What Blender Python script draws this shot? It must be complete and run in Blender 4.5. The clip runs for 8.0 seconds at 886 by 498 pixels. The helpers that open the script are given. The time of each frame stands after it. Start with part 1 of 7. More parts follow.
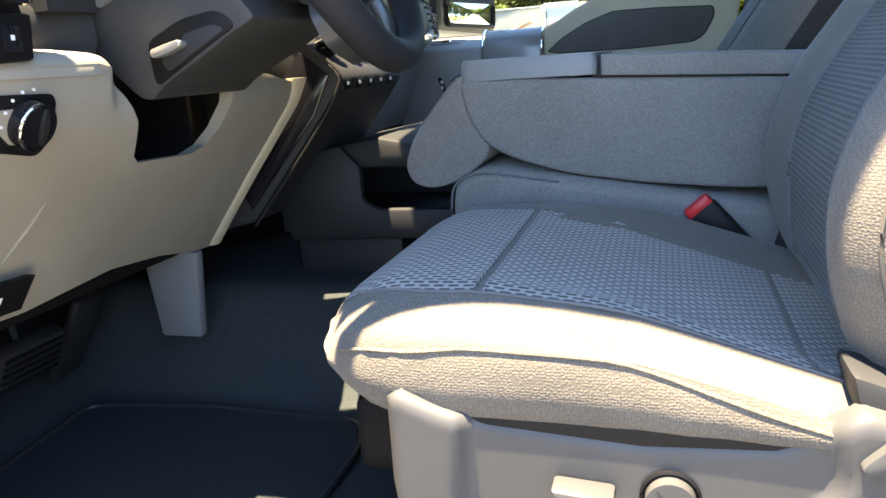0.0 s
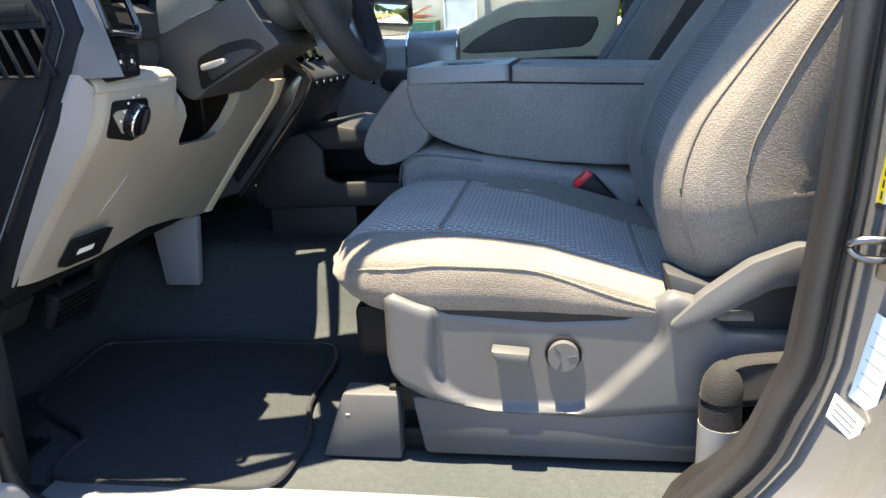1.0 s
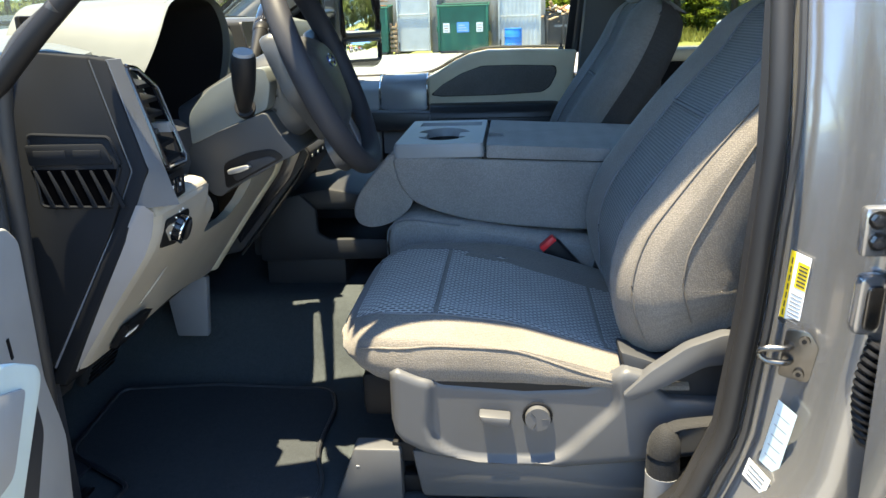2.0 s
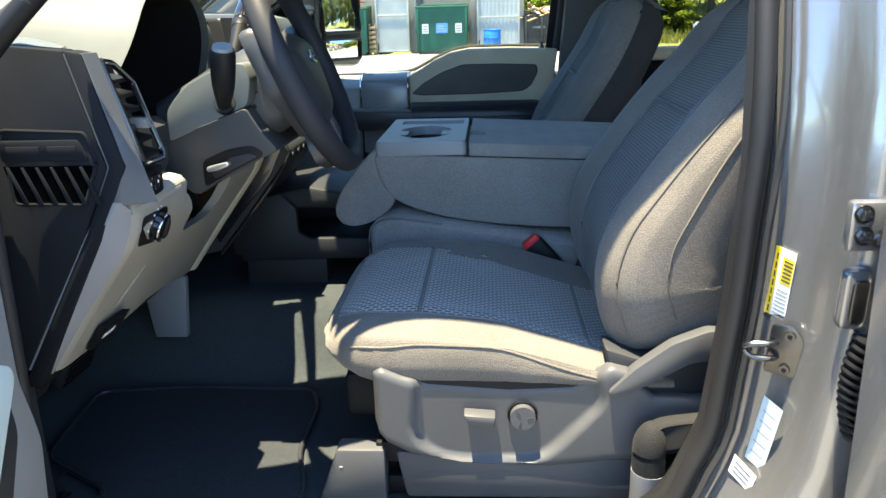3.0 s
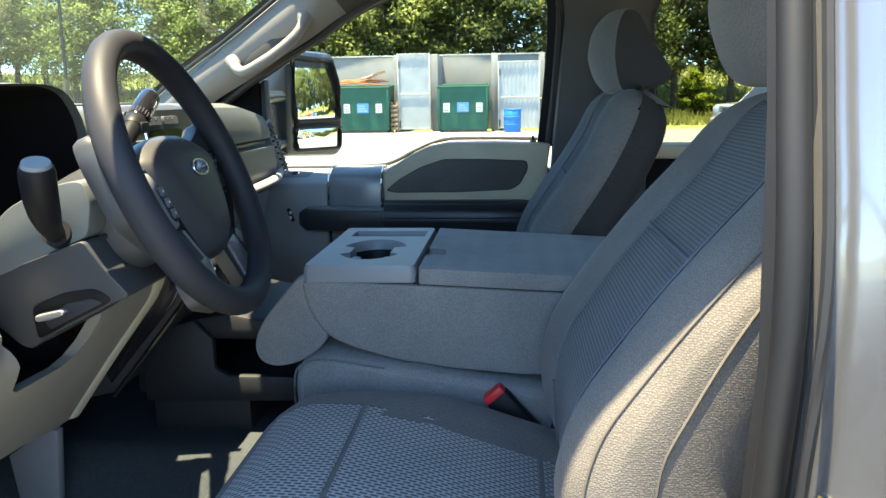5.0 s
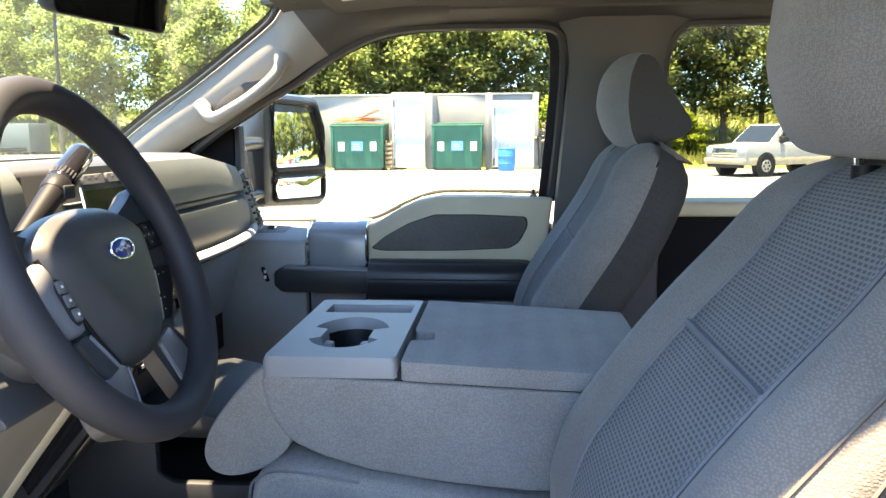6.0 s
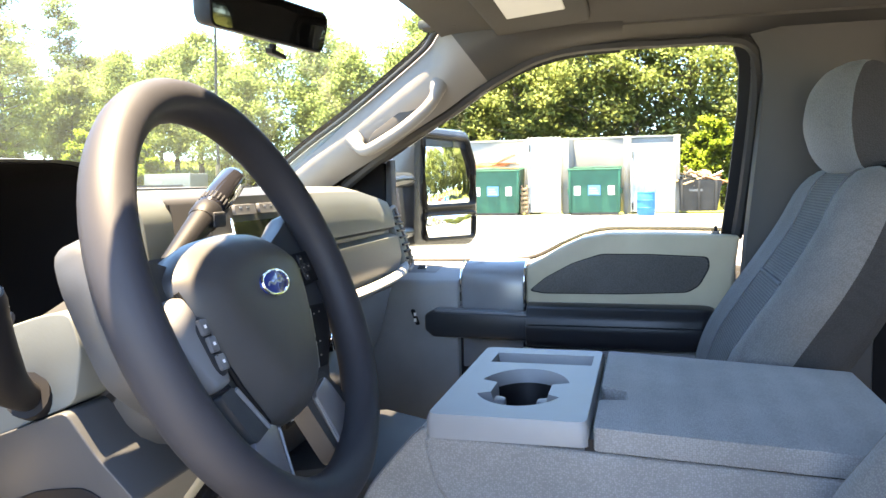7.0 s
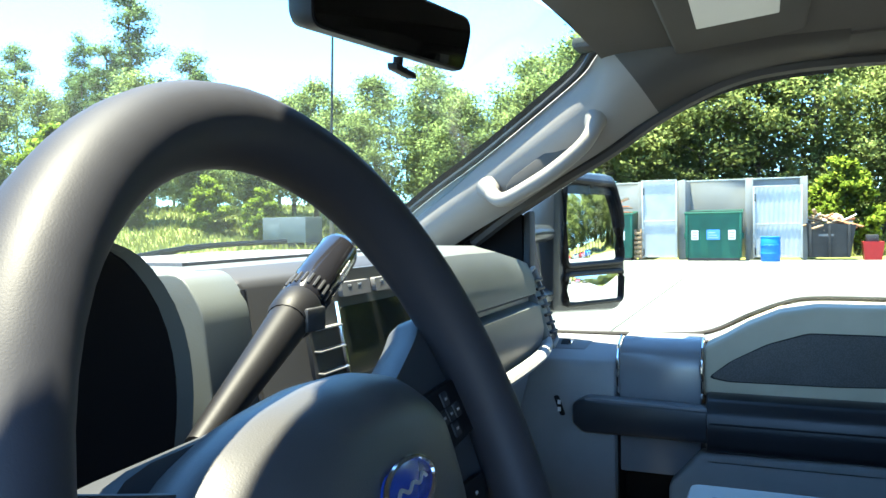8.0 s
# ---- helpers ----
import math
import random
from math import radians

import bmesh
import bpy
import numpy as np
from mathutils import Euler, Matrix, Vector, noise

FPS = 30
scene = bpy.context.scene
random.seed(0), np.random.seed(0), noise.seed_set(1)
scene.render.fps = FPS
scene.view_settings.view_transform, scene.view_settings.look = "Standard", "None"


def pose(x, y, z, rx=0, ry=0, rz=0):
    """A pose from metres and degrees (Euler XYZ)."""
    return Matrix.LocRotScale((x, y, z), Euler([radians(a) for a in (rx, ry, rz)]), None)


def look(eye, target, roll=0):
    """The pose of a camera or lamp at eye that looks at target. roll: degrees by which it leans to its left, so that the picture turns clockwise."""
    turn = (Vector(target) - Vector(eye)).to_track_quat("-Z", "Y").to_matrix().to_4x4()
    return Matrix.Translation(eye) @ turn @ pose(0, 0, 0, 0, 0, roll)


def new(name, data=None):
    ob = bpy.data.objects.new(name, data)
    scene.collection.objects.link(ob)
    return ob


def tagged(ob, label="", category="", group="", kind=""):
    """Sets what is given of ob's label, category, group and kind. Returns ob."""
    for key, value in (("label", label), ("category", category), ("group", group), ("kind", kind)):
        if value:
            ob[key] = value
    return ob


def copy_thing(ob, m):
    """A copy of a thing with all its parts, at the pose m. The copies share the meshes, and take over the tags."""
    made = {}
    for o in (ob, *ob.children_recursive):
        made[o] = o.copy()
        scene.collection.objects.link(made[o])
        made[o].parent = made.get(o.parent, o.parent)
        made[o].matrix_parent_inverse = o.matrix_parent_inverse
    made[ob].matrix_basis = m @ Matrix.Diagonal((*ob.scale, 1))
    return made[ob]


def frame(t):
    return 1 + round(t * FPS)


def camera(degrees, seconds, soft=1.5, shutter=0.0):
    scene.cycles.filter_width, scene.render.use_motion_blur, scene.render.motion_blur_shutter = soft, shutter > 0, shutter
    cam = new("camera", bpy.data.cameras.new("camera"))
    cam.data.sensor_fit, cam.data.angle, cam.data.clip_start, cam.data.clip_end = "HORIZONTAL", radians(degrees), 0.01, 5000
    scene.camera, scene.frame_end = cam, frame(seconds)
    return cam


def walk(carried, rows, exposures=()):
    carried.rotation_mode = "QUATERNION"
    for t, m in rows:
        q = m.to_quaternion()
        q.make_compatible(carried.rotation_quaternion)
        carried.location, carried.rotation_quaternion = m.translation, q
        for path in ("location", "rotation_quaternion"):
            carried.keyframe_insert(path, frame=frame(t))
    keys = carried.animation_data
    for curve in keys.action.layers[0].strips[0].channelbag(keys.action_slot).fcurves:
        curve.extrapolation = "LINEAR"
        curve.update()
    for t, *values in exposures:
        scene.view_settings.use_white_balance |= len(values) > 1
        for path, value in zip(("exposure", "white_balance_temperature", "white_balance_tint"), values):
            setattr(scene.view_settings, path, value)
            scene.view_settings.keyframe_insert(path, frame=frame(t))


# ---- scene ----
cam = camera(60.0, 8.0)
PATH = [
    (0, (0.338, -1.241, 1.345), (-0.217, 0.62, 0.868), -3.8),
    (0.5, (0.367, -1.428, 1.349), (-0.025, 0.454, 0.796), -3.1),
    (1, (0.34, -1.582, 1.395), (0.037, 0.321, 0.861), -2.6),
    (1.5, (0.32, -1.694, 1.5), (0.088, 0.228, 0.997), -2.5),
    (2, (0.307, -1.734, 1.591), (0.127, 0.172, 1.009), -1.9),
    (3.5, (0.3, -1.702, 1.564), (0.179, 0.208, 0.984), -1.8),
    (4, (0.326, -1.584, 1.532), (0.189, 0.322, 0.941), -1.9),
    (4.5, (0.383, -1.471, 1.567), (0.214, 0.456, 1.058), -1.4),
    (5, (0.407, -1.386, 1.611), (0.227, 0.567, 1.218), -0.9),
    (5.2, (0.407, -1.346, 1.634), (0.232, 0.613, 1.273), -0.9),
    (6.3, (0.392, -1.13, 1.639), (0.228, 0.844, 1.359), -0.3),
    (6.5, (0.39, -1.115, 1.624), (0.151, 0.853, 1.363), -0.3),
    (7, (0.308, -1.015, 1.608), (-0.198, 0.912, 1.431), -1.1),
    (7.5, (0.252, -0.901, 1.627), (-0.373, 0.995, 1.499), -0.7),
    (8, (0.143, -0.715, 1.634), (-0.628, 1.13, 1.574), -1.0),
]
EXPOSURES = [(0, 3.86, 8500, 8), (0.5, 3.72, 7900, 8), (1, 3.5, 7650, 6), (2, 3.2, 7350, 2), (4, 3.17, 7250, 1), (5, 3.38, 7700, 1), (6.3, 4.35, 8800, 13), (7, 4.5, 8800, 13), (7.5, 4.25, 8450, 11), (8, 3.62, 6400, -2)]
walk(cam, [(t, look(eye, target, roll)) for t, eye, target, roll in PATH], EXPOSURES)

# ---- light ----
SUN = Vector((-0.12, -0.085, 1.0)).normalized()
world = bpy.data.worlds.new("sky")
scene.world = world
world.use_nodes = True
wn = world.node_tree.nodes
sky = wn.new("ShaderNodeTexSky")
sky.sky_type, sky.sun_disc = "NISHITA", False
sky.sun_elevation = math.asin(SUN.z)
sky.sun_rotation = math.atan2(SUN.x, SUN.y)
sky.air_density, sky.dust_density, sky.ozone_density = 1.0, 0.02, 6.0
sky.altitude = 3600
wn["Background"].inputs["Strength"].default_value = 0.15
world.node_tree.links.new(sky.outputs[0], wn["Background"].inputs["Color"])
sun = new("sun", bpy.data.lights.new("sun", "SUN"))
sun.data.energy, sun.data.angle, sun.data.color = 4.1, radians(0.6), (1.0, 0.885, 0.71)
sun.matrix_world = look(SUN * 20, (0, 0, 0))


# ---- materials ----
def nodes_of(name):
    m = bpy.data.materials.new(name)
    m.use_nodes = True
    t = m.node_tree
    return m, t, t.nodes["Principled BSDF"]


def math_node(t, op, a, b=None, c=None):
    n = t.nodes.new("ShaderNodeMath")
    n.operation = op
    for k, v in enumerate((a, b, c)):
        if v is None:
            continue
        if isinstance(v, (int, float)):
            n.inputs[k].default_value = v
        else:
            t.links.new(v, n.inputs[k])
    return n.outputs[0]


def noise_node(t, vec, scale, detail=3.0, rough=0.55):
    n = t.nodes.new("ShaderNodeTexNoise")
    n.inputs["Scale"].default_value, n.inputs["Detail"].default_value, n.inputs["Roughness"].default_value = scale, detail, rough
    t.links.new(vec, n.inputs["Vector"])
    return n.outputs["Fac"]


def mix_col(t, fac, a, b, blend="MIX"):
    n = t.nodes.new("ShaderNodeMix")
    n.data_type, n.blend_type = "RGBA", blend
    for sock, v in ((n.inputs[0], fac), (n.inputs[6], a), (n.inputs[7], b)):
        if isinstance(v, (int, float)):
            sock.default_value = v
        elif isinstance(v, tuple):
            sock.default_value = (*v, 1.0)
        else:
            t.links.new(v, sock)
    return n.outputs[2]


def ramp(t, fac, lo, hi):
    n = t.nodes.new("ShaderNodeMapRange")
    n.inputs["From Min"].default_value, n.inputs["From Max"].default_value = lo, hi
    t.links.new(fac, n.inputs["Value"])
    return n.outputs["Result"]


def bump_to(t, b, height, strength, distance):
    n = t.nodes.new("ShaderNodeBump")
    n.inputs["Strength"].default_value, n.inputs["Distance"].default_value = strength, distance
    t.links.new(height, n.inputs["Height"])
    t.links.new(n.outputs[0], b.inputs["Normal"])


def shades(c, v):
    return tuple(x * (1 - v) for x in c), tuple(min(1.0, x * (1 + v)) for x in c)


def plain(name, col, rough=0.5, metal=0.0, var=0.12, big=6.0, fine=450.0, bump=0.15, depth=0.0003, spec=0.3, coat=0.0, rvar=0.12):
    """Moulded, painted or cast surface: broad tone change, fine grain in relief, uneven gloss."""
    m, t, b = nodes_of(name)
    co = t.nodes.new("ShaderNodeTexCoord").outputs["Object"]
    broad, grain = noise_node(t, co, big, 4.0), noise_node(t, co, fine, 2.0)
    lo, hi = shades(col, var)
    base = mix_col(t, ramp(t, broad, 0.3, 0.7), lo, hi)
    t.links.new(base, b.inputs["Base Color"])
    r = math_node(t, "MULTIPLY_ADD", broad, 2 * rvar * rough, rough * (1 - rvar))
    t.links.new(r, b.inputs["Roughness"])
    b.inputs["Metallic"].default_value = metal
    b.inputs["Specular IOR Level"].default_value = spec
    b.inputs["Coat Weight"].default_value = coat
    b.inputs["Coat Roughness"].default_value = 0.05
    if bump:
        bump_to(t, b, grain, bump, depth)
    return m


def split_axes(t):
    co = t.nodes.new("ShaderNodeTexCoord").outputs["Object"]
    s = t.nodes.new("ShaderNodeSeparateXYZ")
    t.links.new(co, s.inputs[0])
    return co, s.outputs


def weave(name, col, pitch=0.0023, dark=0.72, rough=0.85, sheen=0.12):
    """Coarse woven upholstery: small rounded knots in loose rows, with faint soiling."""
    m, t, b = nodes_of(name)
    co = t.nodes.new("ShaderNodeTexCoord").outputs["Object"]
    v = t.nodes.new("ShaderNodeTexVoronoi")
    v.inputs["Scale"].default_value, v.inputs["Randomness"].default_value = 1.0 / pitch, 0.6
    t.links.new(co, v.inputs["Vector"])
    w = ramp(t, v.outputs["Distance"], 0.62, 0.25)
    broad, wear = noise_node(t, co, 9.0, 4.0), noise_node(t, co, 45.0, 3.0)
    lo, hi = shades(col, 0.12)
    tone = mix_col(t, ramp(t, broad, 0.3, 0.7), lo, hi)
    tone = mix_col(t, math_node(t, "MULTIPLY", ramp(t, wear, 0.45, 0.75), 0.2), tone, lo)
    deep = mix_col(t, 1.0, tone, (dark, dark, dark), "MULTIPLY")
    t.links.new(mix_col(t, w, deep, tone), b.inputs["Base Color"])
    b.inputs["Roughness"].default_value = rough
    b.inputs["Sheen Weight"].default_value = sheen
    b.inputs["Specular IOR Level"].default_value = 0.25
    bump_to(t, b, w, 0.4, 0.0007)
    return m


def dashes(name, col, flat=True, row=0.0064, step=0.0130, slotted=0.10):
    """Spacer-mesh upholstery: staggered rows of short dark slots."""
    m, t, b = nodes_of(name)
    co, (x, y, z) = split_axes(t)
    across = x if flat else math_node(t, "MULTIPLY_ADD", x, 0.6, math_node(t, "MULTIPLY", z, 0.8))
    u = across if flat else y
    v = y if flat else across
    v = math_node(t, "ADD", v, 5.0)
    rows = math_node(t, "DIVIDE", v, row)
    odd = math_node(t, "MULTIPLY", math_node(t, "MODULO", math_node(t, "FLOOR", rows), 2.0), 0.5)
    fu = math_node(t, "FRACT", math_node(t, "ADD", math_node(t, "DIVIDE", math_node(t, "ADD", u, 5.0), step), odd))
    fv = math_node(t, "FRACT", rows)
    du = math_node(t, "ABSOLUTE", math_node(t, "SUBTRACT", fu, 0.5))
    dv = math_node(t, "ABSOLUTE", math_node(t, "SUBTRACT", fv, 0.5))
    slot = math_node(t, "MULTIPLY", ramp(t, du, 0.40, 0.30), ramp(t, dv, 0.34, 0.22))
    broad = noise_node(t, co, 7.0, 4.0)
    lo, hi = shades(col, 0.1)
    tone = mix_col(t, ramp(t, broad, 0.3, 0.7), lo, hi)
    deep = mix_col(t, 1.0, tone, (slotted, slotted, slotted * 1.1), "MULTIPLY")
    t.links.new(mix_col(t, slot, tone, deep), b.inputs["Base Color"])
    b.inputs["Roughness"].default_value = 0.8
    b.inputs["Sheen Weight"].default_value = 0.15
    b.inputs["Specular IOR Level"].default_value = 0.3
    bump_to(t, b, math_node(t, "SUBTRACT", 1.0, slot), 0.6, 0.0012)
    return m


def carpet_mat(name, col):
    m, t, b = nodes_of(name)
    co = t.nodes.new("ShaderNodeTexCoord").outputs["Object"]
    tuft, mid, broad = noise_node(t, co, 900.0, 2.0, 0.8), noise_node(t, co, 120.0, 3.0), noise_node(t, co, 5.0, 4.0)
    lo, hi = shades(col, 0.55)
    base = mix_col(t, ramp(t, tuft, 0.3, 0.7), lo, hi)
    base = mix_col(t, math_node(t, "MULTIPLY", ramp(t, mid, 0.4, 0.75), 0.4), base, shades(col, 0.5)[1])
    base = mix_col(t, math_node(t, "MULTIPLY", ramp(t, broad, 0.35, 0.7), 0.3), base, shades(col, 0.4)[0])
    t.links.new(base, b.inputs["Base Color"])
    b.inputs["Roughness"].default_value = 0.95
    b.inputs["Specular IOR Level"].default_value = 0.15
    bump_to(t, b, math_node(t, "ADD", tuft, mid), 0.4, 0.0015)
    return m


def glass_mat(name, tint=(0.76, 0.81, 0.80), gloss=0.9, smear_haze=0.0, least=0.007):
    m, t, b = nodes_of(name)
    t.nodes.remove(b)
    out = t.nodes["Material Output"]
    tr, gl, mx, fr = (t.nodes.new(k) for k in ("ShaderNodeBsdfTransparent", "ShaderNodeBsdfGlossy", "ShaderNodeMixShader", "ShaderNodeLayerWeight"))
    tr.inputs[0].default_value = (*tint, 1)
    gl.inputs["Roughness"].default_value = 0.01
    gl.inputs["Color"].default_value = (gloss, gloss, gloss, 1)
    fac = math_node(t, "MULTIPLY_ADD", math_node(t, "POWER", fr.outputs["Facing"], 5.0), 0.5, least)
    t.links.new(fac, mx.inputs[0])
    t.links.new(tr.outputs[0], mx.inputs[1])
    t.links.new(gl.outputs[0], mx.inputs[2])
    t.links.new(mx.outputs[0], out.inputs["Surface"])
    # thin film: smears, plus a pale haze of glare laid over the view
    if smear_haze:
        co = t.nodes.new("ShaderNodeTexCoord").outputs["Object"]
        smear = ramp(t, noise_node(t, co, 3.0, 5.0, 0.6), 0.3, 0.75)
        film, both = t.nodes.new("ShaderNodeBsdfTranslucent"), t.nodes.new("ShaderNodeMixShader")
        film.inputs[0].default_value = (0.8, 0.8, 0.78, 1)
        t.links.new(math_node(t, "MULTIPLY_ADD", smear, smear_haze, smear_haze * 0.5), both.inputs[0])
        t.links.new(mx.outputs[0], both.inputs[1])
        t.links.new(film.outputs[0], both.inputs[2])
        t.links.new(both.outputs[0], out.inputs["Surface"])
    return m


CLOTH = weave("seat_cloth", (0.130, 0.116, 0.102))
PASSENGERCLOTH = weave("passenger_cloth", (0.115, 0.113, 0.111))
CONSOLECLOTH = weave("console_cloth", (0.205, 0.198, 0.190))
MESH_FLAT = dashes("cushion_mesh_cloth", (0.275, 0.262, 0.242), True)
MESH_DARK = dashes("passenger_mesh_cloth", (0.168, 0.165, 0.161), False, 0.0050, 0.0100, 0.5)
MESH_UP = dashes("backrest_mesh_cloth", (0.235, 0.228, 0.215), False, 0.0050, 0.0100, 0.42)
THREAD = plain("seam_thread", (0.10, 0.10, 0.105), 0.9, var=0.2)
THREAD_LIGHT = plain("seam_thread_light", (0.10, 0.088, 0.076), 0.9, var=0.2)
GREY = plain("grey_plastic", (0.125, 0.127, 0.132), 0.42, bump=0.2)
PALEMARK = plain("grey_marking", (0.3, 0.3, 0.3), 0.6)
GREY_TRIM = plain("mid_grey_plastic", (0.135, 0.138, 0.145), 0.48, bump=0.2)
CONSOLE = plain("console_plastic", (0.172, 0.179, 0.187), 0.4, bump=0.2)
BEIGE = plain("light_beige_plastic", (0.365, 0.318, 0.232), 0.5, bump=0.2)
SHIELD = plain("seat_base_plastic", (0.053, 0.054, 0.058), 0.45, bump=0.2)
KNEE = plain("warm_grey_knee_plastic", (0.255, 0.237, 0.205), 0.5, bump=0.2)
STONE = plain("light_grey_plastic", (0.26, 0.26, 0.255), 0.5, bump=0.2)
# light grey armrest plastic; the pale mint is sunlight put into its colour
LIT_MINT = plain("sunlit_armrest_plastic", (0.46, 0.52, 0.48), 0.45, bump=0.2)
EDGEGREY = plain("lilac_grey_plastic", (0.165, 0.164, 0.172), 0.5, bump=0.2)
DARK = plain("charcoal_plastic", (0.017, 0.018, 0.021), 0.6, bump=0.25, spec=0.32)
ENDPANEL = plain("charcoal_end_panel", (0.0095, 0.0105, 0.0125), 0.75, bump=0.2, spec=0.05)
DASHTOP = plain("dash_grain_plastic", (0.070, 0.079, 0.078), 0.45, bump=0.3, fine=700)
SOOT = plain("black_plastic", (0.006, 0.006, 0.007), 0.5, bump=0.15, spec=0.16)
# far blacker than plastic: the darkness of a deep duct as a colour
DUCTSHADE = plain("painted_duct_shade", (0.0012, 0.0012, 0.0014), 0.95, bump=0.0, spec=0.0)
MATTBLACK = plain("matt_black_plastic", (0.008, 0.008, 0.009), 0.85, bump=0.2, spec=0.05)
# the grey seat cloth again, with shade put into its colour
SHADECLOTH = weave("shaded_seat_cloth", (0.024, 0.024, 0.025), sheen=0.02)
SHROUD = plain("shroud_plastic", (0.031, 0.033, 0.036), 0.45, bump=0.2)
PADBLACK = plain("soft_black_vinyl", (0.013, 0.013, 0.015), 0.36, spec=0.4, bump=0.3, fine=900)
PULLGREY = plain("charcoal_grip_plastic", (0.022, 0.023, 0.026), 0.34, bump=0.2)
BINGREY = plain("dark_blue_grey_bin", (0.0095, 0.0105, 0.0125), 0.6, bump=0.2)
MIRRORSHELL = plain("gloss_charcoal_shell", (0.030, 0.033, 0.038), 0.25, bump=0.05, spec=0.5)
DOORGREY = plain("blue_grey_door_plastic", (0.185, 0.190, 0.198), 0.45, bump=0.2)
BANDGREY = plain("smooth_blue_grey_trim", (0.150, 0.158, 0.170), 0.24, bump=0.03, spec=0.5)
SURROUND = plain("slate_vent_plastic", (0.060, 0.063, 0.069), 0.5, bump=0.2)
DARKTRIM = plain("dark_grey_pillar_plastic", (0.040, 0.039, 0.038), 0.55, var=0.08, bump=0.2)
COLUMNGREY = plain("column_grey_plastic", (0.078, 0.088, 0.089), 0.5, bump=0.2)
PIANO = plain("gloss_black", (0.008, 0.008, 0.01), 0.12, bump=0.0, spec=0.5)
RUBBER = plain("door_seal_rubber", (0.018, 0.018, 0.019), 0.55, var=0.25, bump=0.3)
SEALTRIM = plain("pillar_trim_plastic", (0.010, 0.0097, 0.0105), 0.55, var=0.15)
LEATHER = plain("wheel_rim_urethane", (0.020, 0.0205, 0.0245), 0.55, spec=0.17, var=0.2, fine=1400, bump=0.2, depth=0.00025)
SATIN = plain("satin_lilac_trim", (0.15, 0.145, 0.158), 0.3, 0.4, bump=0.05)
POD_KEY = plain("satin_key_plastic", (0.10, 0.10, 0.105), 0.35, bump=0.05)
HUBMAT = plain("hub_plastic", (0.034, 0.034, 0.035), 0.42, spec=0.45, bump=0.25, fine=1200)
SILVER = plain("satin_silver", (0.45, 0.45, 0.46), 0.32, 0.8, bump=0.05)
CHROME = plain("chrome", (0.75, 0.75, 0.76), 0.1, 1.0, var=0.04, bump=0.0)
STEEL = plain("zinc_steel", (0.095, 0.092, 0.09), 0.26, 0.95, var=0.3, big=40)
PAINT = plain("grey_metallic_paint", (0.205, 0.206, 0.212), 0.26, 0.7, var=0.05, fine=2500, bump=0.03, coat=0.8)
WHITEPAINT = plain("white_car_paint", (0.34, 0.335, 0.322), 0.25, var=0.04, coat=0.6, bump=0.0)
HEADLINER = plain("headliner_fabric", (0.075, 0.072, 0.069), 0.95, var=0.06, fine=900, bump=0.4, spec=0.1)
PILLARMAT = plain("pillar_plastic", (0.16, 0.154, 0.147), 0.55, var=0.06, bump=0.2)
WEBBING = weave("belt_webbing", (0.012, 0.012, 0.013), sheen=0.02)
CARPET = carpet_mat("dark_carpet", (0.029, 0.034, 0.037))
MATMAT = carpet_mat("floor_mat_carpet", (0.023, 0.026, 0.029))
GLASS = glass_mat("window_glass", smear_haze=0.0011)
SCREENGLASS = glass_mat("windscreen_glass", (0.70, 0.79, 0.80), smear_haze=0.0013)
RED = plain("red_plastic", (0.55, 0.02, 0.025), 0.35)
BLUE = plain("badge_blue", (0.01, 0.03, 0.18), 0.2, bump=0.0, coat=0.5)
PAPER = plain("white_label", (0.6, 0.6, 0.59), 0.5, var=0.05)
YELLOW = plain("yellow_label", (0.78, 0.52, 0.02), 0.5, var=0.05)
INK = plain("ink", (0.03, 0.03, 0.03), 0.6)
PALEINK = plain("pale_marking", (0.7, 0.7, 0.7), 0.5)
PALEBLUE = plain("pale_blue_label", (0.34, 0.42, 0.46), 0.25, var=0.1)
MIRROR = plain("mirror_silver", (0.85, 0.87, 0.88), 0.01, 1.0, var=0.0, bump=0.0, rvar=0.0)
SCREEN = plain("display_glass", (0.015, 0.017, 0.017), 0.06, bump=0.0, spec=0.5)


# ---- mesh tools ----
WM = {}


def thing(name, base, label, category, group="", kind=""):
    ob = new(name)
    ob.empty_display_size = 0.1
    ob.location = base
    WM[ob] = Matrix.Translation(base)
    return tagged(ob, label, category, group, kind)


def mesh_of(name, bm, material, smooth=35):
    bmesh.ops.recalc_face_normals(bm, faces=bm.faces)
    me = bpy.data.meshes.new(name)
    bm.to_mesh(me)
    bm.free()
    me.materials.append(material)
    me.polygons.foreach_set("use_smooth", [True] * len(me.polygons))
    me.set_sharp_from_angle(angle=radians(smooth))
    return me


def part(name, bm, material, parent, label="", smooth=35):
    ob = new(name, mesh_of(name, bm, material, smooth))
    ob.parent = parent
    ob.matrix_parent_inverse = WM.get(parent, Matrix()).inverted()
    return tagged(ob, label)


def solo(name, bm, material, label, category="", group="", kind="", smooth=35):
    return tagged(new(name, mesh_of(name, bm, material, smooth)), label, category, group, kind)


def merge(*some):
    a = some[0]
    for b in some[1:]:
        me = bpy.data.meshes.new("tmp")
        b.to_mesh(me)
        b.free()
        a.from_mesh(me)
        bpy.data.meshes.remove(me)
    return a


def bevel(bm, r, seg=2, angle=30):
    if r > 0:
        es = [e for e in bm.edges if len(e.link_faces) == 2 and e.calc_face_angle(0) > radians(angle)]
        bmesh.ops.bevel(bm, geom=es, offset=r, segments=seg, affect="EDGES", profile=0.5, clamp_overlap=True)
    return bm


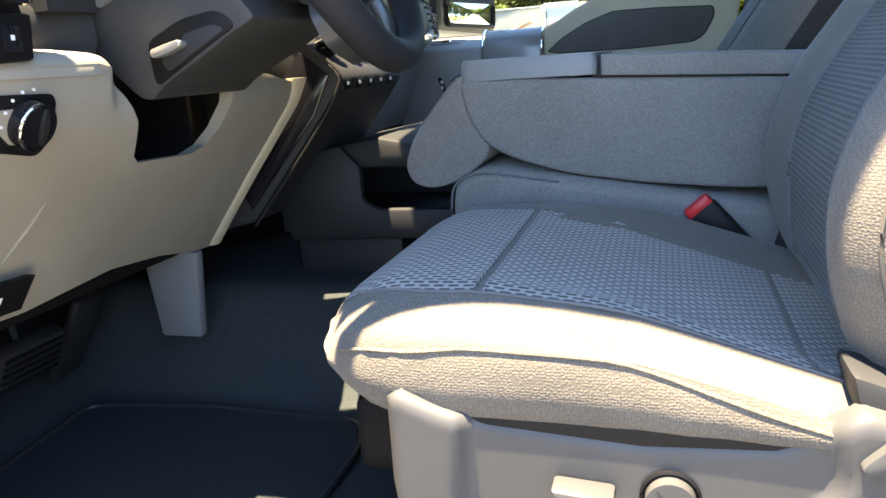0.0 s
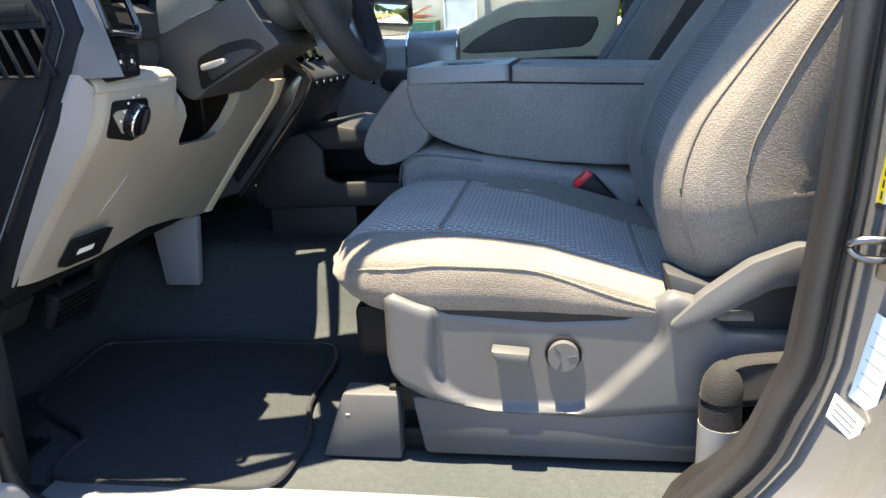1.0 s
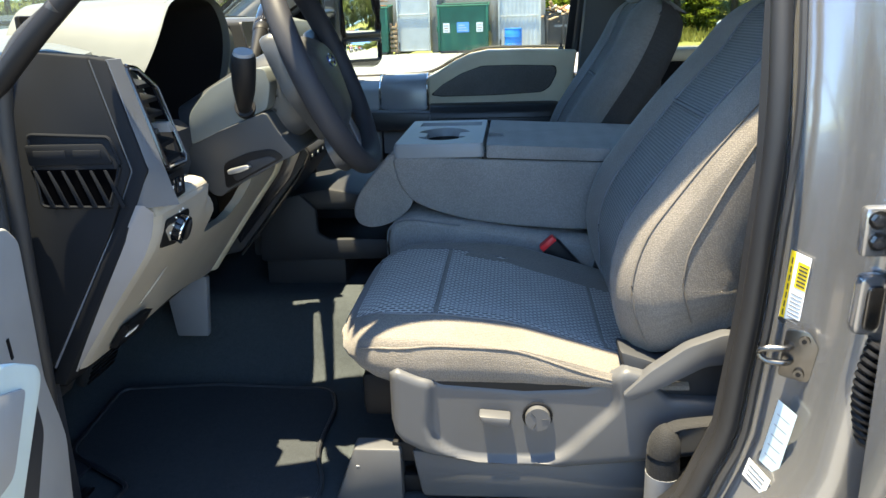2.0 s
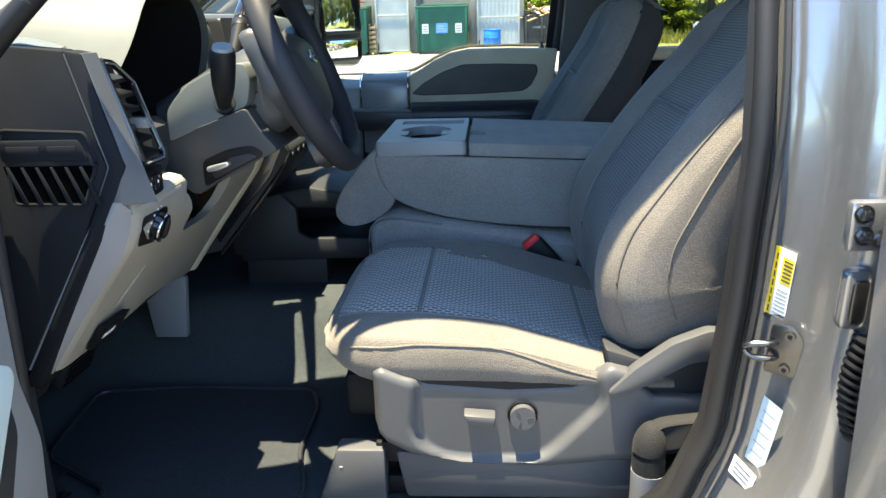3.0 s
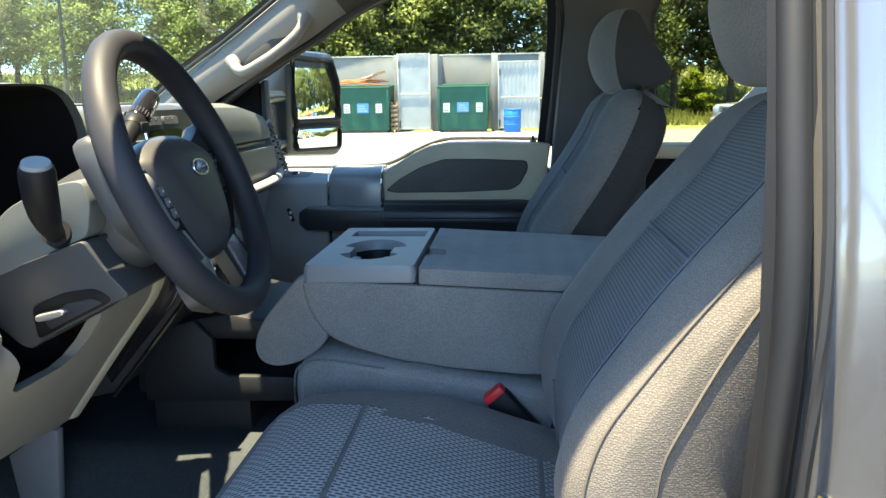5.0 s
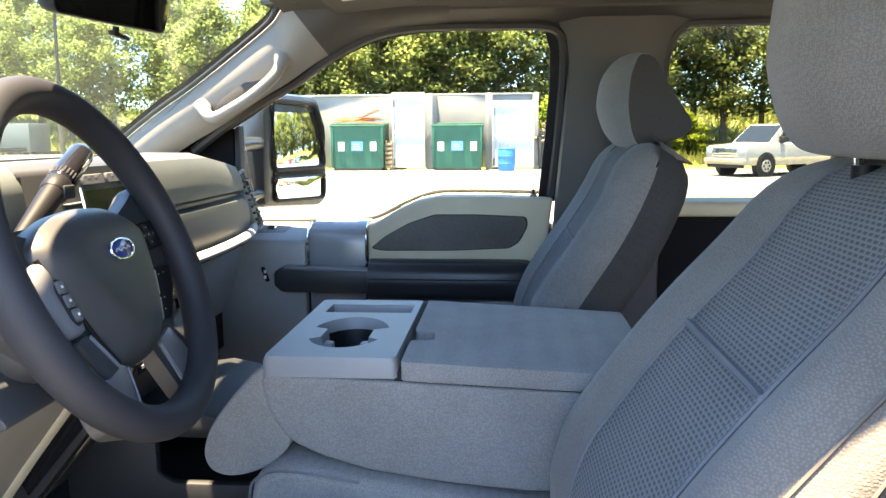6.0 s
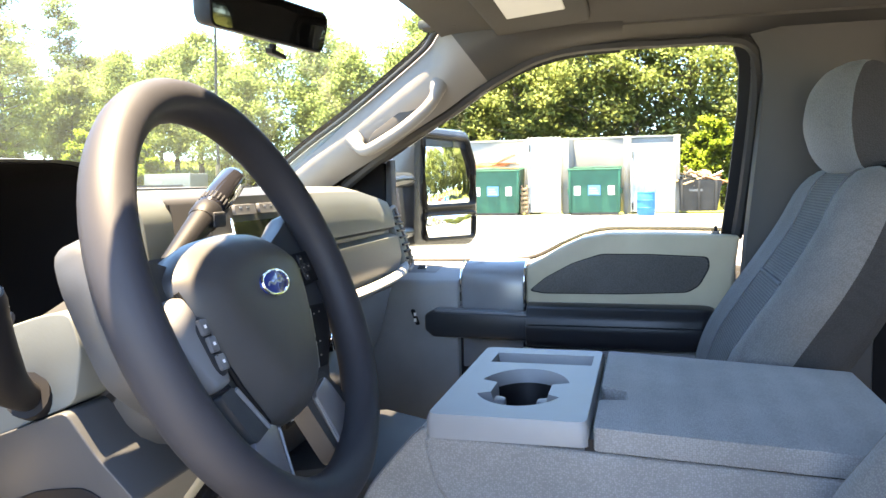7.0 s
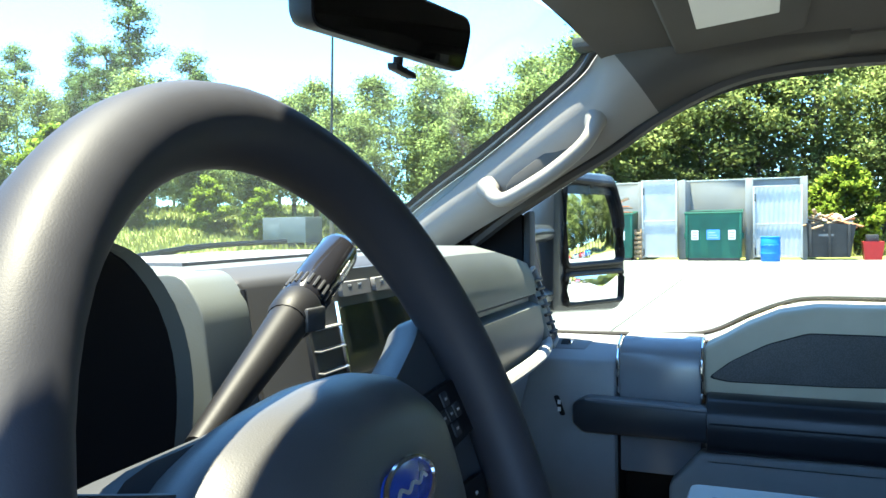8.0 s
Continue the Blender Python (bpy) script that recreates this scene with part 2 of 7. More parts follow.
def box(x0, x1, y0, y1, z0, z1, r=0.0, seg=2):
    bm = bmesh.new()
    bmesh.ops.create_cube(bm, size=1.0)
    for v in bm.verts:
        v.co = Vector(((x0 + x1) / 2 + v.co.x * (x1 - x0), (y0 + y1) / 2 + v.co.y * (y1 - y0), (z0 + z1) / 2 + v.co.z * (z1 - z0)))
    return bevel(bm, r, seg)


def place(axis, p, d):
    """A point from two plane coordinates and the depth along the axis."""
    a, b = p
    return Vector({"x": (d, a, b), "y": (a, d, b), "z": (a, b, d)}[axis])


def prism(poly, axis, d0, d1, r=0.0, seg=2, draft=0.0):
    """A polygon in the plane across the axis, drawn out from d0 to d1; draft shrinks the far face."""
    bm = bmesh.new()
    cx, cy = sum(p[0] for p in poly) / len(poly), sum(p[1] for p in poly) / len(poly)
    a = [bm.verts.new(place(axis, p, d0)) for p in poly]
    b = [bm.verts.new(place(axis, (p[0] + (cx - p[0]) * draft, p[1] + (cy - p[1]) * draft), d1)) for p in poly]
    bm.faces.new(a), bm.faces.new(b[::-1])
    for i in range(len(poly)):
        j = (i + 1) % len(poly)
        bm.faces.new((a[i], b[i], b[j], a[j]))
    bmesh.ops.recalc_face_normals(bm, faces=bm.faces)
    return bevel(bm, r, seg)


def loft(rings, cap=True, closed=True):
    bm = bmesh.new()
    vs = [[bm.verts.new(p) for p in ring] for ring in rings]
    n = len(vs[0])
    for a, b in zip(vs, vs[1:]):
        for i in range(n if closed else n - 1):
            j = (i + 1) % n
            bm.faces.new((a[i], a[j], b[j], b[i]))
    if cap and closed:
        bm.faces.new(vs[0][::-1]), bm.faces.new(vs[-1])
    return bm


def spline(pts, n):
    """Catmull-Rom through the points."""
    p = [Vector(q) for q in pts]
    p = [2 * p[0] - p[1], *p, 2 * p[-1] - p[-2]]
    out = []
    m = len(p) - 3
    for k in range(n):
        s = k / (n - 1) * m
        i = min(int(s), m - 1)
        u = s - i
        a, b, c, d = p[i : i + 4]
        out.append(0.5 * (2 * b + (c - a) * u + (2 * a - 5 * b + 4 * c - d) * u * u + (3 * b - a - 3 * c + d) * u**3))
    return out


def tube(pts, r, n=8, closed=False, flat=1.0, up=(0, 0, 1)):
    """A round rod along points; r a number or one for each point."""
    pts = [Vector(p) for p in pts]
    rings = []
    m = len(pts)
    for i, p in enumerate(pts):
        q = pts[(i + 1) % m] if closed or i < m - 1 else p
        o = pts[i - 1] if closed or i else p
        d = (q - o).normalized()
        side = d.cross(Vector(up))
        side = side.normalized() if side.length > 1e-4 else d.orthogonal().normalized()
        top = side.cross(d)
        rr = r[i] if isinstance(r, (list, tuple)) else r
        rings.append([p + side * math.cos(2 * math.pi * k / n) * rr + top * math.sin(2 * math.pi * k / n) * rr * flat for k in range(n)])
    if closed:
        return loft([*rings, rings[0]], cap=False)
    return loft(rings)


def rod(a, b, r, r2=None, n=16, bev=0.0):
    bm = tube([a, b], [r, r if r2 is None else r2], n)
    return bevel(bm, bev, 2, 50)


def round_rect(w, h, r, n=5):
    """Rounded rectangle about the origin, as 2D points."""
    out = []
    r = min(r, w / 2 - 1e-4, h / 2 - 1e-4)
    for cx, cy, a0 in ((w / 2 - r, h / 2 - r, 0), (-w / 2 + r, h / 2 - r, 90), (-w / 2 + r, -h / 2 + r, 180), (w / 2 - r, -h / 2 + r, 270)):
        for k in range(n):
            a = radians(a0 + 90 * k / (n - 1))
            out.append((cx + r * math.cos(a), cy + r * math.sin(a)))
    return out


def rounded(poly, r, n=4):
    """The polygon with its corners rounded."""
    out = []
    m = len(poly)
    for i in range(m):
        p, a, b = Vector(poly[i]), Vector(poly[i - 1]), Vector(poly[(i + 1) % m])
        da, db = a - p, b - p
        ra = min(r, da.length * 0.45)
        rb = min(r, db.length * 0.45)
        s, e = p + da.normalized() * ra, p + db.normalized() * rb
        for k in range(n + 1):
            u = k / n
            out.append(tuple((1 - u) ** 2 * s + 2 * u * (1 - u) * p + u * u * e))
    return out


def lerp_table(table, x):
    if x <= table[0][0]:
        return table[0][1]
    for (a, u), (b, v) in zip(table, table[1:]):
        if x <= b:
            return u + (v - u) * (x - a) / (b - a)
    return table[-1][1]


def text_mesh(words, size, m, depth=0.0004):
    """Raised lettering, as a bmesh, in the plane z = 0 of the pose m."""
    cu = bpy.data.curves.new("words", "FONT")
    cu.body, cu.size, cu.extrude, cu.align_x, cu.align_y = words, size, depth, "CENTER", "CENTER"
    ob = bpy.data.objects.new("words", cu)
    me = bpy.data.meshes.new_from_object(ob)
    bm = bmesh.new()
    bm.from_mesh(me)
    bm.transform(m)
    bpy.data.objects.remove(ob)
    bpy.data.curves.remove(cu)
    bpy.data.meshes.remove(me)
    return bm


# ---- the ground and the cab's shell ----
def sheet(f, us, vs, thick=(0, 0, -0.02)):
    """A curved slab: f(u, v) gives its face, thick the way to its other face."""
    bm = bmesh.new()
    th = Vector(thick)
    a = [[bm.verts.new(f(u, v)) for v in vs] for u in us]
    b = [[bm.verts.new(Vector(f(u, v)) + th) for v in vs] for u in us]
    nu, nv = len(us), len(vs)
    for i in range(nu - 1):
        for j in range(nv - 1):
            bm.faces.new((a[i][j], a[i + 1][j], a[i + 1][j + 1], a[i][j + 1]))
            bm.faces.new((b[i][j], b[i][j + 1], b[i + 1][j + 1], b[i + 1][j]))
    for i in range(nu - 1):
        for j in (0, nv - 1):
            bm.faces.new((a[i][j], b[i][j], b[i + 1][j], a[i + 1][j]))
    for j in range(nv - 1):
        for i in (0, nu - 1):
            bm.faces.new((a[i][j], a[i][j + 1], b[i][j + 1], b[i][j]))
    return bm


def span(a, b, n):
    return [a + (b - a) * k / (n - 1) for k in range(n)]


def step(a, b, x):
    u = min(1.0, max(0.0, (x - a) / (b - a)))
    return u * u * (3 - 2 * u)


def floor_z(x, y):
    hump = 0.15 * step(0.33, 0.17, abs(y)) * (1 - 0.55 * step(0.0, 0.25, x))
    toe = 0.9 * max(0.0, -0.52 - x)
    return 0.862 + max(hump, toe)


solo("floor", sheet(lambda x, y: (x, y, floor_z(x, y)), span(-0.95, 1.75, 55), span(-0.80, 0.80, 65)), CARPET,
     "dark grey loop carpet over cab floor and tunnel", "floor", kind="structure")

# roof skin and headliner
# passenger edge is widened beyond the driver's to keep sun off that door
ROOF = [(-0.726, 1.915), (-0.720, 1.94), (-0.672, 1.985), (-0.4, 2.02), (0, 2.03), (0.4, 2.02), (0.74, 1.995), (0.79, 1.95), (0.80, 1.925)]


def liner_z(y):
    return 1.972 - 0.075 * (abs(y) / 0.66) ** 3.5


def header_shift(y):
    """How far the header is bent back over the driver to shape sun on the wheel."""
    return lerp_table([(-0.72, 0.040), (-0.63, 0.052), (-0.53, 0.074), (-0.47, 0.050), (-0.38, 0.040), (-0.20, 0.022), (0.0, 0.0)], y)


def roof_front(y):
    return -0.10 - 0.07 * (1 - (y / 0.62) ** 2) + header_shift(y)


body = thing("pickup_cab", (0.6, 0, 0.8), "grey metallic pickup cab shell with doors open", "pickup cab")
rings = []
for x in (0.0, 0.4, 0.9, 1.4, 1.78):
    rings.append([(x if x else roof_front(y), y, z) for y, z in ROOF] + [(x if x else roof_front(y), y, z - 0.02) for y, z in ROOF[::-1]])
part("roof", loft(rings), PAINT, body)
tagged(solo("ceiling", sheet(lambda u, y: (roof_front(y) + u * (1.75 - roof_front(y)), y, liner_z(y) - 0.012 * (1 - u) ** 8), span(0, 1, 24), span(-0.66, 0.66, 41), (0, 0, 0.012)),
            HEADLINER, "pale grey woven headliner under the cab roof", "ceiling", kind="structure"))
part("header_rail", loft([[(roof_front(y) - 0.004, y, liner_z(y) - 0.004), (roof_front(y) + 0.09, y, liner_z(y) + 0.004), (roof_front(y) + 0.09, y, liner_z(y) + 0.05), (roof_front(y) - 0.004, y, liner_z(y) + 0.05)] for y in span(-0.70, 0.64, 21)]), HEADLINER, body)
part("rear_wall", box(1.74, 1.78, -0.80, 0.80, 0.80, 1.96, 0.01), GREY, body)
part("rocker", prism([(-0.93, 0.62), (-0.80, 0.62), (-0.79, 0.845), (-0.84, 0.862), (-0.905, 0.83), (-0.94, 0.76)], "x", -0.60, 1.75, 0.008), PAINT, body)
part("rocker", prism([(0.93, 0.62), (0.80, 0.62), (0.79, 0.845), (0.84, 0.862), (0.905, 0.83), (0.94, 0.76)], "x", -0.60, 1.75, 0.008), PAINT, body)
part("scuff_plate", box(-0.30, 0.52, -0.845, -0.795, 0.858, 0.872, 0.005), GREY_TRIM, body)
part("firewall", box(-1.02, -0.95, -0.80, 0.80, 0.62, 1.45), SOOT, body)

# passenger-side pillar between the windscreen and the door
E1 = spline([(-0.78, 0.755, 1.475), (-0.507, 0.70, 1.665), (-0.35, 0.665, 1.757), (-0.226, 0.637, 1.836), (-0.145, 0.615, 1.89), (-0.105, 0.585, 1.922), (-0.04, 0.580, 1.945), (0.10, 0.585, 1.955), (0.26, 0.590, 1.955)], 41)
E2 = spline([(-0.62, 0.77, 1.48), (-0.43, 0.725, 1.597), (-0.30, 0.70, 1.665), (-0.2, 0.672, 1.72), (-0.115, 0.655, 1.765), (-0.04, 0.650, 1.812), (0.06, 0.648, 1.858), (0.16, 0.648, 1.880), (0.26, 0.650, 1.886)], 41)


def pillar_rings(sign, count=41, wide=0.0):
    out = []
    for a, b in list(zip(E1, E2))[:count]:
        ring = []
        for k in range(9):
            s = k / 8
            p = a.lerp(b, s)
            p = p + Vector((0.006, -0.028, -0.004)) * math.sin(math.pi * s)
            ring.append((p.x, (p.y + wide) * sign, p.z))
        for k in range(9):
            s = 1 - k / 8
            p = a.lerp(b, s) + Vector((-0.01, 0.05, 0.025))
            ring.append((p.x, (p.y + wide) * sign, p.z))
        out.append(ring)
    return out


part("windscreen_pillar_trim", loft(pillar_rings(1)[:27]), PILLARMAT, body, "pale grey windscreen pillar trim")
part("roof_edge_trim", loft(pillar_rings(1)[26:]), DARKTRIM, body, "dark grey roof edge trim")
part("windscreen_pillar_trim", loft(pillar_rings(-1, 26, 0.09)), PILLARMAT, body, "pale grey windscreen pillar trim")
# added outside the trim to keep sun off the door; black, unlike the body
part("windscreen_pillar_skin", loft([[a + Vector((-0.03, 0.055, 0.03)), a.lerp(b, 0.5) + Vector((-0.012, 0.085, 0.03)), b + Vector((-0.004, 0.055, 0.012)), b + Vector((-0.004, 0.125, 0.0)), a.lerp(b, 0.4) + Vector((-0.02, 0.150, 0.02)), a + Vector((-0.035, 0.10, 0.035))] for a, b in zip(E1, E2)]), MATTBLACK, body, "matt black outer pillar skin added to block sun")
part("windscreen_seal", tube([p + Vector((-0.006, -0.004, 0.004)) for p in E1[:26]], 0.0065, 8), RUBBER, body)
part("windscreen_seal", tube([Vector((p.x - 0.006, -p.y - 0.086, p.z + 0.004)) for p in E1[:26]], 0.0065, 8), RUBBER, body)
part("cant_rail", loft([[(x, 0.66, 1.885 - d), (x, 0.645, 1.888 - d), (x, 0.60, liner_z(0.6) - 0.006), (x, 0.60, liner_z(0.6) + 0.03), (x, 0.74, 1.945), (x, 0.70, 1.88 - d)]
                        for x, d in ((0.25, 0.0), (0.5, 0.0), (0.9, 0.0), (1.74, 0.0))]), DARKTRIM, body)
part("cant_rail", loft([[(x, -0.700, 1.885), (x, -0.668, 1.888), (x, -0.60, liner_z(0.6) - 0.006), (x, -0.60, liner_z(0.6) + 0.03), (x, -0.70, 1.94), (x, -0.714, 1.912)]
                        for x in (0.03, 0.2, 0.9, 1.74)]), PILLARMAT, body)
part("roof_seal", tube(spline([(-0.30, -0.87, 1.52), (-0.21, -0.86, 1.61), (-0.08, -0.785, 1.755), (0.06, -0.722, 1.85), (0.25, -0.712, 1.885), (0.62, -0.710, 1.885)], 24), 0.013, 16), SOOT, body, smooth=80)

# grab handle on the pillar
grab = thing("grab_handle", (-0.25, 0.64, 1.72), "pale grey grab handle moulded on windscreen pillar", "grab handle")
part("grip", tube(spline([(-0.335, 0.662, 1.706), (-0.318, 0.636, 1.688), (-0.290, 0.618, 1.680), (-0.240, 0.608, 1.702), (-0.195, 0.604, 1.728), (-0.148, 0.603, 1.764), (-0.128, 0.608, 1.792), (-0.124, 0.626, 1.822)], 32),
                  [0.026, 0.023, 0.020] + [0.0150] * 25 + [0.017, 0.020, 0.023, 0.026], 14, flat=0.9), PILLARMAT, grab)
# no hollow is cut; a dark plate paints the shade behind the grip
part("grip_recess", prism(rounded([(-0.297, 1.697), (-0.283, 1.720), (-0.185, 1.785), (-0.163, 1.790), (-0.160, 1.768), (-0.198, 1.732), (-0.275, 1.692)], 0.010, 4), "y", 0.650, 0.632, 0.002), DARKTRIM, grab, "dark plate painting the shade behind the grip")

# windscreen


def screen_pt(u, v):
    """u from the header to the cowl, v from the driver's to the passenger's side."""
    w = 0.60 + 0.165 * u
    y = (2 * v - 1) * w - 0.09 * step(0.5, 0.0, v)
    x = -0.10 + header_shift(y) * (1 - u) - 0.70 * u - (0.07 + 0.06 * u) * (1 - (2 * v - 1) ** 2)
    z = 1.945 - 0.485 * u - 0.06 * u * (1 - u)
    return x, y, z


wso = thing("windscreen", (-0.8, 0, 1.46), "clear laminated windscreen with faint smears", "windscreen")
ws = part("glass_pane", sheet(screen_pt, span(0, 1, 14), span(0, 1, 17), (0.004, 0, -0.004)), SCREENGLASS, wso)
ws.visible_shadow = False
part("edge_band", sheet(lambda u, v: tuple(Vector(screen_pt(u, v)) + Vector((0.006, 0, -0.006))), span(0.955, 1.0, 3), span(0, 1, 17), (0.001, 0, -0.001)), SOOT, wso, "black printed edge band")


# driver-side hinge pillar and its seal
part("hinge_pillar", box(-0.62, -0.315, -0.925, -0.845, 0.80, 1.53, 0.012), PAINT, body)
part("door_seal", tube(spline([(-0.205, -0.862, 1.615), (-0.262, -0.862, 1.572), (-0.292, -0.862, 1.51), (-0.302, -0.862, 1.35), (-0.308, -0.862, 1.15), (-0.315, -0.862, 0.95), (-0.26, -0.862, 0.872), (0.0, -0.862, 0.868), (0.42, -0.862, 0.868)], 50), 0.0105, 16), RUBBER, body, smooth=80)
part("kick_panel", box(-0.75, -0.335, -0.832, -0.79, 0.862, 1.16, 0.01), DARK, body)

# middle pillar at the driver's door
XS = [(0.78, 0.36), (0.84, 0.405), (0.87, 0.44), (0.91, 0.485), (0.961, 0.525), (1.066, 0.566), (1.23, 0.584), (1.407, 0.594), (1.6, 0.598), (1.92, 0.605)]


def lean(z):
    return 0.30 * max(0.0, z - 1.47) ** 1.1


rings, seal_pts, lip_pts = [], [], []
for z in (0.78, 0.84, 0.87, 0.91, 0.96, 1.01, 1.066, 1.15, 1.23, 1.32, 1.407, 1.5, 1.6, 1.7, 1.8, 1.92):
    xs, ly = lerp_table(XS, z), lean(z)
    prof = [(0.024, -0.812), (0.030, -0.820), (0.055, -0.846), (0.075, -0.866), (0.085, -0.888), (0.092, -0.915), (0.105, -0.930), (0.150, -0.934), (0.20, -0.925), (0.205, -0.76), (0.03, -0.76)]
    rings.append([(xs + dx, y + ly, z) for dx, y in prof])
    seal_pts.append((xs + 0.012, -0.832 + ly, z))
    lip_pts.append((xs + 0.030, -0.848 + ly, z))
part("middle_pillar", loft(rings), PAINT, body, "grey metallic painted middle pillar", smooth=50)
part("door_seal", tube(spline(seal_pts, 40), 0.0122, 18, flat=1.0), SEALTRIM, body, smooth=80)
part("seal_lip", tube(spline(lip_pts, 40), 0.0045, 6), RUBBER, body)
part("pillar_trim", loft([[(lerp_table(XS, z) + dx, y + lean(z), z) for dx, y in ((0.012, -0.825), (0.0, -0.81), (0.03, -0.745), (0.16, -0.73), (0.20, -0.75), (0.2, -0.80))] for z in (0.87, 0.961, 1.066, 1.23, 1.407, 1.6, 1.92)]), SEALTRIM, body)

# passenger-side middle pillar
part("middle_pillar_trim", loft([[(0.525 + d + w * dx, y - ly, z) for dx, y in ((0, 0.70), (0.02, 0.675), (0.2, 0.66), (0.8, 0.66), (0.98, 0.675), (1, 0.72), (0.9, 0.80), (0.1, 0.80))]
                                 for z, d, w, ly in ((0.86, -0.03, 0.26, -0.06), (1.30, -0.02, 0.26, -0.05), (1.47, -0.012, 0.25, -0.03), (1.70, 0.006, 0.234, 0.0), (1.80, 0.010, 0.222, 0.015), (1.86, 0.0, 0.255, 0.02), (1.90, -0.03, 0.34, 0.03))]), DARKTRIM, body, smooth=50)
part("pillar_lower_trim", box(0.535, 0.76, 0.685, 0.70, 0.95, 1.395, 0.006), DARK, body)

# frame and wheels that carry the cab
for y in (-0.45, 0.45):
    part("chassis_rail", box(-2.05, 1.9, y - 0.04, y + 0.04, 0.50, 0.66, 0.012), SOOT, body)
for x in (-1.55, 1.95):
    part("axle", rod((x, -0.86, 0.40), (x, 0.86, 0.40), 0.05, n=14), SOOT, body)
    for y in (-0.45, 0.45):
        part("axle_mount", box(x - 0.05, x + 0.05, y - 0.04, y + 0.04, 0.40, 0.52), SOOT, body)
    for y, s_ in ((-0.84, -1), (0.84, 1)):
        wl = part("wheel", rod((x, y - 0.13, 0.40), (x, y + 0.13, 0.40), 0.40, n=36, bev=0.04), RUBBER, body)
        part("wheel_rim", rod((x, y + 0.10 * s_, 0.40), (x, y + 0.138 * s_, 0.40), 0.24, 0.22, 28, 0.02), SILVER, wl)
for s_ in (-1, 1):
    part("front_wing", prism([(-0.62, 1.36), (-2.1, 1.24), (-2.1, 0.72), (-1.98, 0.72), (-1.90, 0.90), (-1.70, 1.0), (-1.40, 1.0), (-1.20, 0.90), (-1.12, 0.72), (-0.62, 0.72)], "y", s_ * 0.90, s_ * 0.945, 0.012), PAINT, body)


# ---- seats ----
CUSH_TOP = [(0.0, 1.150), (0.10, 1.163), (0.19, 1.160), (0.30, 1.138), (0.45, 1.090), (0.56, 1.055)]


def cushion_top(x, s):
    """Height of the cushion at x, with s from -1 to 1 across its width."""
    z = lerp_table(CUSH_TOP, x)
    bolster = (0.014 * step(0.55, 0.8, -s) + 0.024 * step(0.48, 0.76, s)) * step(0.12, 0.35, x)
    edge = 0.026 * max(0.0, (abs(s) - 0.66) / 0.34) ** 2.0
    nose = 0.0
    if x < 0.13:
        u = min(1.0, (0.13 - x) / 0.10)
        nose = 0.052 * (1 - math.sqrt(max(0.0, 1 - u * u)))
    return z + bolster - edge - nose


def seat_cushion(parent, yc, x0=0.0, half=0.2375):
    inn = 0.56
    ys = [-1, -0.99, -0.95, -0.9, -0.82, -0.72, -0.6, -0.45, -0.25, 0, 0.25, 0.45, 0.6, 0.72, 0.82, 0.9, 0.95, 0.99, 1]
    rings = []
    for x in (0.033, 0.035, 0.042, 0.055, 0.075, 0.10, 0.13, 0.17, 0.21, 0.26, 0.32, 0.38, 0.44, 0.50, 0.56):
        fr = min(1.0, (0.17 - x) / 0.135) if x < 0.17 else 0.0
        w = half * (1 - 0.40 * (1 - math.sqrt(max(0.0, 1 - fr**2.4))))
        low = 1.060 + 0.040 * fr**2.2
        top = [(x + x0, yc + w * s, max(cushion_top(x, s), low + 0.012)) for s in ys]
        te = max(cushion_top(x, 1.0), low + 0.012)
        side = [(x + x0, yc + w * a, low + (te - low) * f) for a, f in ((1.016, 0.90), (1.030, 0.74), (1.042, 0.50), (1.042, 0.24), (0.99, 0.0))]
        rings.append(top + side + [(p[0], 2 * yc - p[1], p[2]) for p in side[::-1]])
    body = part("cushion", loft(rings), CLOTH, parent, smooth=60)

    def top_pt(x, s, up=0.0012):
        fr = min(1.0, (0.17 - x) / 0.135) if x < 0.17 else 0.0
        w = half * (1 - 0.40 * (1 - math.sqrt(max(0.0, 1 - fr**2.4))))
        return (x + x0, yc + w * s, cushion_top(x, s) + up)

    part("cushion_insert", sheet(lambda x, s: top_pt(x, s), span(0.062, 0.186, 12), span(-0.80, inn, 21), (0, 0, -0.004)), MESH_FLAT, body, "dark blue-grey mesh cloth insert", smooth=60)
    part("cushion_insert", sheet(lambda x, s: top_pt(x, s), span(0.194, 0.445, 14), span(-0.80, inn, 21), (0, 0, -0.004)), MESH_FLAT, body, "dark blue-grey mesh cloth insert", smooth=60)
    part("cushion_insert", sheet(lambda x, s: top_pt(x, s), span(0.452, 0.54, 6), span(-0.76, inn - 0.02, 17), (0, 0, -0.004)), MESH_FLAT, body, "dark blue-grey mesh cloth insert", smooth=60)
    for sg in (-1, 1):
        part("seam", tube([top_pt(x, inn + 0.003 if sg > 0 else -0.803, 0.0) for x in span(0.055, 0.545, 24)], 0.0018, 6), THREAD, body)
        lines = []
        for x in span(0.075, 0.47, 26):
            fr = min(1.0, (0.17 - x) / 0.135) if x < 0.17 else 0.0
            w = half * (1 - 0.40 * (1 - math.sqrt(max(0.0, 1 - fr**2.4))))
            low = 1.060 + 0.040 * fr**2.2
            te = max(cushion_top(x, 1.0), low + 0.012)
            f = 0.86 - 0.30 * step(0.30, 0.50, x) - 0.10 * step(0.20, 0.05, x)
            a = lerp_table([(0.24, 1.042), (0.50, 1.042), (0.74, 1.030), (0.90, 1.016)], f)
            lines.append((x + x0, yc + sg * w * a, low + (te - low) * f))
        part("piping", tube(lines, 0.0017, 6), CLOTH if yc < 0 else THREAD, body)
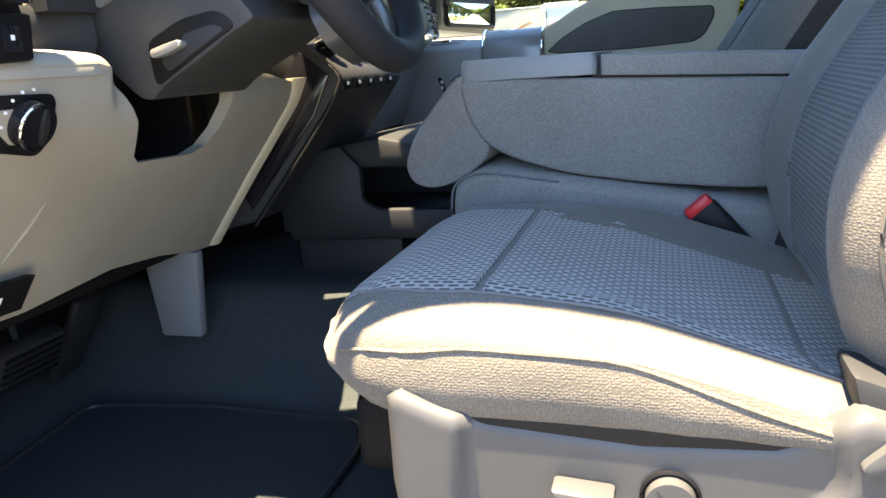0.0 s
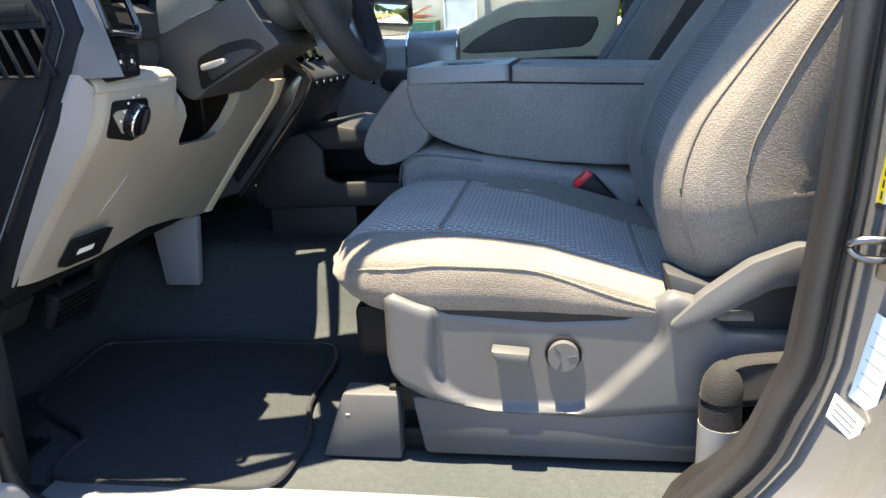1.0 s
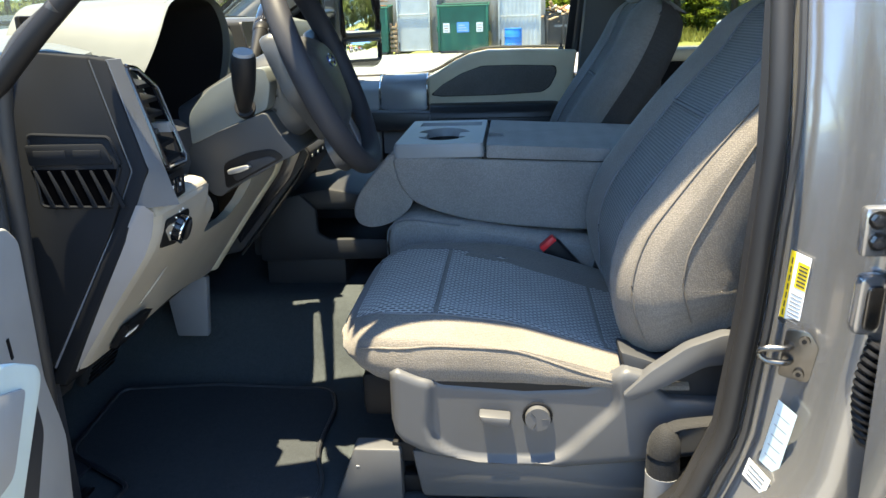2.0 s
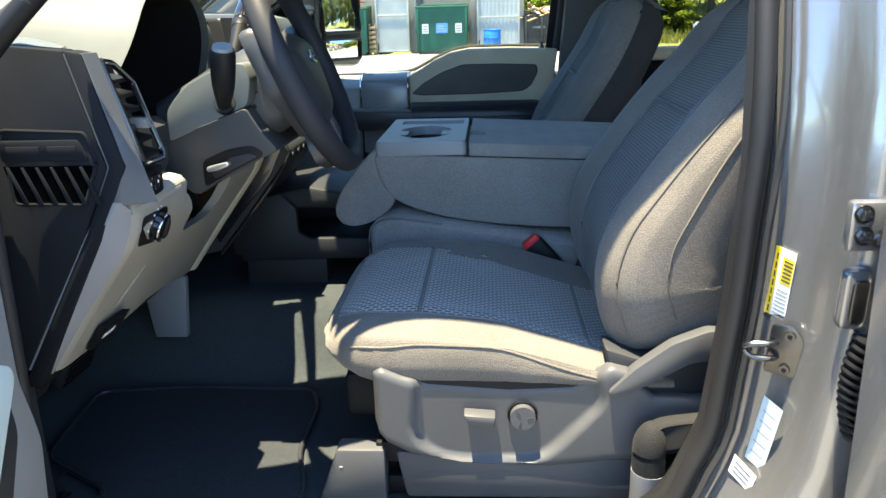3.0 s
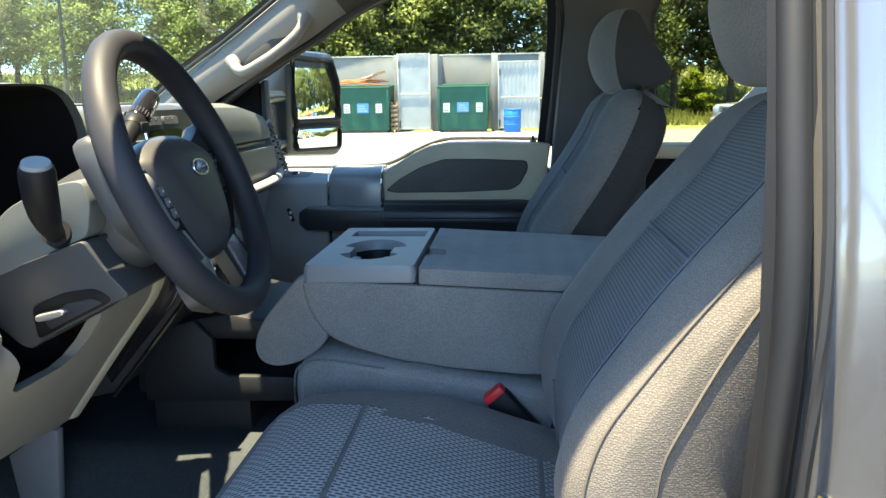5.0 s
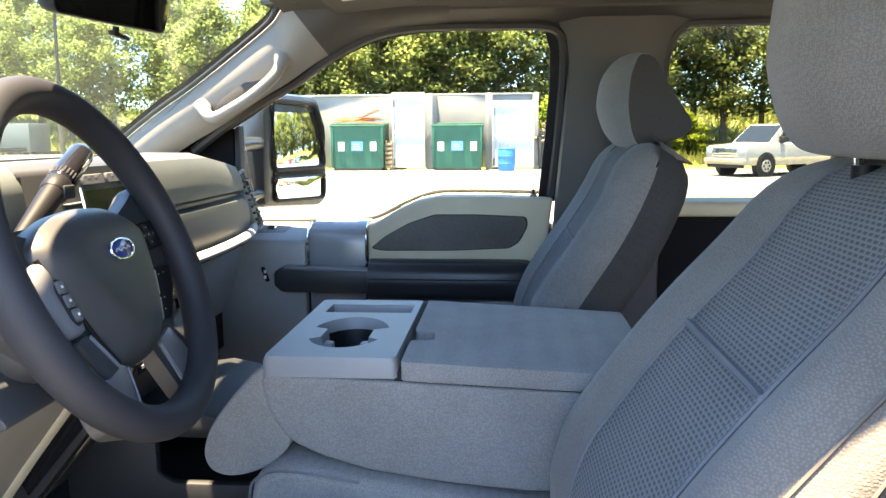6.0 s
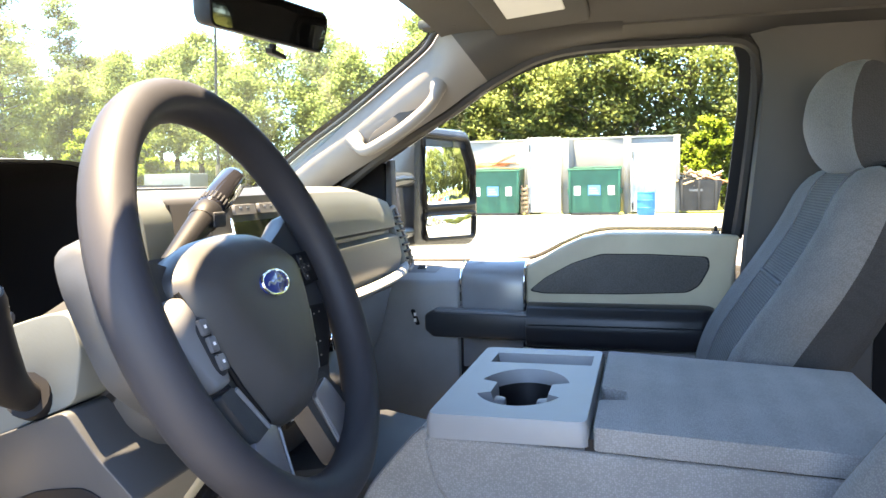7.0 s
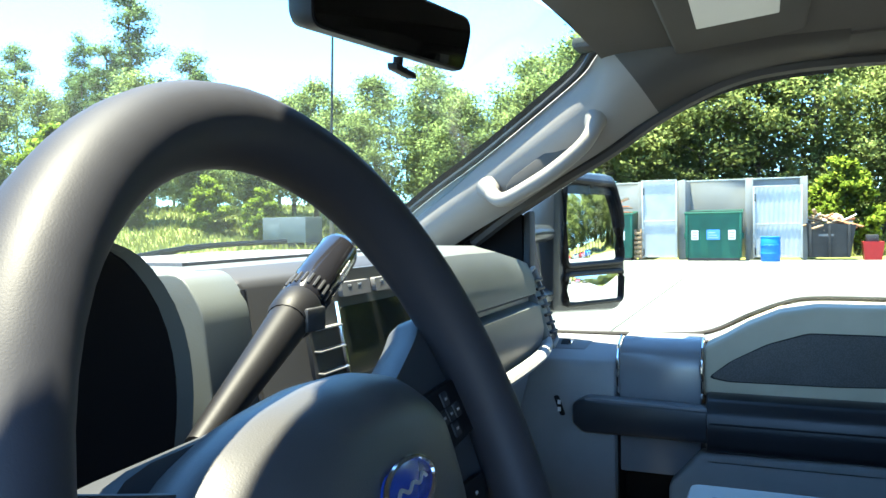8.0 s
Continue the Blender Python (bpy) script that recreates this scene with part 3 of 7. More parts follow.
        part("stitching", tube([(x, y, z - 0.0045) for x, y, z in lines], 0.0008, 5), THREAD_LIGHT if yc < 0 else THREAD, body)
    return body


def seat_back(parent, yc, curve, half=0.2375, flip=1):
    """curve: the front of the side bolsters in the x-z plane, from the bottom up; flip: the outboard side."""
    pts = spline([(x, 0, z) for x, z in curve], 34)
    arc = [0.0]
    for a, b in zip(pts, pts[1:]):
        arc.append(arc[-1] + (b - a).length)
    total = arc[-1]
    ys = [-1, -0.985, -0.94, -0.86, -0.76, -0.66, -0.58, -0.4, -0.2, 0, 0.2, 0.4, 0.58, 0.66, 0.76, 0.86, 0.94, 0.985, 1]

    def frame_at(k):
        a, b = pts[max(0, k - 1)], pts[min(len(pts) - 1, k + 1)]
        d = (b - a).normalized()
        return pts[k], Vector((-d.z, 0, d.x))

    def width(u):
        square = yc < 0
        start = 0.90 if square else 0.84
        dome = 1 - math.sqrt(max(0.0, 1 - max(0.0, (u - start) / (1 - start)) ** 2))
        return half * (1 - (0.05 if square else 0.14) * step(0.60, 1.0, u) - 0.16 * dome - 0.05 * step(0.18, 0.0, u))

    def depth(u):
        dome = 1 - math.sqrt(max(0.0, 1 - max(0.0, (u - 0.84) / 0.16) ** 2))
        return 0.165 + (0.028 * step(0.65, 0.30, u) if yc < 0 else 0.0) - 0.020 * u - 0.055 * dome

    def inset(s, u):
        deep = 0.024 * step(0.88, 0.40, abs(s)) * step(0.0, 0.2, u) * (1 - 0.75 * step(0.8, 1.0, u))
        edge = (0.026 if yc < 0 and s > 0 else 0.056) * max(0.0, (abs(s) - 0.72) / 0.28) ** 2.4
        top = 0.0
        if u > 0.84:
            v = (u - 0.84) / 0.16
            top = 0.075 * (1 - math.sqrt(max(0.0, 1 - v * v)))
        if u < 0.06:
            v = (0.06 - u) / 0.06
            top = 0.03 * (1 - math.sqrt(max(0.0, 1 - v * v)))
        return deep + edge + top

    def pt(k, s, up=0.0):
        p, n = frame_at(k)
        u = arc[k] / total
        q = p + n * (up - inset(s, u))
        return Vector((q.x, yc + s * width(u), q.z))

    rings = []
    for k in range(len(pts)):
        p, n = frame_at(k)
        u = arc[k] / total
        thick = depth(u)
        w = width(u)
        front = [pt(k, s) for s in ys]
        flank = ((0.5, 1.0), (0.8, 1.0), (0.97, 0.95), (1.0, 0.85))
        right = [Vector(((p - n * thick * d).x, yc + w * f, (p - n * thick * d).z)) for d, f in flank]
        left = [Vector((q.x, 2 * yc - q.y, q.z)) for q in right[::-1]]
        rings.append(front + right + left)

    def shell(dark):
        """Grey front and sides, or the passenger's inner side and back darkened as shade."""
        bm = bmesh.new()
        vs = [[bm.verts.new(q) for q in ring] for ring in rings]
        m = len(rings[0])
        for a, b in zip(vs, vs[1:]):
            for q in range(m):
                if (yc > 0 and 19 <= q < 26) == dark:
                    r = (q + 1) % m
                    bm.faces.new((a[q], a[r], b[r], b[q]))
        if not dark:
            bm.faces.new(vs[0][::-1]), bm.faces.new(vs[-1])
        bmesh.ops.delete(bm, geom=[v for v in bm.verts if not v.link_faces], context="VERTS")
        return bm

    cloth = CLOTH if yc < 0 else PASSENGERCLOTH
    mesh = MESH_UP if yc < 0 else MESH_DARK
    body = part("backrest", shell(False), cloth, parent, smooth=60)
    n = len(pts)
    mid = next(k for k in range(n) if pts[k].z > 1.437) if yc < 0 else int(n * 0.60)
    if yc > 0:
        part("back_panel", shell(True), SHADECLOTH, body, "side and back of seat cloth darkened for shade", smooth=60)

    def strip(k0, k1, s0, s1, up):
        ks = list(range(k0, k1 + 1))
        bm = bmesh.new()
        ss = span(s0, s1, 17)
        a = [[bm.verts.new(pt(k, s, up)) for s in ss] for k in ks]
        for i in range(len(ks) - 1):
            for j in range(len(ss) - 1):
                bm.faces.new((a[i][j], a[i][j + 1], a[i + 1][j + 1], a[i + 1][j]))
        bmesh.ops.solidify(bm, geom=bm.faces[:], thickness=0.003)
        return bm

    part("backrest_insert", strip(3, mid, -0.60, 0.48, 0.0015), mesh, body, "dark blue-grey mesh cloth insert", smooth=60)
    part("backrest_insert", strip(mid, n - 3, -0.60, 0.48, 0.0015), mesh, body, "dark blue-grey mesh cloth insert", smooth=60)
    part("cross_seam", tube([pt(mid, s, 0.002) for s in span(-0.61, 0.49, 15)], 0.004, 6), THREAD, body)
    for sg in (-1, 1):
        part("seam", tube([pt(k, 0.484 if sg > 0 else -0.604, 0.002) for k in range(3, n - 2)], 0.0022, 6), THREAD, body)
        if yc < 0 or sg > 0:
            part("piping", tube([pt(k, 0.94 * sg, 0.0008) for k in range(2, n - 3)], 0.0016, 6), THREAD_LIGHT if yc < 0 else THREAD, body)
    side = []
    for k in range(3, n - 6):
        p, nn = frame_at(k)
        u = arc[k] / total
        q = p - nn * (0.052 + 0.050 * step(0.85, 0.12, u))
        side.append(Vector((q.x, yc + flip * (width(u) + 0.0004), q.z)))
    part("side_seam", tube(side, 0.0015, 6), THREAD_LIGHT if yc < 0 else THREAD, body)
    return body


def headrest(parent, yc, prof, half=0.128, base=None):
    """prof: the side view in x and z, round which the pad is drawn, fuller in the middle."""
    loop = rounded(prof, 0.022, 4)
    cx, cz = sum(p[0] for p in loop) / len(loop), sum(p[1] for p in loop) / len(loop)
    rings = []
    for s in (-1, -0.985, -0.94, -0.85, -0.7, -0.45, -0.15, 0.15, 0.45, 0.7, 0.85, 0.94, 0.985, 1):
        k = (1 - abs(s) ** 4.5) ** 0.30 if abs(s) < 1 else 0.0
        k = max(k, 0.76)
        ring = []
        for x, z in loop:
            ahead = max(0.0, (cx - x) / 0.08)
            ring.append((cx + (x - cx) * (0.55 + 0.45 * k) + 0.040 * s * s * min(1.0, ahead), yc + half * s, cz + (z - cz) * (0.62 + 0.38 * k)))
        rings.append(ring)

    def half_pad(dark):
        """The pad's faces of one cloth: darkened as shade on the passenger's inner side and back, grey elsewhere."""
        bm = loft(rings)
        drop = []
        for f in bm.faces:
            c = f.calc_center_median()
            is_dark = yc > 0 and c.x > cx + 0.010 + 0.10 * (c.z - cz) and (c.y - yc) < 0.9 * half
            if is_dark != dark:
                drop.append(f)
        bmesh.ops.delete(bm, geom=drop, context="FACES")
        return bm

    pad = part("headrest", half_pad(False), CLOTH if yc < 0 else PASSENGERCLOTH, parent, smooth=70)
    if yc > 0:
        part("headrest_side", half_pad(True), SHADECLOTH, pad, "headrest side of seat cloth darkened for shade", smooth=70)
    x, z = base
    for d in (-0.055, 0.055):
        part("headrest_post", rod((x, yc + d, z - 0.05), (x - 0.008, yc + d, z + 0.05), 0.006, n=10), CHROME, parent)
        part("post_collar", rod((x, yc + d, z - 0.012), (x, yc + d, z + 0.006), 0.013, n=14, bev=0.003), SOOT, parent)
    return pad


YD, YP = -0.4625, 0.4625
driver = thing("driver_seat", (0.3, YD, 0.865), "grey cloth bucket seat with mesh inserts and power switches", "car seat", "front seats")
seat_cushion(driver, YD)
DCURVE = [(0.495, 1.075), (0.468, 1.12), (0.449, 1.18), (0.448, 1.235), (0.468, 1.30), (0.507, 1.36), (0.547, 1.415), (0.590, 1.468), (0.640, 1.525), (0.684, 1.582), (0.712, 1.622), (0.724, 1.642)]
seat_back(driver, YD, DCURVE, flip=-1)
DHEAD = [(0.655, 1.640), (0.632, 1.70), (0.640, 1.78), (0.672, 1.825), (0.735, 1.825), (0.765, 1.76), (0.80, 1.66), (0.775, 1.625), (0.69, 1.612)]
headrest(driver, YD, DHEAD, 0.148, (0.735, 1.60))

# side shield of the seat base, with a dished panel for the switches
SHIELD_TOP = [(0.124, 1.086), (0.135, 1.094), (0.165, 1.082), (0.204, 1.071), (0.322, 1.062), (0.415, 1.066), (0.440, 1.076), (0.468, 1.098), (0.498, 1.090), (0.53, 1.052), (0.62, 1.046)]
SHIELD_LOW = [(0.124, 1.010), (0.130, 0.988), (0.142, 0.972), (0.177, 0.953), (0.252, 0.938), (0.379, 0.934), (0.464, 0.943), (0.537, 0.951), (0.62, 0.965)]
DISH = rounded([(0.192, 1.10), (0.181, 0.994), (0.196, 0.966), (0.228, 0.949), (0.264, 0.945), (0.363, 0.947), (0.388, 0.963), (0.458, 1.037), (0.448, 1.10)], 0.016, 3)


def inside_by(poly, x, z):
    """Distance to the outline, positive within it."""
    best, within = 1.0, False
    for (ax, az), (bx, bz) in zip(poly, poly[1:] + poly[:1]):
        dx, dz = bx - ax, bz - az
        u = min(1.0, max(0.0, ((x - ax) * dx + (z - az) * dz) / max(1e-9, dx * dx + dz * dz)))
        best = min(best, math.hypot(ax + u * dx - x, az + u * dz - z))
        if (az > z) != (bz > z) and x < ax + (z - az) / (bz - az) * dx:
            within = not within
    return best if within else -best


def shield_pt(u, v):
    """The shield's face: rolled over at its borders, with a dished panel."""
    x = 0.124 + 0.496 * u
    z0, z1 = lerp_table(SHIELD_LOW, x), lerp_table(SHIELD_TOP, x)
    z = z0 + (z1 - z0) * v
    near = min(1.0, min(z - z0, z1 - z, (x - 0.124) * 0.8) / 0.012)
    roll = 0.011 * (1 - math.sqrt(max(0.0, 1 - (1 - near) ** 2)))
    return x, -0.7195 + roll + 0.0125 * step(-0.006, 0.005, inside_by(DISH, x, z)), z


shell = part("side_shield", sheet(shield_pt, [k / 80 for k in range(81)], [0, 0.01, 0.03, 0.06, 0.1] + span(0.13, 0.87, 30) + [0.9, 0.94, 0.97, 0.99, 1.0], (0, 0.014, 0)), SHIELD, driver, "mid grey moulded seat-base shield", smooth=60)
part("power_switch", prism([(0.256, 1.030), (0.304, 1.026), (0.302, 1.010), (0.286, 1.012), (0.264, 1.014)], "y", -0.7075, -0.7345, 0.004, 2), SHIELD, shell, "mid grey seat slide switch")
kn = part("lumbar_knob", rod((0.343, -0.7075, 1.018), (0.343, -0.722, 1.018), 0.0185, n=28, bev=0.003), SHIELD, shell, "round lumbar switch")
part("knob_ring", tube([(0.343 + 0.0208 * math.cos(a), -0.7095, 1.018 + 0.0208 * math.sin(a)) for a in span(0, 2 * math.pi, 33)[:-1]], 0.0020, 6, closed=True), SOOT, kn)
for a in (0.15, 2.25, 4.3):
    part("mark", rod((0.343 + 0.006 * math.cos(a), -0.7222, 1.018 + 0.006 * math.sin(a)), (0.343 + 0.016 * math.cos(a), -0.7222, 1.018 + 0.016 * math.sin(a)), 0.0007, n=5), DARK, kn)
part("base_trim", prism([(0.150, 0.955), (0.30, 0.945), (0.52, 0.955), (0.555, 0.872), (0.165, 0.872)], "y", -0.655, -0.708, 0.008), SHIELD, driver)
part("base_rail", box(0.10, 0.56, -0.69, -0.66, 0.868, 0.90, 0.006), SOOT, driver)
part("gap_cover", prism([(0.13, 1.092), (0.20, 1.077), (0.43, 1.074), (0.50, 1.09), (0.47, 1.04), (0.15, 1.04)], "y", -0.66, -0.705, 0.004), SOOT, driver)
HAND = [(0.462, 1.061), (0.476, 1.054), (0.52, 1.076), (0.575, 1.108), (0.64, 1.118), (0.66, 1.150), (0.60, 1.158), (0.55, 1.138), (0.50, 1.100)]
part("recline_lever", prism(rounded(HAND, 0.008, 3), "y", -0.705, -0.728, 0.005), SHIELD, driver, "mid grey recline lever")
part("hinge_cover", prism([(0.46, 1.12), (0.52, 1.10), (0.64, 1.14), (0.66, 1.05), (0.48, 1.04)], "y", -0.64, -0.70, 0.008), DARK, driver)
part("rear_base", box(0.46, 0.66, -0.69, -0.24, 0.90, 1.05, 0.01), SOOT, driver)
foot = part("track_foot", prism([(0.028, 0.866), (0.062, 0.958), (0.135, 0.958), (0.135, 0.866)], "y", -0.712, -0.675, 0.004), SHIELD, driver, "mid grey seat-track foot cover")
part("clip", box(0.064, 0.070, -0.7135, -0.711, 0.926, 0.930, 0.001), GREY_TRIM, foot)
part("track_foot", prism([(0.028, 0.866), (0.062, 0.945), (0.135, 0.945), (0.135, 0.866)], "y", -0.30, -0.26, 0.004), SOOT, driver)
for y in (-0.68, -0.28):
    part("seat_track", box(0.12, 0.62, y - 0.02, y + 0.02, 0.93, 0.965, 0.004), SOOT, driver)
part("seat_pan", box(0.07, 0.55, -0.66, -0.26, 0.985, 1.06, 0.012), SOOT, driver)

passenger = thing("passenger_seat", (0.25, YP, 0.865), "dark grey cloth bucket seat with mesh inserts", "car seat", "front seats")
seat_cushion(passenger, YP, -0.05)
PCURVE = [(0.465, 1.075), (0.438, 1.12), (0.413, 1.184), (0.410, 1.24), (0.432, 1.306), (0.460, 1.355), (0.490, 1.401), (0.526, 1.455), (0.561, 1.513), (0.590, 1.572), (0.616, 1.622), (0.636, 1.652)]
seat_back(passenger, YP, PCURVE, flip=1)
PHEAD = [(0.597, 1.635), (0.578, 1.69), (0.588, 1.75), (0.622, 1.792), (0.672, 1.792), (0.705, 1.73), (0.762, 1.645), (0.735, 1.622), (0.63, 1.603)]
headrest(passenger, YP, PHEAD, 0.128, (0.655, 1.60))
part("seat_base", box(0.05, 0.50, 0.26, 0.66, 0.865, 1.06, 0.02), SOOT, passenger)

# folded centre seat that serves as console
con = thing("centre_console_seat", (0.27, 0, 1.02), "grey folded centre seat with cupholder console on its back", "console", "front seats")
side = [(0.060, 1.318), (0.072, 1.262), (0.100, 1.222), (0.14, 1.203), (0.212, 1.182), (0.31, 1.168), (0.42, 1.159), (0.60, 1.158), (0.60, 1.293), (0.255, 1.309)]
low_side = [(x, min(z, 1.255)) if x < 0.25 else (x, z) for x, z in side]
low_side = low_side[:-1] + [(0.252, 1.309), (0.250, 1.255)]
part("seat_body", merge(prism(rounded(side, 0.018, 4), "y", -0.187, -0.142, 0.012, 3), prism(rounded(side, 0.018, 4), "y", 0.046, 0.187, 0.012, 3), prism(low_side, "y", -0.145, 0.050)), CONSOLECLOTH, con, smooth=50)
nose = [(0.066, 1.330), (0.030, 1.292), (-0.012, 1.240), (-0.028, 1.200), (-0.018, 1.172), (0.012, 1.163), (0.06, 1.176), (0.105, 1.215), (0.085, 1.30)]
nb = part("folded_headrest", prism(rounded(nose, 0.025, 4), "y", -0.180, 0.180, 0.022, 4), CONSOLECLOTH, con, smooth=50)
for y in (-0.172, 0.172):
    part("piping", tube([(x, y, z) for x, z in rounded(nose[:5], 0.025, 4)], 0.0022, 5), THREAD, nb)


def console_tray():
    """Hard tray: a slab with a wide pocket, and a cup well with finger notches, cut right through."""
    x0, x1, y0, y1 = 0.068, 0.248, -0.186, 0.172
    cup = [(0.158 + 0.056 * math.cos(a), -0.048 + 0.085 * math.sin(a)) for a in span(0, 2 * math.pi, 49)[:-1]]
    well = []
    for x, y in cup:
        d = abs(y + 0.062)
        if d < 0.026 and abs(x - 0.158) > 0.03:
            x = 0.158 + (0.034 if x > 0.158 else -0.034)
        well.append((x, y))
    pocket = [(0.092, 0.075), (0.237, 0.075), (0.237, 0.135), (0.092, 0.135)]
    bm = bmesh.new()

    def loop(pts, z):
        vs = [bm.verts.new((x, y, z)) for x, y in pts]
        es = [bm.edges.new((vs[i], vs[(i + 1) % len(vs)])) for i in range(len(vs))]
        return vs, es

    outer = rounded([(x0, y0), (x1, y0), (x1, y1), (x0, y1)], 0.012, 4)
    grown = [(0.158 + (x - 0.158) * 1.06, -0.048 + (y + 0.048) * 1.06) for x, y in well]
    vo, eo = loop(outer, 1.342)
    vc, ec = loop(grown, 1.342)
    vp, ep = loop(pocket, 1.342)
    bmesh.ops.triangle_fill(bm, use_beauty=True, use_dissolve=True, edges=eo + ec + ep)

    def wall(top, pts, z):
        low = [bm.verts.new((x, y, z)) for x, y in pts]
        for i in range(len(top)):
            j = (i + 1) % len(top)
            bm.faces.new((top[i], top[j], low[j], low[i]))
        return low

    skirt = [(0.158 + (x - 0.158) * 1.035, -0.007 + (y + 0.007) * 1.012) for x, y in outer]
    mid = wall(vo, skirt, 1.334)
    wall(mid, skirt, 1.314)
    lip2 = wall(vc, well, 1.333)
    wall(lip2, [(0.158 + (x - 0.158) * 0.985, -0.048 + (y + 0.048) * 0.985) for x, y in well], 1.324)
    bm.faces.new(wall(vp, [(x + (0.003 if x < 0.15 else -0.003), y + (0.004 if y < 0.1 else -0.004)) for x, y in pocket], 1.322))
    return bm


tray = part("cupholder_tray", console_tray(), CONSOLE, con, "blue-grey plastic cupholder tray")
part("cup_liner", loft([[(0.158 + 0.055 * f * math.cos(a), -0.048 + 0.084 * f * math.sin(a), z) for a in span(0, 2 * math.pi, 41)[:-1]] for f, z in ((1.02, 1.327), (0.97, 1.31), (0.86, 1.264), (0.01, 1.263))], cap=False), SOOT, tray, "black cup well liner")
for sx in (-1, 1):
    part("cup_finger", prism([(0.158 + sx * 0.054, -0.086), (0.158 + sx * 0.020, -0.074), (0.158 + sx * 0.020, -0.060), (0.158 + sx * 0.054, -0.044)], "z", 1.296, 1.330, 0.003), CONSOLE, tray)


def lid_bm():
    out = rounded([(0.256, -0.192), (0.60, -0.186), (0.60, 0.186), (0.256, 0.190), (0.256, -0.022), (0.287, -0.030), (0.290, -0.072), (0.256, -0.082)], 0.007, 3)
    bm = prism(out, "z", 1.3125, 1.339, 0.009, 4)
    for v in bm.verts:
        v.co.z -= 0.05 * (v.co.x - 0.256)
    return bm


part("armrest_lid", lid_bm(), CONSOLECLOTH, con, "dark grey cloth armrest lid with finger notch")
part("lid_latch", box(0.256, 0.288, -0.075, -0.028, 1.312, 1.322, 0.003), SOOT, con)
part("lid_gap", box(0.246, 0.258, -0.182, 0.17, 1.300, 1.322), SOOT, con)
part("lid_seam", prism([(0.256, 1.300), (0.256, 1.318), (0.598, 1.301), (0.598, 1.285)], "y", -0.181, 0.18), SOOT, con)
mc = [(0.048, 1.155), (0.058, 1.182), (0.10, 1.196), (0.22, 1.178), (0.40, 1.150), (0.52, 1.135), (0.52, 1.02), (0.07, 1.02), (0.05, 1.06)]
part("centre_cushion", prism(rounded(mc, 0.02, 4), "y", -0.212, 0.20, 0.018, 3), CONSOLECLOTH, con, smooth=50)
part("cushion_piping", tube(spline([(0.047, -0.205, 1.08), (0.047, -0.205, 1.15), (0.06, -0.208, 1.178), (0.10, -0.209, 1.189), (0.2, -0.210, 1.176)], 16), 0.002, 5), THREAD, con)
part("seat_base", box(0.08, 0.55, -0.19, 0.19, 0.94, 1.03, 0.02), SOOT, con)

bk = thing("seat_belt_buckle", (0.41, -0.232, 1.08), "black seat belt buckle with red release button", "buckle")
bpose = pose(0.405, -0.232, 1.115, 0, -42, 0)
bb = box(-0.020, 0.020, -0.014, 0.014, -0.055, 0.036, 0.006)
bb.transform(bpose)
part("housing", bb, SOOT, bk)
rb = box(-0.018, 0.018, -0.012, 0.012, 0.030, 0.046, 0.003)
rb.transform(bpose)
part("release_button", rb, RED, bk)
bs = thing("seat_belt_buckle", (0.50, -0.215, 1.06), "dark grey belt stalk between seats", "buckle")
part("stalk", prism([(0.455, 1.03), (0.49, 1.15), (0.53, 1.16), (0.54, 1.03)], "y", -0.222, -0.200, 0.006), DARK, bs)

belt = thing("seat_belt", (0.53, -0.755, 0.87), "black seat belt webbing entering a grey floor sleeve", "seat belt")
part("sleeve", tube([(0.517, -0.752, 0.866), (0.518, -0.752, 0.90), (0.520, -0.753, 0.955)], [0.022, 0.023, 0.0245], 20), GREY_TRIM, belt, "light grey belt sleeve")
part("boot", tube(spline([(0.520, -0.753, 0.948), (0.519, -0.754, 0.985), (0.521, -0.754, 1.008), (0.527, -0.752, 1.028)], 12), [0.0235] * 6 + [0.023, 0.022, 0.0205, 0.018, 0.015, 0.010], 18), WEBBING, belt, "black woven belt boot", smooth=60)
part("webbing", tube(spline([(0.524, -0.752, 1.024), (0.55, -0.749, 1.031), (0.64, -0.742, 1.037), (0.75, -0.735, 1.041)], 20), 0.013, 12, flat=0.35), WEBBING, belt, "black belt webbing", smooth=70)


# ---- passenger door ----
pd = thing("passenger_door", (0.1, 0.80, 0.86), "closed front door with pale trim, black armrest and clear window", "car door")
# light upper trim, its top edge swept up towards the pillar
up = [(0.040, 1.312), (0.040, 1.402), (0.075, 1.420), (0.117, 1.446), (0.170, 1.470), (0.231, 1.481), (0.36, 1.481), (0.512, 1.476), (0.505, 1.42), (0.492, 1.26), (0.44, 1.25)]
part("upper_trim", merge(prism(up, "y", 0.762, 0.80, 0.008, 3),
                         prism([(x, z) for x, z in up[1:8]] + [(0.50, 1.40), (0.06, 1.37)], "y", 0.79, 0.885, 0.008, 3)), BEIGE, pd, "pale beige upper door trim")
ins = [(0.052, 1.350), (0.085, 1.344), (0.26, 1.345), (0.40, 1.351), (0.425, 1.366), (0.446, 1.405), (0.443, 1.428), (0.32, 1.433), (0.215, 1.433), (0.15, 1.412), (0.09, 1.380)]
part("trim_insert", prism(rounded(ins, 0.010, 3), "y", 0.772, 0.758, 0.003, 2), weave("door_insert_cloth", (0.095, 0.090, 0.085)), pd, "dark grey cloth trim insert")
part("insert_groove", prism(rounded([(0.255 + (x - 0.255) * 1.022, 1.388 + (z - 1.388) * 1.06) for x, z in ins], 0.010, 3), "y", 0.775, 0.7612, 0.0), SEALTRIM, pd)
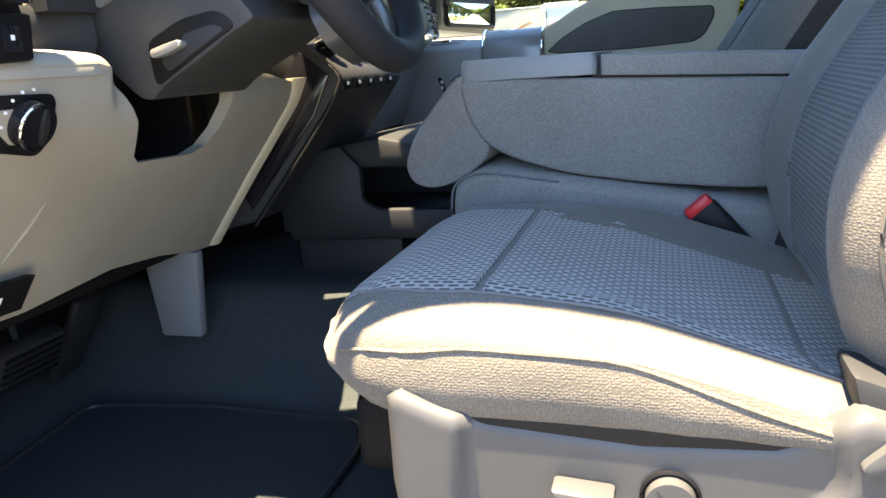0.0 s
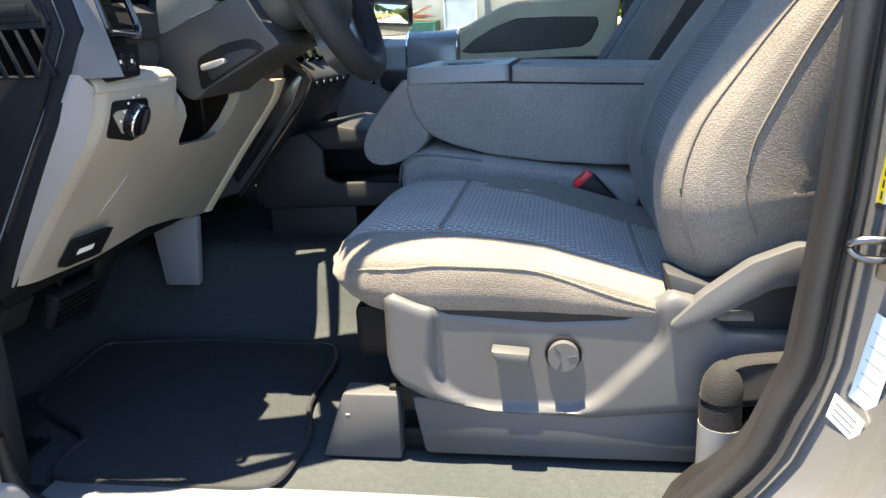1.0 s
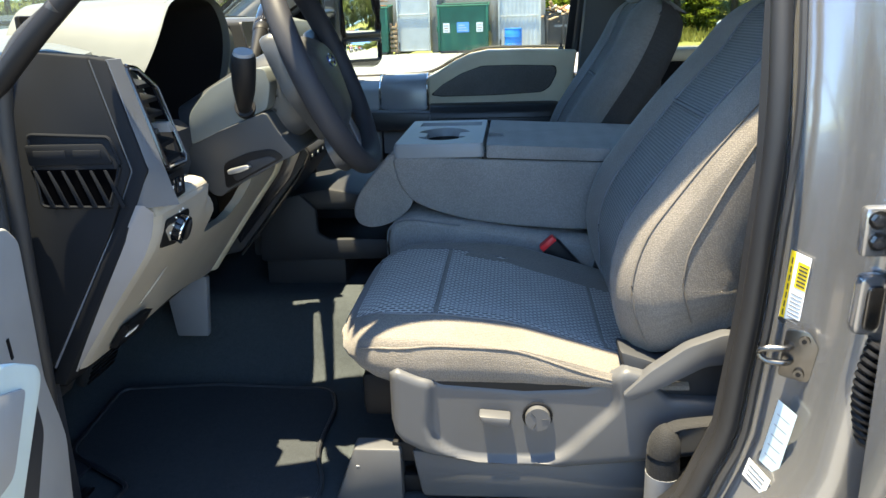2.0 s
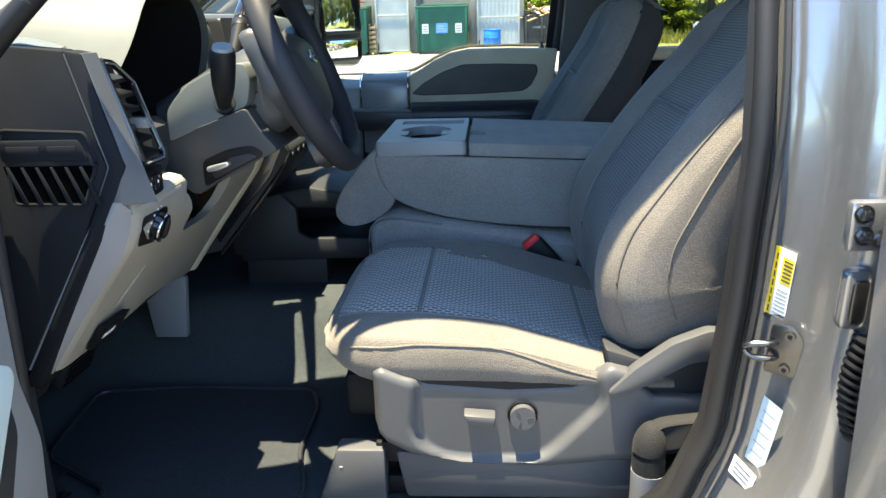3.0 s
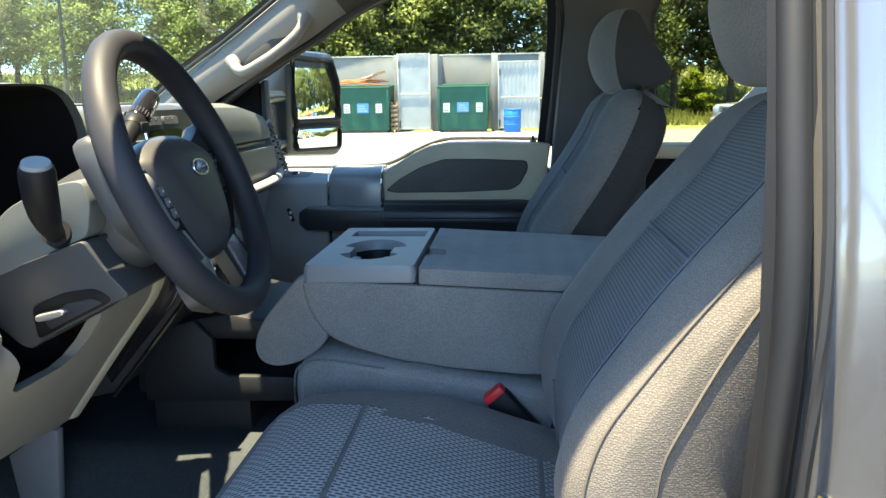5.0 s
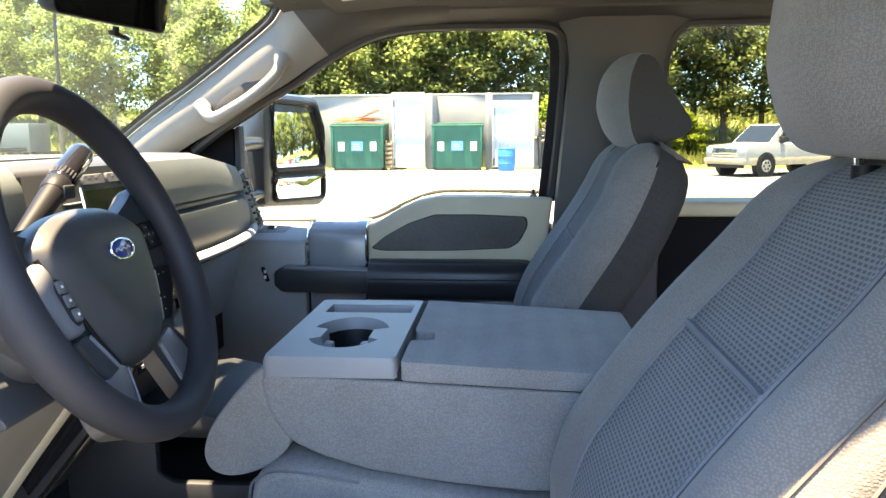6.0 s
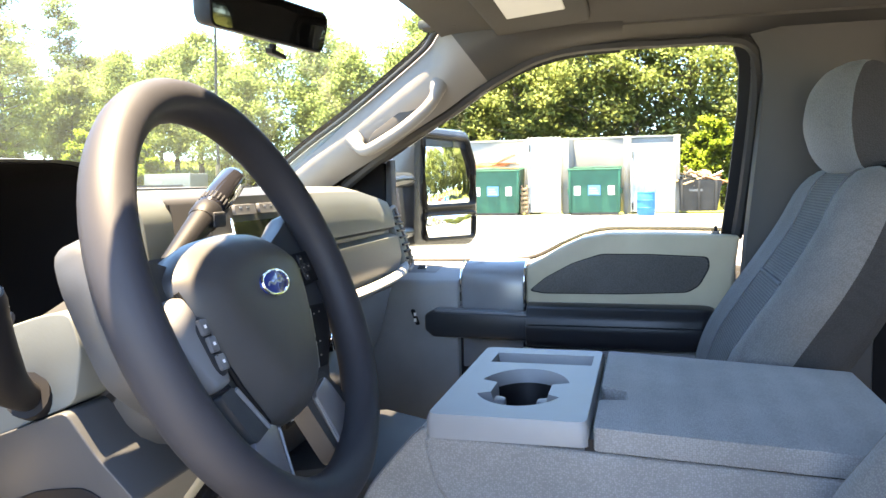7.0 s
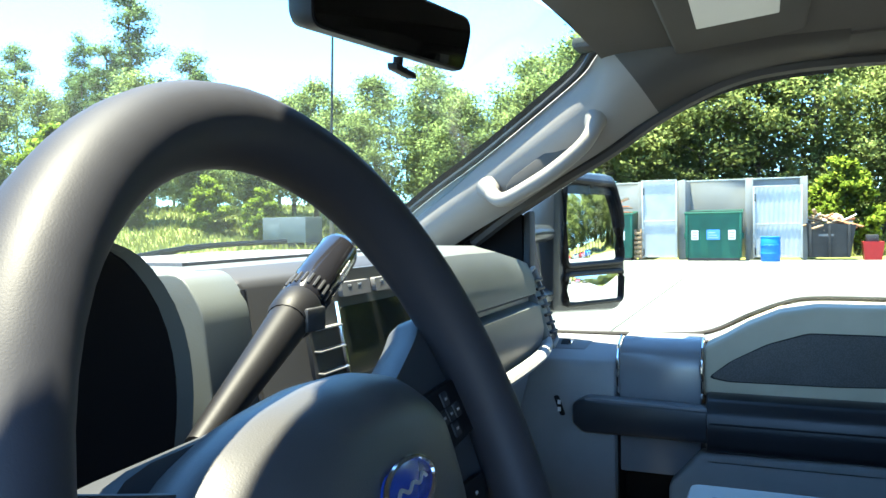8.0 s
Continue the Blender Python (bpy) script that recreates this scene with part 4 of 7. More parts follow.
arm = [(0.700, 1.236), (0.693, 1.268), (0.698, 1.298), (0.716, 1.318), (0.745, 1.323), (0.775, 1.321), (0.775, 1.226), (0.712, 1.224)]
part("armrest", loft([[(x, 0.775 + (y - 0.775) * (0.78 if g < 1 else 1.0) ** (1 if g < 0.95 else 0.3), 1.283 + (z - 1.283) * g) for y, z in rounded(arm, 0.008, 3)] for x, g in ((0.046, 0.94), (0.050, 1.0), (0.30, 1.0), (0.430, 1.0), (0.448, 0.96), (0.458, 0.86), (0.461, 0.72))]), PADBLACK, pd, "black padded armrest")
part("armrest_seam", tube([(x, 0.6945, 1.279) for x in span(0.055, 0.45, 12)], 0.0018, 6), SOOT, pd)
# grab pull ahead of the armrest
pull = [(-0.192, 1.258), (-0.172, 1.242), (0.060, 1.240), (0.072, 1.250), (0.072, 1.300), (-0.170, 1.307), (-0.192, 1.294)]
part("pull_handle", merge(prism(pull, "y", 0.700, 0.742, 0.009, 3), box(-0.155, -0.125, 0.735, 0.775, 1.255, 1.298, 0.004), box(0.03, 0.062, 0.735, 0.775, 1.255, 1.298, 0.004)), PULLGREY, pd, "charcoal pull handle")
# lighter strip paints the highlight on top of the charcoal pull
part("pull_cap", prism([(-0.168, 1.3090), (0.068, 1.3020), (0.068, 1.2930), (-0.168, 1.2990)], "y", 0.702, 0.738, 0.004), GREY, pd, "mid grey strip painting the highlight along the pull")
# band between two bright strips
bandp = [(0.757, 1.16), (0.752, 1.36), (0.758, 1.385), (0.775, 1.402), (0.80, 1.411), (0.885, 1.411), (0.885, 1.16)]
part("trim_band", prism(bandp, "x", -0.112, 0.036, 0.004, 2), BANDGREY, pd, "blue-grey trim band")
for x in (-0.114, 0.038):
    part("bright_strip", tube(spline([(x, 0.753, 1.31), (x, 0.750, 1.36), (x, 0.756, 1.388), (x, 0.774, 1.405), (x, 0.80, 1.413)], 14), 0.0026, 6), CHROME, pd)
# front trim panel with the window switch and lock
frontp = [(0.748, 0.92), (0.736, 1.15), (0.738, 1.352), (0.745, 1.370), (0.775, 1.380), (0.87, 1.402), (0.885, 1.402), (0.885, 0.92)]
part("front_trim", prism(frontp, "x", -0.36, -0.117, 0.006, 2), DOORGREY, pd, "mid grey front trim")
swb = part("switch_plate", prism([(-0.272, 0.805), (-0.262, 0.79), (-0.185, 0.792), (-0.178, 0.842), (-0.192, 0.848), (-0.265, 0.845)], "z", 1.3805, 1.3925, 0.002), GREY_TRIM, pd)
for v in swb.data.vertices:
    v.co.z += 0.23 * (v.co.y - 0.82) - 0.0005
part("window_switch", prism([(0.800, 1.386), (0.832, 1.398), (0.832, 1.391), (0.800, 1.380)], "x", -0.240, -0.218, 0.002), SOOT, pd)
part("switch_tip", box(-0.222, -0.214, 0.808, 0.822, 1.388, 1.398, 0.002), CHROME, pd)
lk = part("lock_button", prism(rounded([(-0.236, 1.300), (-0.226, 1.302), (-0.212, 1.264), (-0.222, 1.262)], 0.004, 3), "y", 0.7345, 0.7395, 0.001), SOOT, pd)
for z in (1.289, 1.275):
    part("mark", box(-0.227, -0.221, 0.7335, 0.7345, z - 0.004, z + 0.004), PALEINK, lk)
part("lower_panel", merge(box(0.03, 0.50, 0.775, 0.86, 0.90, 1.243, 0.006), box(-0.36, 0.03, 0.775, 0.86, 0.90, 1.06, 0.006)), GREY, pd, "mid grey lower door panel")
part("pocket_shelf", prism([(0.775, 1.222), (0.775, 1.20), (0.735, 1.195), (0.735, 1.205)], "x", 0.045, 0.45, 0.004), GREY_TRIM, pd)
part("pocket_panel", prism([(0.035, 1.215), (0.50, 1.222), (0.50, 0.90), (-0.02, 0.90), (-0.02, 1.15)], "y", 0.735, 0.776, 0.008, 3), STONE, pd, "light grey door pocket panel")
part("pocket", box(-0.12, 0.03, 0.845, 0.86, 1.05, 1.26), SOOT, pd)
part("pocket", box(-0.12, -0.115, 0.76, 0.86, 1.05, 1.26), SOOT, pd)
part("door_skin", merge(box(-0.62, 0.56, 0.895, 0.925, 0.78, 1.40, 0.01)), PAINT, pd)
part("sill_seal", tube(spline([(-0.42, 0.892, 1.402), (-0.2, 0.892, 1.403), (-0.05, 0.891, 1.407), (0.04, 0.890, 1.414), (0.117, 0.889, 1.450), (0.175, 0.888, 1.474), (0.231, 0.888, 1.485), (0.36, 0.887, 1.485), (0.505, 0.886, 1.482)], 40), 0.005, 8), RUBBER, pd)
lp = part("lock_pin", rod((0.464, 0.80, 1.478), (0.464, 0.80, 1.496), 0.0042, 0.0035, 10, 0.001), SOOT, pd)
part("pin_collar", rod((0.464, 0.80, 1.477), (0.464, 0.80, 1.484), 0.009, n=14, bev=0.002), GREY, lp)
frame_pts = spline([(-0.40, 0.75, 1.60), (-0.30, 0.715, 1.662), (-0.2, 0.688, 1.716), (-0.11, 0.672, 1.762), (-0.02, 0.662, 1.818), (0.09, 0.658, 1.868), (0.20, 0.656, 1.884), (0.36, 0.656, 1.884), (0.47, 0.656, 1.882), (0.512, 0.662, 1.868), (0.527, 0.672, 1.83), (0.528, 0.70, 1.74), (0.520, 0.755, 1.60), (0.508, 0.80, 1.47)], 60)
part("window_frame", tube(frame_pts, 0.013, 8), RUBBER, pd)
part("window_channel", loft([[(x + d, y, z) for d, y in ((-0.030, y0), (-0.012, y0 - 0.012), (0.02, y0 - 0.012), (0.02, y0 + 0.02), (-0.030, y0 + 0.015))] for x, y0, z in ((0.507, 0.815, 1.475), (0.517, 0.765, 1.60), (0.526, 0.71, 1.74), (0.525, 0.68, 1.83), (0.512, 0.668, 1.868))]), SOOT, pd)
sail = [(-0.46, 1.40), (-0.50, 1.52), (-0.44, 1.594), (-0.335, 1.652), (-0.306, 1.655), (-0.300, 1.40)]
part("mirror_sail", prism(sail, "y", 0.775, 0.80, 0.006), MATTBLACK, pd)
part("sail_post", prism([(-0.306, 1.398), (-0.303, 1.655), (-0.290, 1.662), (-0.288, 1.398)], "y", 0.775, 0.815, 0.003), DARK, pd)


def window_pt(x, u):
    z0 = 1.395 if x < 0.0 else 1.40 + 0.075 * step(0.02, 0.22, x)
    z1 = lerp_table([(-0.30, 1.66), (-0.2, 1.717), (-0.11, 1.764), (-0.02, 1.82), (0.09, 1.87), (0.2, 1.887), (0.52, 1.887)], x)
    z = z0 + (z1 - z0) * u
    return x, 0.895 - 0.205 * (max(0.0, z - 1.40) / 0.487) ** 1.15, z


wg = part("window_glass", sheet(window_pt, span(-0.29, 0.515, 18), span(0, 1, 8), (0, 0.004, 0)), GLASS, pd)
wg.visible_shadow = False

# rear passenger door, behind the middle pillar
rd = thing("rear_passenger_door", (1.1, 0.80, 0.86), "closed rear door with pale sill trim and tinted window", "car door")
part("sill_trim", box(0.76, 1.62, 0.70, 0.86, 1.436, 1.472, 0.01, 3), BEIGE, rd)
part("door_panel", box(0.76, 1.62, 0.735, 0.90, 0.88, 1.435, 0.01), MATTBLACK, rd)
part("window_frame", tube(spline([(0.775, 0.71, 1.475), (0.768, 0.70, 1.60), (0.757, 0.685, 1.74), (0.757, 0.672, 1.80), (0.772, 0.664, 1.85), (0.80, 0.660, 1.878), (0.86, 0.658, 1.884), (1.6, 0.658, 1.884)], 40), 0.012, 8), RUBBER, rd)
rg = part("window_glass", sheet(lambda x, u: (x, 0.84 - 0.15 * u, 1.47 + 0.415 * u), span(0.775, 1.62, 4), span(0, 1, 4), (0, 0.004, 0)), glass_mat("rear_window_glass", (0.58, 0.62, 0.60)), rd)
rg.visible_shadow = False
part("door_skin", box(0.60, 1.66, 0.905, 0.925, 0.78, 1.42, 0.006), PAINT, rd)

# ---- towing mirror ----
tm = thing("towing_mirror", (-0.27, 1.13, 1.40), "black telescoping towing mirror with a split glass", "wing mirror")
MT = Matrix.Translation((-0.245, 1.165, 0)) @ Matrix.Rotation(radians(-20), 4, "Z")


def mirror_part(name, poly, x0, x1, material, r=0.004, parent=tm, tip=0.0):
    bm = prism(poly, "x", x0, x1, r, 2)
    bm.transform(MT @ Matrix.Translation((0, 0, 1.6)) @ Matrix.Rotation(radians(tip), 4, "Y") @ Matrix.Translation((0, 0, -1.6)))
    return part(name, bm, material, parent)


hw = 0.132
headp = rounded([(-hw - 0.045, 1.428), (hw - 0.01, 1.408), (hw + 0.030, 1.440), (hw + 0.030, 1.66), (hw - 0.018, 1.758), (-hw - 0.03, 1.762)], 0.025, 4)
shellm = mirror_part("head_shell", headp, -0.17, 0.004, MIRRORSHELL, 0.02)
upg = rounded([(-hw, 1.535), (hw - 0.006, 1.535), (hw - 0.006, 1.655), (hw - 0.045, 1.732), (-hw, 1.738)], 0.018, 4)
mirror_part("main_glass", upg, 0.003, 0.008, MIRROR, 0.001, shellm, -2.2)
for k, edge in enumerate((upg, [(-hw, 1.445), (hw - 0.012, 1.438), (hw - 0.006, 1.512), (-hw, 1.515)])):
    bm = tube([(0.010, a, b) for a, b in rounded(edge, 0.014, 3)], 0.0075, 8, closed=True)
    bm.transform(MT)
    part("glass_bezel", bm, SOOT, shellm)
dng = rounded([(-hw, 1.445), (hw - 0.012, 1.438), (hw - 0.006, 1.512), (-hw, 1.515)], 0.014, 4)
cxs, czs = sum(p[0] for p in dng) / len(dng), sum(p[1] for p in dng) / len(dng)
bm = loft([[(0.026 - ((a - cxs) ** 2 + (b - czs) ** 2) * f * f / 0.9, cxs + (a - cxs) * f, czs + (b - czs) * f) for a, b in dng] for f in (1, 0.9, 0.8, 0.7, 0.6, 0.5, 0.4, 0.3, 0.2, 0.1, 0.02)])
bm.transform(MT @ Matrix.Translation((0, 0, 1.47)) @ Matrix.Rotation(radians(0.5), 4, "Y") @ Matrix.Translation((0, 0, -1.47)))
part("spot_glass", bm, MIRROR, shellm, "convex lower mirror glass", smooth=80)
mirror_part("divider", [(-hw, 1.518), (hw, 1.516), (hw, 1.532), (-hw, 1.532)], 0.003, 0.010, SOOT, 0.002, shellm)
for z, r in ((1.612, 0.021), (1.468, 0.019)):
    part("arm", tube([(-0.36, 0.86, z - 0.01), (-0.33, 0.95, z), (-0.31, 1.09, z)], [r * 1.15, r, r], 12), MIRRORSHELL, tm)
part("mount", prism([(-0.46, 1.42), (-0.46, 1.60), (-0.36, 1.65), (-0.315, 1.64), (-0.315, 1.42)], "y", 0.80, 0.90, 0.012), MIRRORSHELL, tm)
part("signal_lens", prism([(1.035, 1.58), (1.028, 1.70), (1.05, 1.735), (1.06, 1.58)], "x", -0.33, -0.29, 0.006), GREY, tm)

# ---- dashboard ----
dash = thing("dashboard", (-0.45, 0, 1.0), "two-tone grey dashboard with round-cornered vents and a deep gauge hood", "dashboard")


def dash_profile(y):
    """Section of the pad in x and z: falls away towards the doors, set back where the gauges sit."""
    e = 0.048 * step(0.45, 0.84, abs(y))
    z = 1.603 - e
    back = step(-0.69, -0.655, y) * step(-0.24, -0.275, y)
    f = -0.255 - 0.17 * back
    low = 1.36
    return [(-0.86, 1.40), (-0.84, 1.485 - e), (-0.70, 1.560 - e), (-0.52, z - 0.008), (-0.40, z), (min(f - 0.04, -0.31), z - 0.001), (f - 0.014, z - 0.012), (f, z - 0.04), (f + 0.004, 1.505), (f - 0.012, 1.497), (f - 0.012, 1.490), (f + 0.010, 1.483),
            (f + 0.018, 1.44), (f + 0.010, low + 0.035), (f - 0.02, low), (-0.50, low - 0.12), (-0.86, 1.20)]


dys = [-0.80, -0.76, -0.70, -0.69, -0.68, -0.67, -0.655, -0.5, -0.4, -0.275, -0.26, -0.25, -0.24, -0.2, 0.0, 0.2, 0.35, 0.5, 0.62, 0.68]
part("dash_pad", loft([[(x, y, z) for x, z in dash_profile(y)] for y in dys]), DASHTOP, dash, "light grey grained dash pad", smooth=45)
part("glove_box", loft([[(x, y, z) for x, z in ((-0.27, 1.36), (-0.30, 1.25), (-0.36, 1.13), (-0.60, 1.08), (-0.60, 1.36))] for y in (0.19, 0.35, 0.70)]), GREY_TRIM, dash)
part("dash_lip", tube(spline([(-0.232, 0.20, 1.392), (-0.226, 0.45, 1.392), (-0.232, 0.66, 1.400), (-0.25, 0.72, 1.425)], 18), 0.013, 10, flat=0.8), STONE, dash)
# outer vent, passenger side
endp = [(-0.50, 1.54), (-0.32, 1.555), (-0.272, 1.535), (-0.245, 1.47), (-0.232, 1.415), (-0.27, 1.37), (-0.50, 1.36)]
part("dash_end", prism(endp, "y", 0.68, 0.745, 0.016, 3), DASHTOP, dash)
pv = part("side_vent", prism([(0.690, 1.532), (0.742, 1.545), (0.752, 1.412), (0.714, 1.405)], "x", -0.262, -0.236, 0.003), SOOT, dash)
for v in pv.data.vertices:
    v.co.x -= 0.30 * (v.co.z - 1.42)
for k in range(7):
    z = 1.425 + k * 0.0165
    part("vane", box(-0.236 - 0.30 * (z - 1.42), -0.226 - 0.30 * (z - 1.42), 0.706 - 0.012 * k / 7, 0.748, z, z + 0.005, 0.001), DARK, pv)
part("vent_bezel", tube([(-0.236 - 0.30 * (z - 1.42), y, z) for y, z in rounded([(0.686, 1.538), (0.748, 1.550), (0.757, 1.408), (0.710, 1.398)], 0.008, 3)], 0.0045, 8, closed=True), GREY_TRIM, dash)

# driver's end of the dash: dark side panel, band and grey bezel strip
panel = [(-0.335, 1.120), (-0.21, 1.332), (-0.168, 1.417), (-0.202, 1.557), (-0.274, 1.565), (-0.335, 1.555)]
part("end_panel", prism(panel, "y", -0.79, -0.826, 0.003), ENDPANEL, dash, "charcoal dash end panel")
band = [(-0.332, 1.120), (-0.308, 1.120), (-0.190, 1.325), (-0.146, 1.417), (-0.1795, 1.553), (-0.2005, 1.557), (-0.1665, 1.417), (-0.2085, 1.332)]
part("end_band", prism(band, "y", -0.79, -0.8245, 0.003), ENDPANEL, dash)
sur = []
for z in span(1.368, 1.553, 14):
    xb = lerp_table([(1.368, -0.160), (1.417, -0.1450), (1.553, -0.1785)], z)
    xv = -0.137 - 0.27 * (z - 1.417)
    sur.append([(xb - 0.004, -0.8225, z), (xb, -0.820, z), (xv + 0.002, -0.799, z), (xv - 0.002, -0.795, z), (xv - 0.03, -0.795, z), (xb - 0.03, -0.8225, z)])
part("vent_surround", loft(sur), SURROUND, dash, "mid grey vent surround")
# embossed end vent with slanting vanes
ev = part("end_vent", prism(rounded([(-0.293, 1.466), (-0.188, 1.461), (-0.178, 1.425), (-0.201, 1.372), (-0.290, 1.374)], 0.006, 3), "y", -0.824, -0.8275, 0.001), ENDPANEL, dash)
part("vent_rim", tube([(x, -0.8275, z) for x, z in rounded([(-0.293, 1.466), (-0.188, 1.461), (-0.178, 1.425), (-0.201, 1.372), (-0.290, 1.374)], 0.006, 3)], 0.0022, 6, closed=True), ENDPANEL, ev)
# solid near-black plate paints the shade between the vanes
part("vent_well", prism([(-0.297, 1.421), (-0.184, 1.421), (-0.199, 1.371), (-0.284, 1.371)], "y", -0.824, -0.8283, 0.0), DUCTSHADE, ev)
for k in range(6):
    x = -0.293 + k * 0.0185
    part("vane", prism([(x, 1.420), (x + 0.004, 1.420), (x + 0.022, 1.372), (x + 0.016, 1.372)], "y", -0.8265, -0.8305, 0.0008), ENDPANEL, ev)
part("name_plate", prism(rounded([(-0.299, 1.453), (-0.196, 1.453), (-0.186, 1.428), (-0.297, 1.426)], 0.004, 2), "y", -0.826, -0.8300, 0.0015), ENDPANEL, ev)
for x0, x1 in ((-0.288, -0.246), (-0.236, -0.200)):
    part("raised_bar", box(x0, x1, -0.8312, -0.8298, 1.4345, 1.4455, 0.0004), ENDPANEL, ev)
# driver's outer vent, facing the seat


def vent_pt(y, z, out=0.0):
    return (-0.139 + out - 0.27 * (z - 1.417) - 0.10 * (y + 0.79), y, z)


vb = [(-0.790, 1.414), (-0.796, 1.543), (-0.766, 1.539), (-0.722, 1.513), (-0.714, 1.420), (-0.722, 1.411)]
vent = part("side_vent", loft([[vent_pt(y, z, o) for y, z in vb] for o in (-0.06, -0.028)]), SOOT, dash)
part("vent_body", prism([(-0.30, 1.36), (-0.176, 1.366), (-0.168, 1.402), (-0.205, 1.540), (-0.30, 1.55)], "y", -0.70, -0.79, 0.003), SOOT, dash)
part("vent_bezel", tube([vent_pt(y, z, 0.002) for y, z in rounded(vb, 0.005, 3)], 0.0042, 8, closed=True), PIANO, dash)
part("bezel_line", tube([vent_pt(y, z, 0.0062) for y, z in ((-0.791, 1.540), (-0.766, 1.537), (-0.724, 1.511), (-0.7165, 1.420), (-0.724, 1.4125), (-0.789, 1.4155))], 0.0012, 6), GREY, dash)
for k in range(6):
    z = 1.418 + k * 0.019
    part("vane", loft([[vent_pt(y, z + d, o) for d, o in ((0, -0.002), (0.005, -0.002), (0.012, -0.03), (0.008, -0.03))] for y in (-0.783 + 0.003 * k, -0.718)]), SOOT, vent)
part("vent_tab", loft([[vent_pt(y, 1.462 + d, o) for d, o in ((-0.006, 0.014), (0.006, 0.012), (0.006, -0.01), (-0.006, -0.01))] for y in (-0.758, -0.742)]), SILVER, vent)
part("hazard_plate", prism([(-0.792, 1.400), (-0.716, 1.402), (-0.720, 1.366), (-0.788, 1.362)], "x", -0.20, -0.146, 0.003), SOOT, dash)
for y in (-0.765, -0.742):
    part("switch", box(-0.147, -0.1435, y - 0.009, y + 0.009, 1.372, 1.393, 0.0015), PIANO, dash)
    part("mark", box(-0.1437, -0.143, y - 0.0018, y + 0.0018, 1.381, 1.385), PALEINK, dash)

# gauge hood and cluster


def arch(g):
    p = [(-0.672, 1.40), (-0.658, 1.50), (-0.634, 1.548), (-0.595, 1.600), (-0.550, 1.626), (-0.4625, 1.632), (-0.385, 1.627), (-0.345, 1.600), (-0.306, 1.535), (-0.282, 1.47), (-0.272, 1.40)]
    return [Vector((0, -0.4625 + (y + 0.4625) * g, 1.47 + (z - 1.47) * g)) for y, z in p]


outer, inner = spline(arch(1.018), 41), spline(arch(0.998), 41)
rings = []
for a, b in zip(outer, inner):
    hgt = step(1.40, 1.60, a.z)
    lipx = -0.255 + 0.055 * hgt
    rings.append([(-0.44, a.y, a.z - 0.004), (lipx - 0.03, a.y, a.z), (lipx - 0.006, a.y, a.z - 0.004 * hgt), (lipx, (a.y + b.y) / 2, (a.z + b.z) / 2), (lipx - 0.006, b.y, b.z), (-0.40, b.y * 0.9 - 0.046, b.z - 0.01), (-0.44, b.y * 0.9 - 0.046, b.z - 0.01)])
part("gauge_hood", loft(rings), DASHTOP, dash, "light grey gauge hood", smooth=50)
linr = []
for b in inner:
    lipx = -0.255 + 0.055 * step(1.40, 1.60, b.z)
    by, bz = -0.4625 + (b.y + 0.4625) * 0.99, 1.47 + (b.z - 1.47) * 0.99
    linr.append([(lipx - 0.012, by, bz), (-0.39, -0.4625 + (by + 0.4625) * 0.9, bz - 0.012), (-0.40, -0.4625 + (by + 0.4625) * 0.9, bz - 0.012), (lipx - 0.012, by + (0.002 if b.y > -0.46 else -0.002), bz + 0.002)])
part("hood_liner", loft(linr), SOOT, dash, "matt black hood liner")
face = part("gauge_face", box(-0.402, -0.392, -0.645, -0.28, 1.36, 1.61, 0.004), SOOT, dash)
for y in (-0.565, -0.36):
    part("dial_ring", tube([(-0.388, y + 0.062 * math.cos(a), 1.488 + 0.062 * math.sin(a)) for a in span(0, 2 * math.pi, 41)[:-1]], 0.0035, 8, closed=True), SILVER, face)
    part("dial", rod((-0.393, y, 1.488), (-0.3895, y, 1.488), 0.058, n=32), PIANO, face)
    for k in range(11):
        a = radians(220 - 26 * k)
        part("tick", rod((-0.388, y + 0.047 * math.cos(a), 1.488 + 0.047 * math.sin(a)), (-0.388, y + 0.055 * math.cos(a), 1.488 + 0.055 * math.sin(a)), 0.0011, n=5), PALEINK, face)
    part("needle", rod((-0.386, y, 1.488), (-0.386, y - 0.034, 1.455), 0.0013, n=6), RED, face)
part("message_screen", box(-0.393, -0.388, -0.492, -0.433, 1.455, 1.535, 0.003), SCREEN, face)
# column surround under the gauges
part("column_surround", prism(rounded([(-0.186, 1.412), (-0.186, 1.442), (-0.182, 1.461), (-0.166, 1.480), (-0.147, 1.497), (-0.113, 1.514), (-0.080, 1.524), (-0.060, 1.526), (-0.052, 1.500), (-0.060, 1.464)], 0.008, 3), "y", -0.592, -0.385, 0.014, 3), COLUMNGREY, dash, "mid grey upper column surround")
part("surround_ledge", loft([[(x, y, z) for x, z in ((-0.30, 1.405), (-0.184, 1.410), (-0.184, 1.440), (-0.20, 1.452), (-0.30, 1.455))] for y in (-0.655, -0.625, -0.592)]), DARK, dash, "charcoal ledge under the gauges")
cover_panel = part("lower_column_cover", prism(rounded([(-0.207, 1.371), (-0.199, 1.413), (-0.128, 1.437), (-0.062, 1.461), (-0.046, 1.428), (-0.022, 1.394), (-0.047, 1.384), (-0.081, 1.366), (-0.137, 1.339), (-0.157, 1.324), (-0.170, 1.327)], 0.007, 3), "y", -0.598, -0.385, 0.005, 3), SHROUD, dash, "dark grey lower column cover")
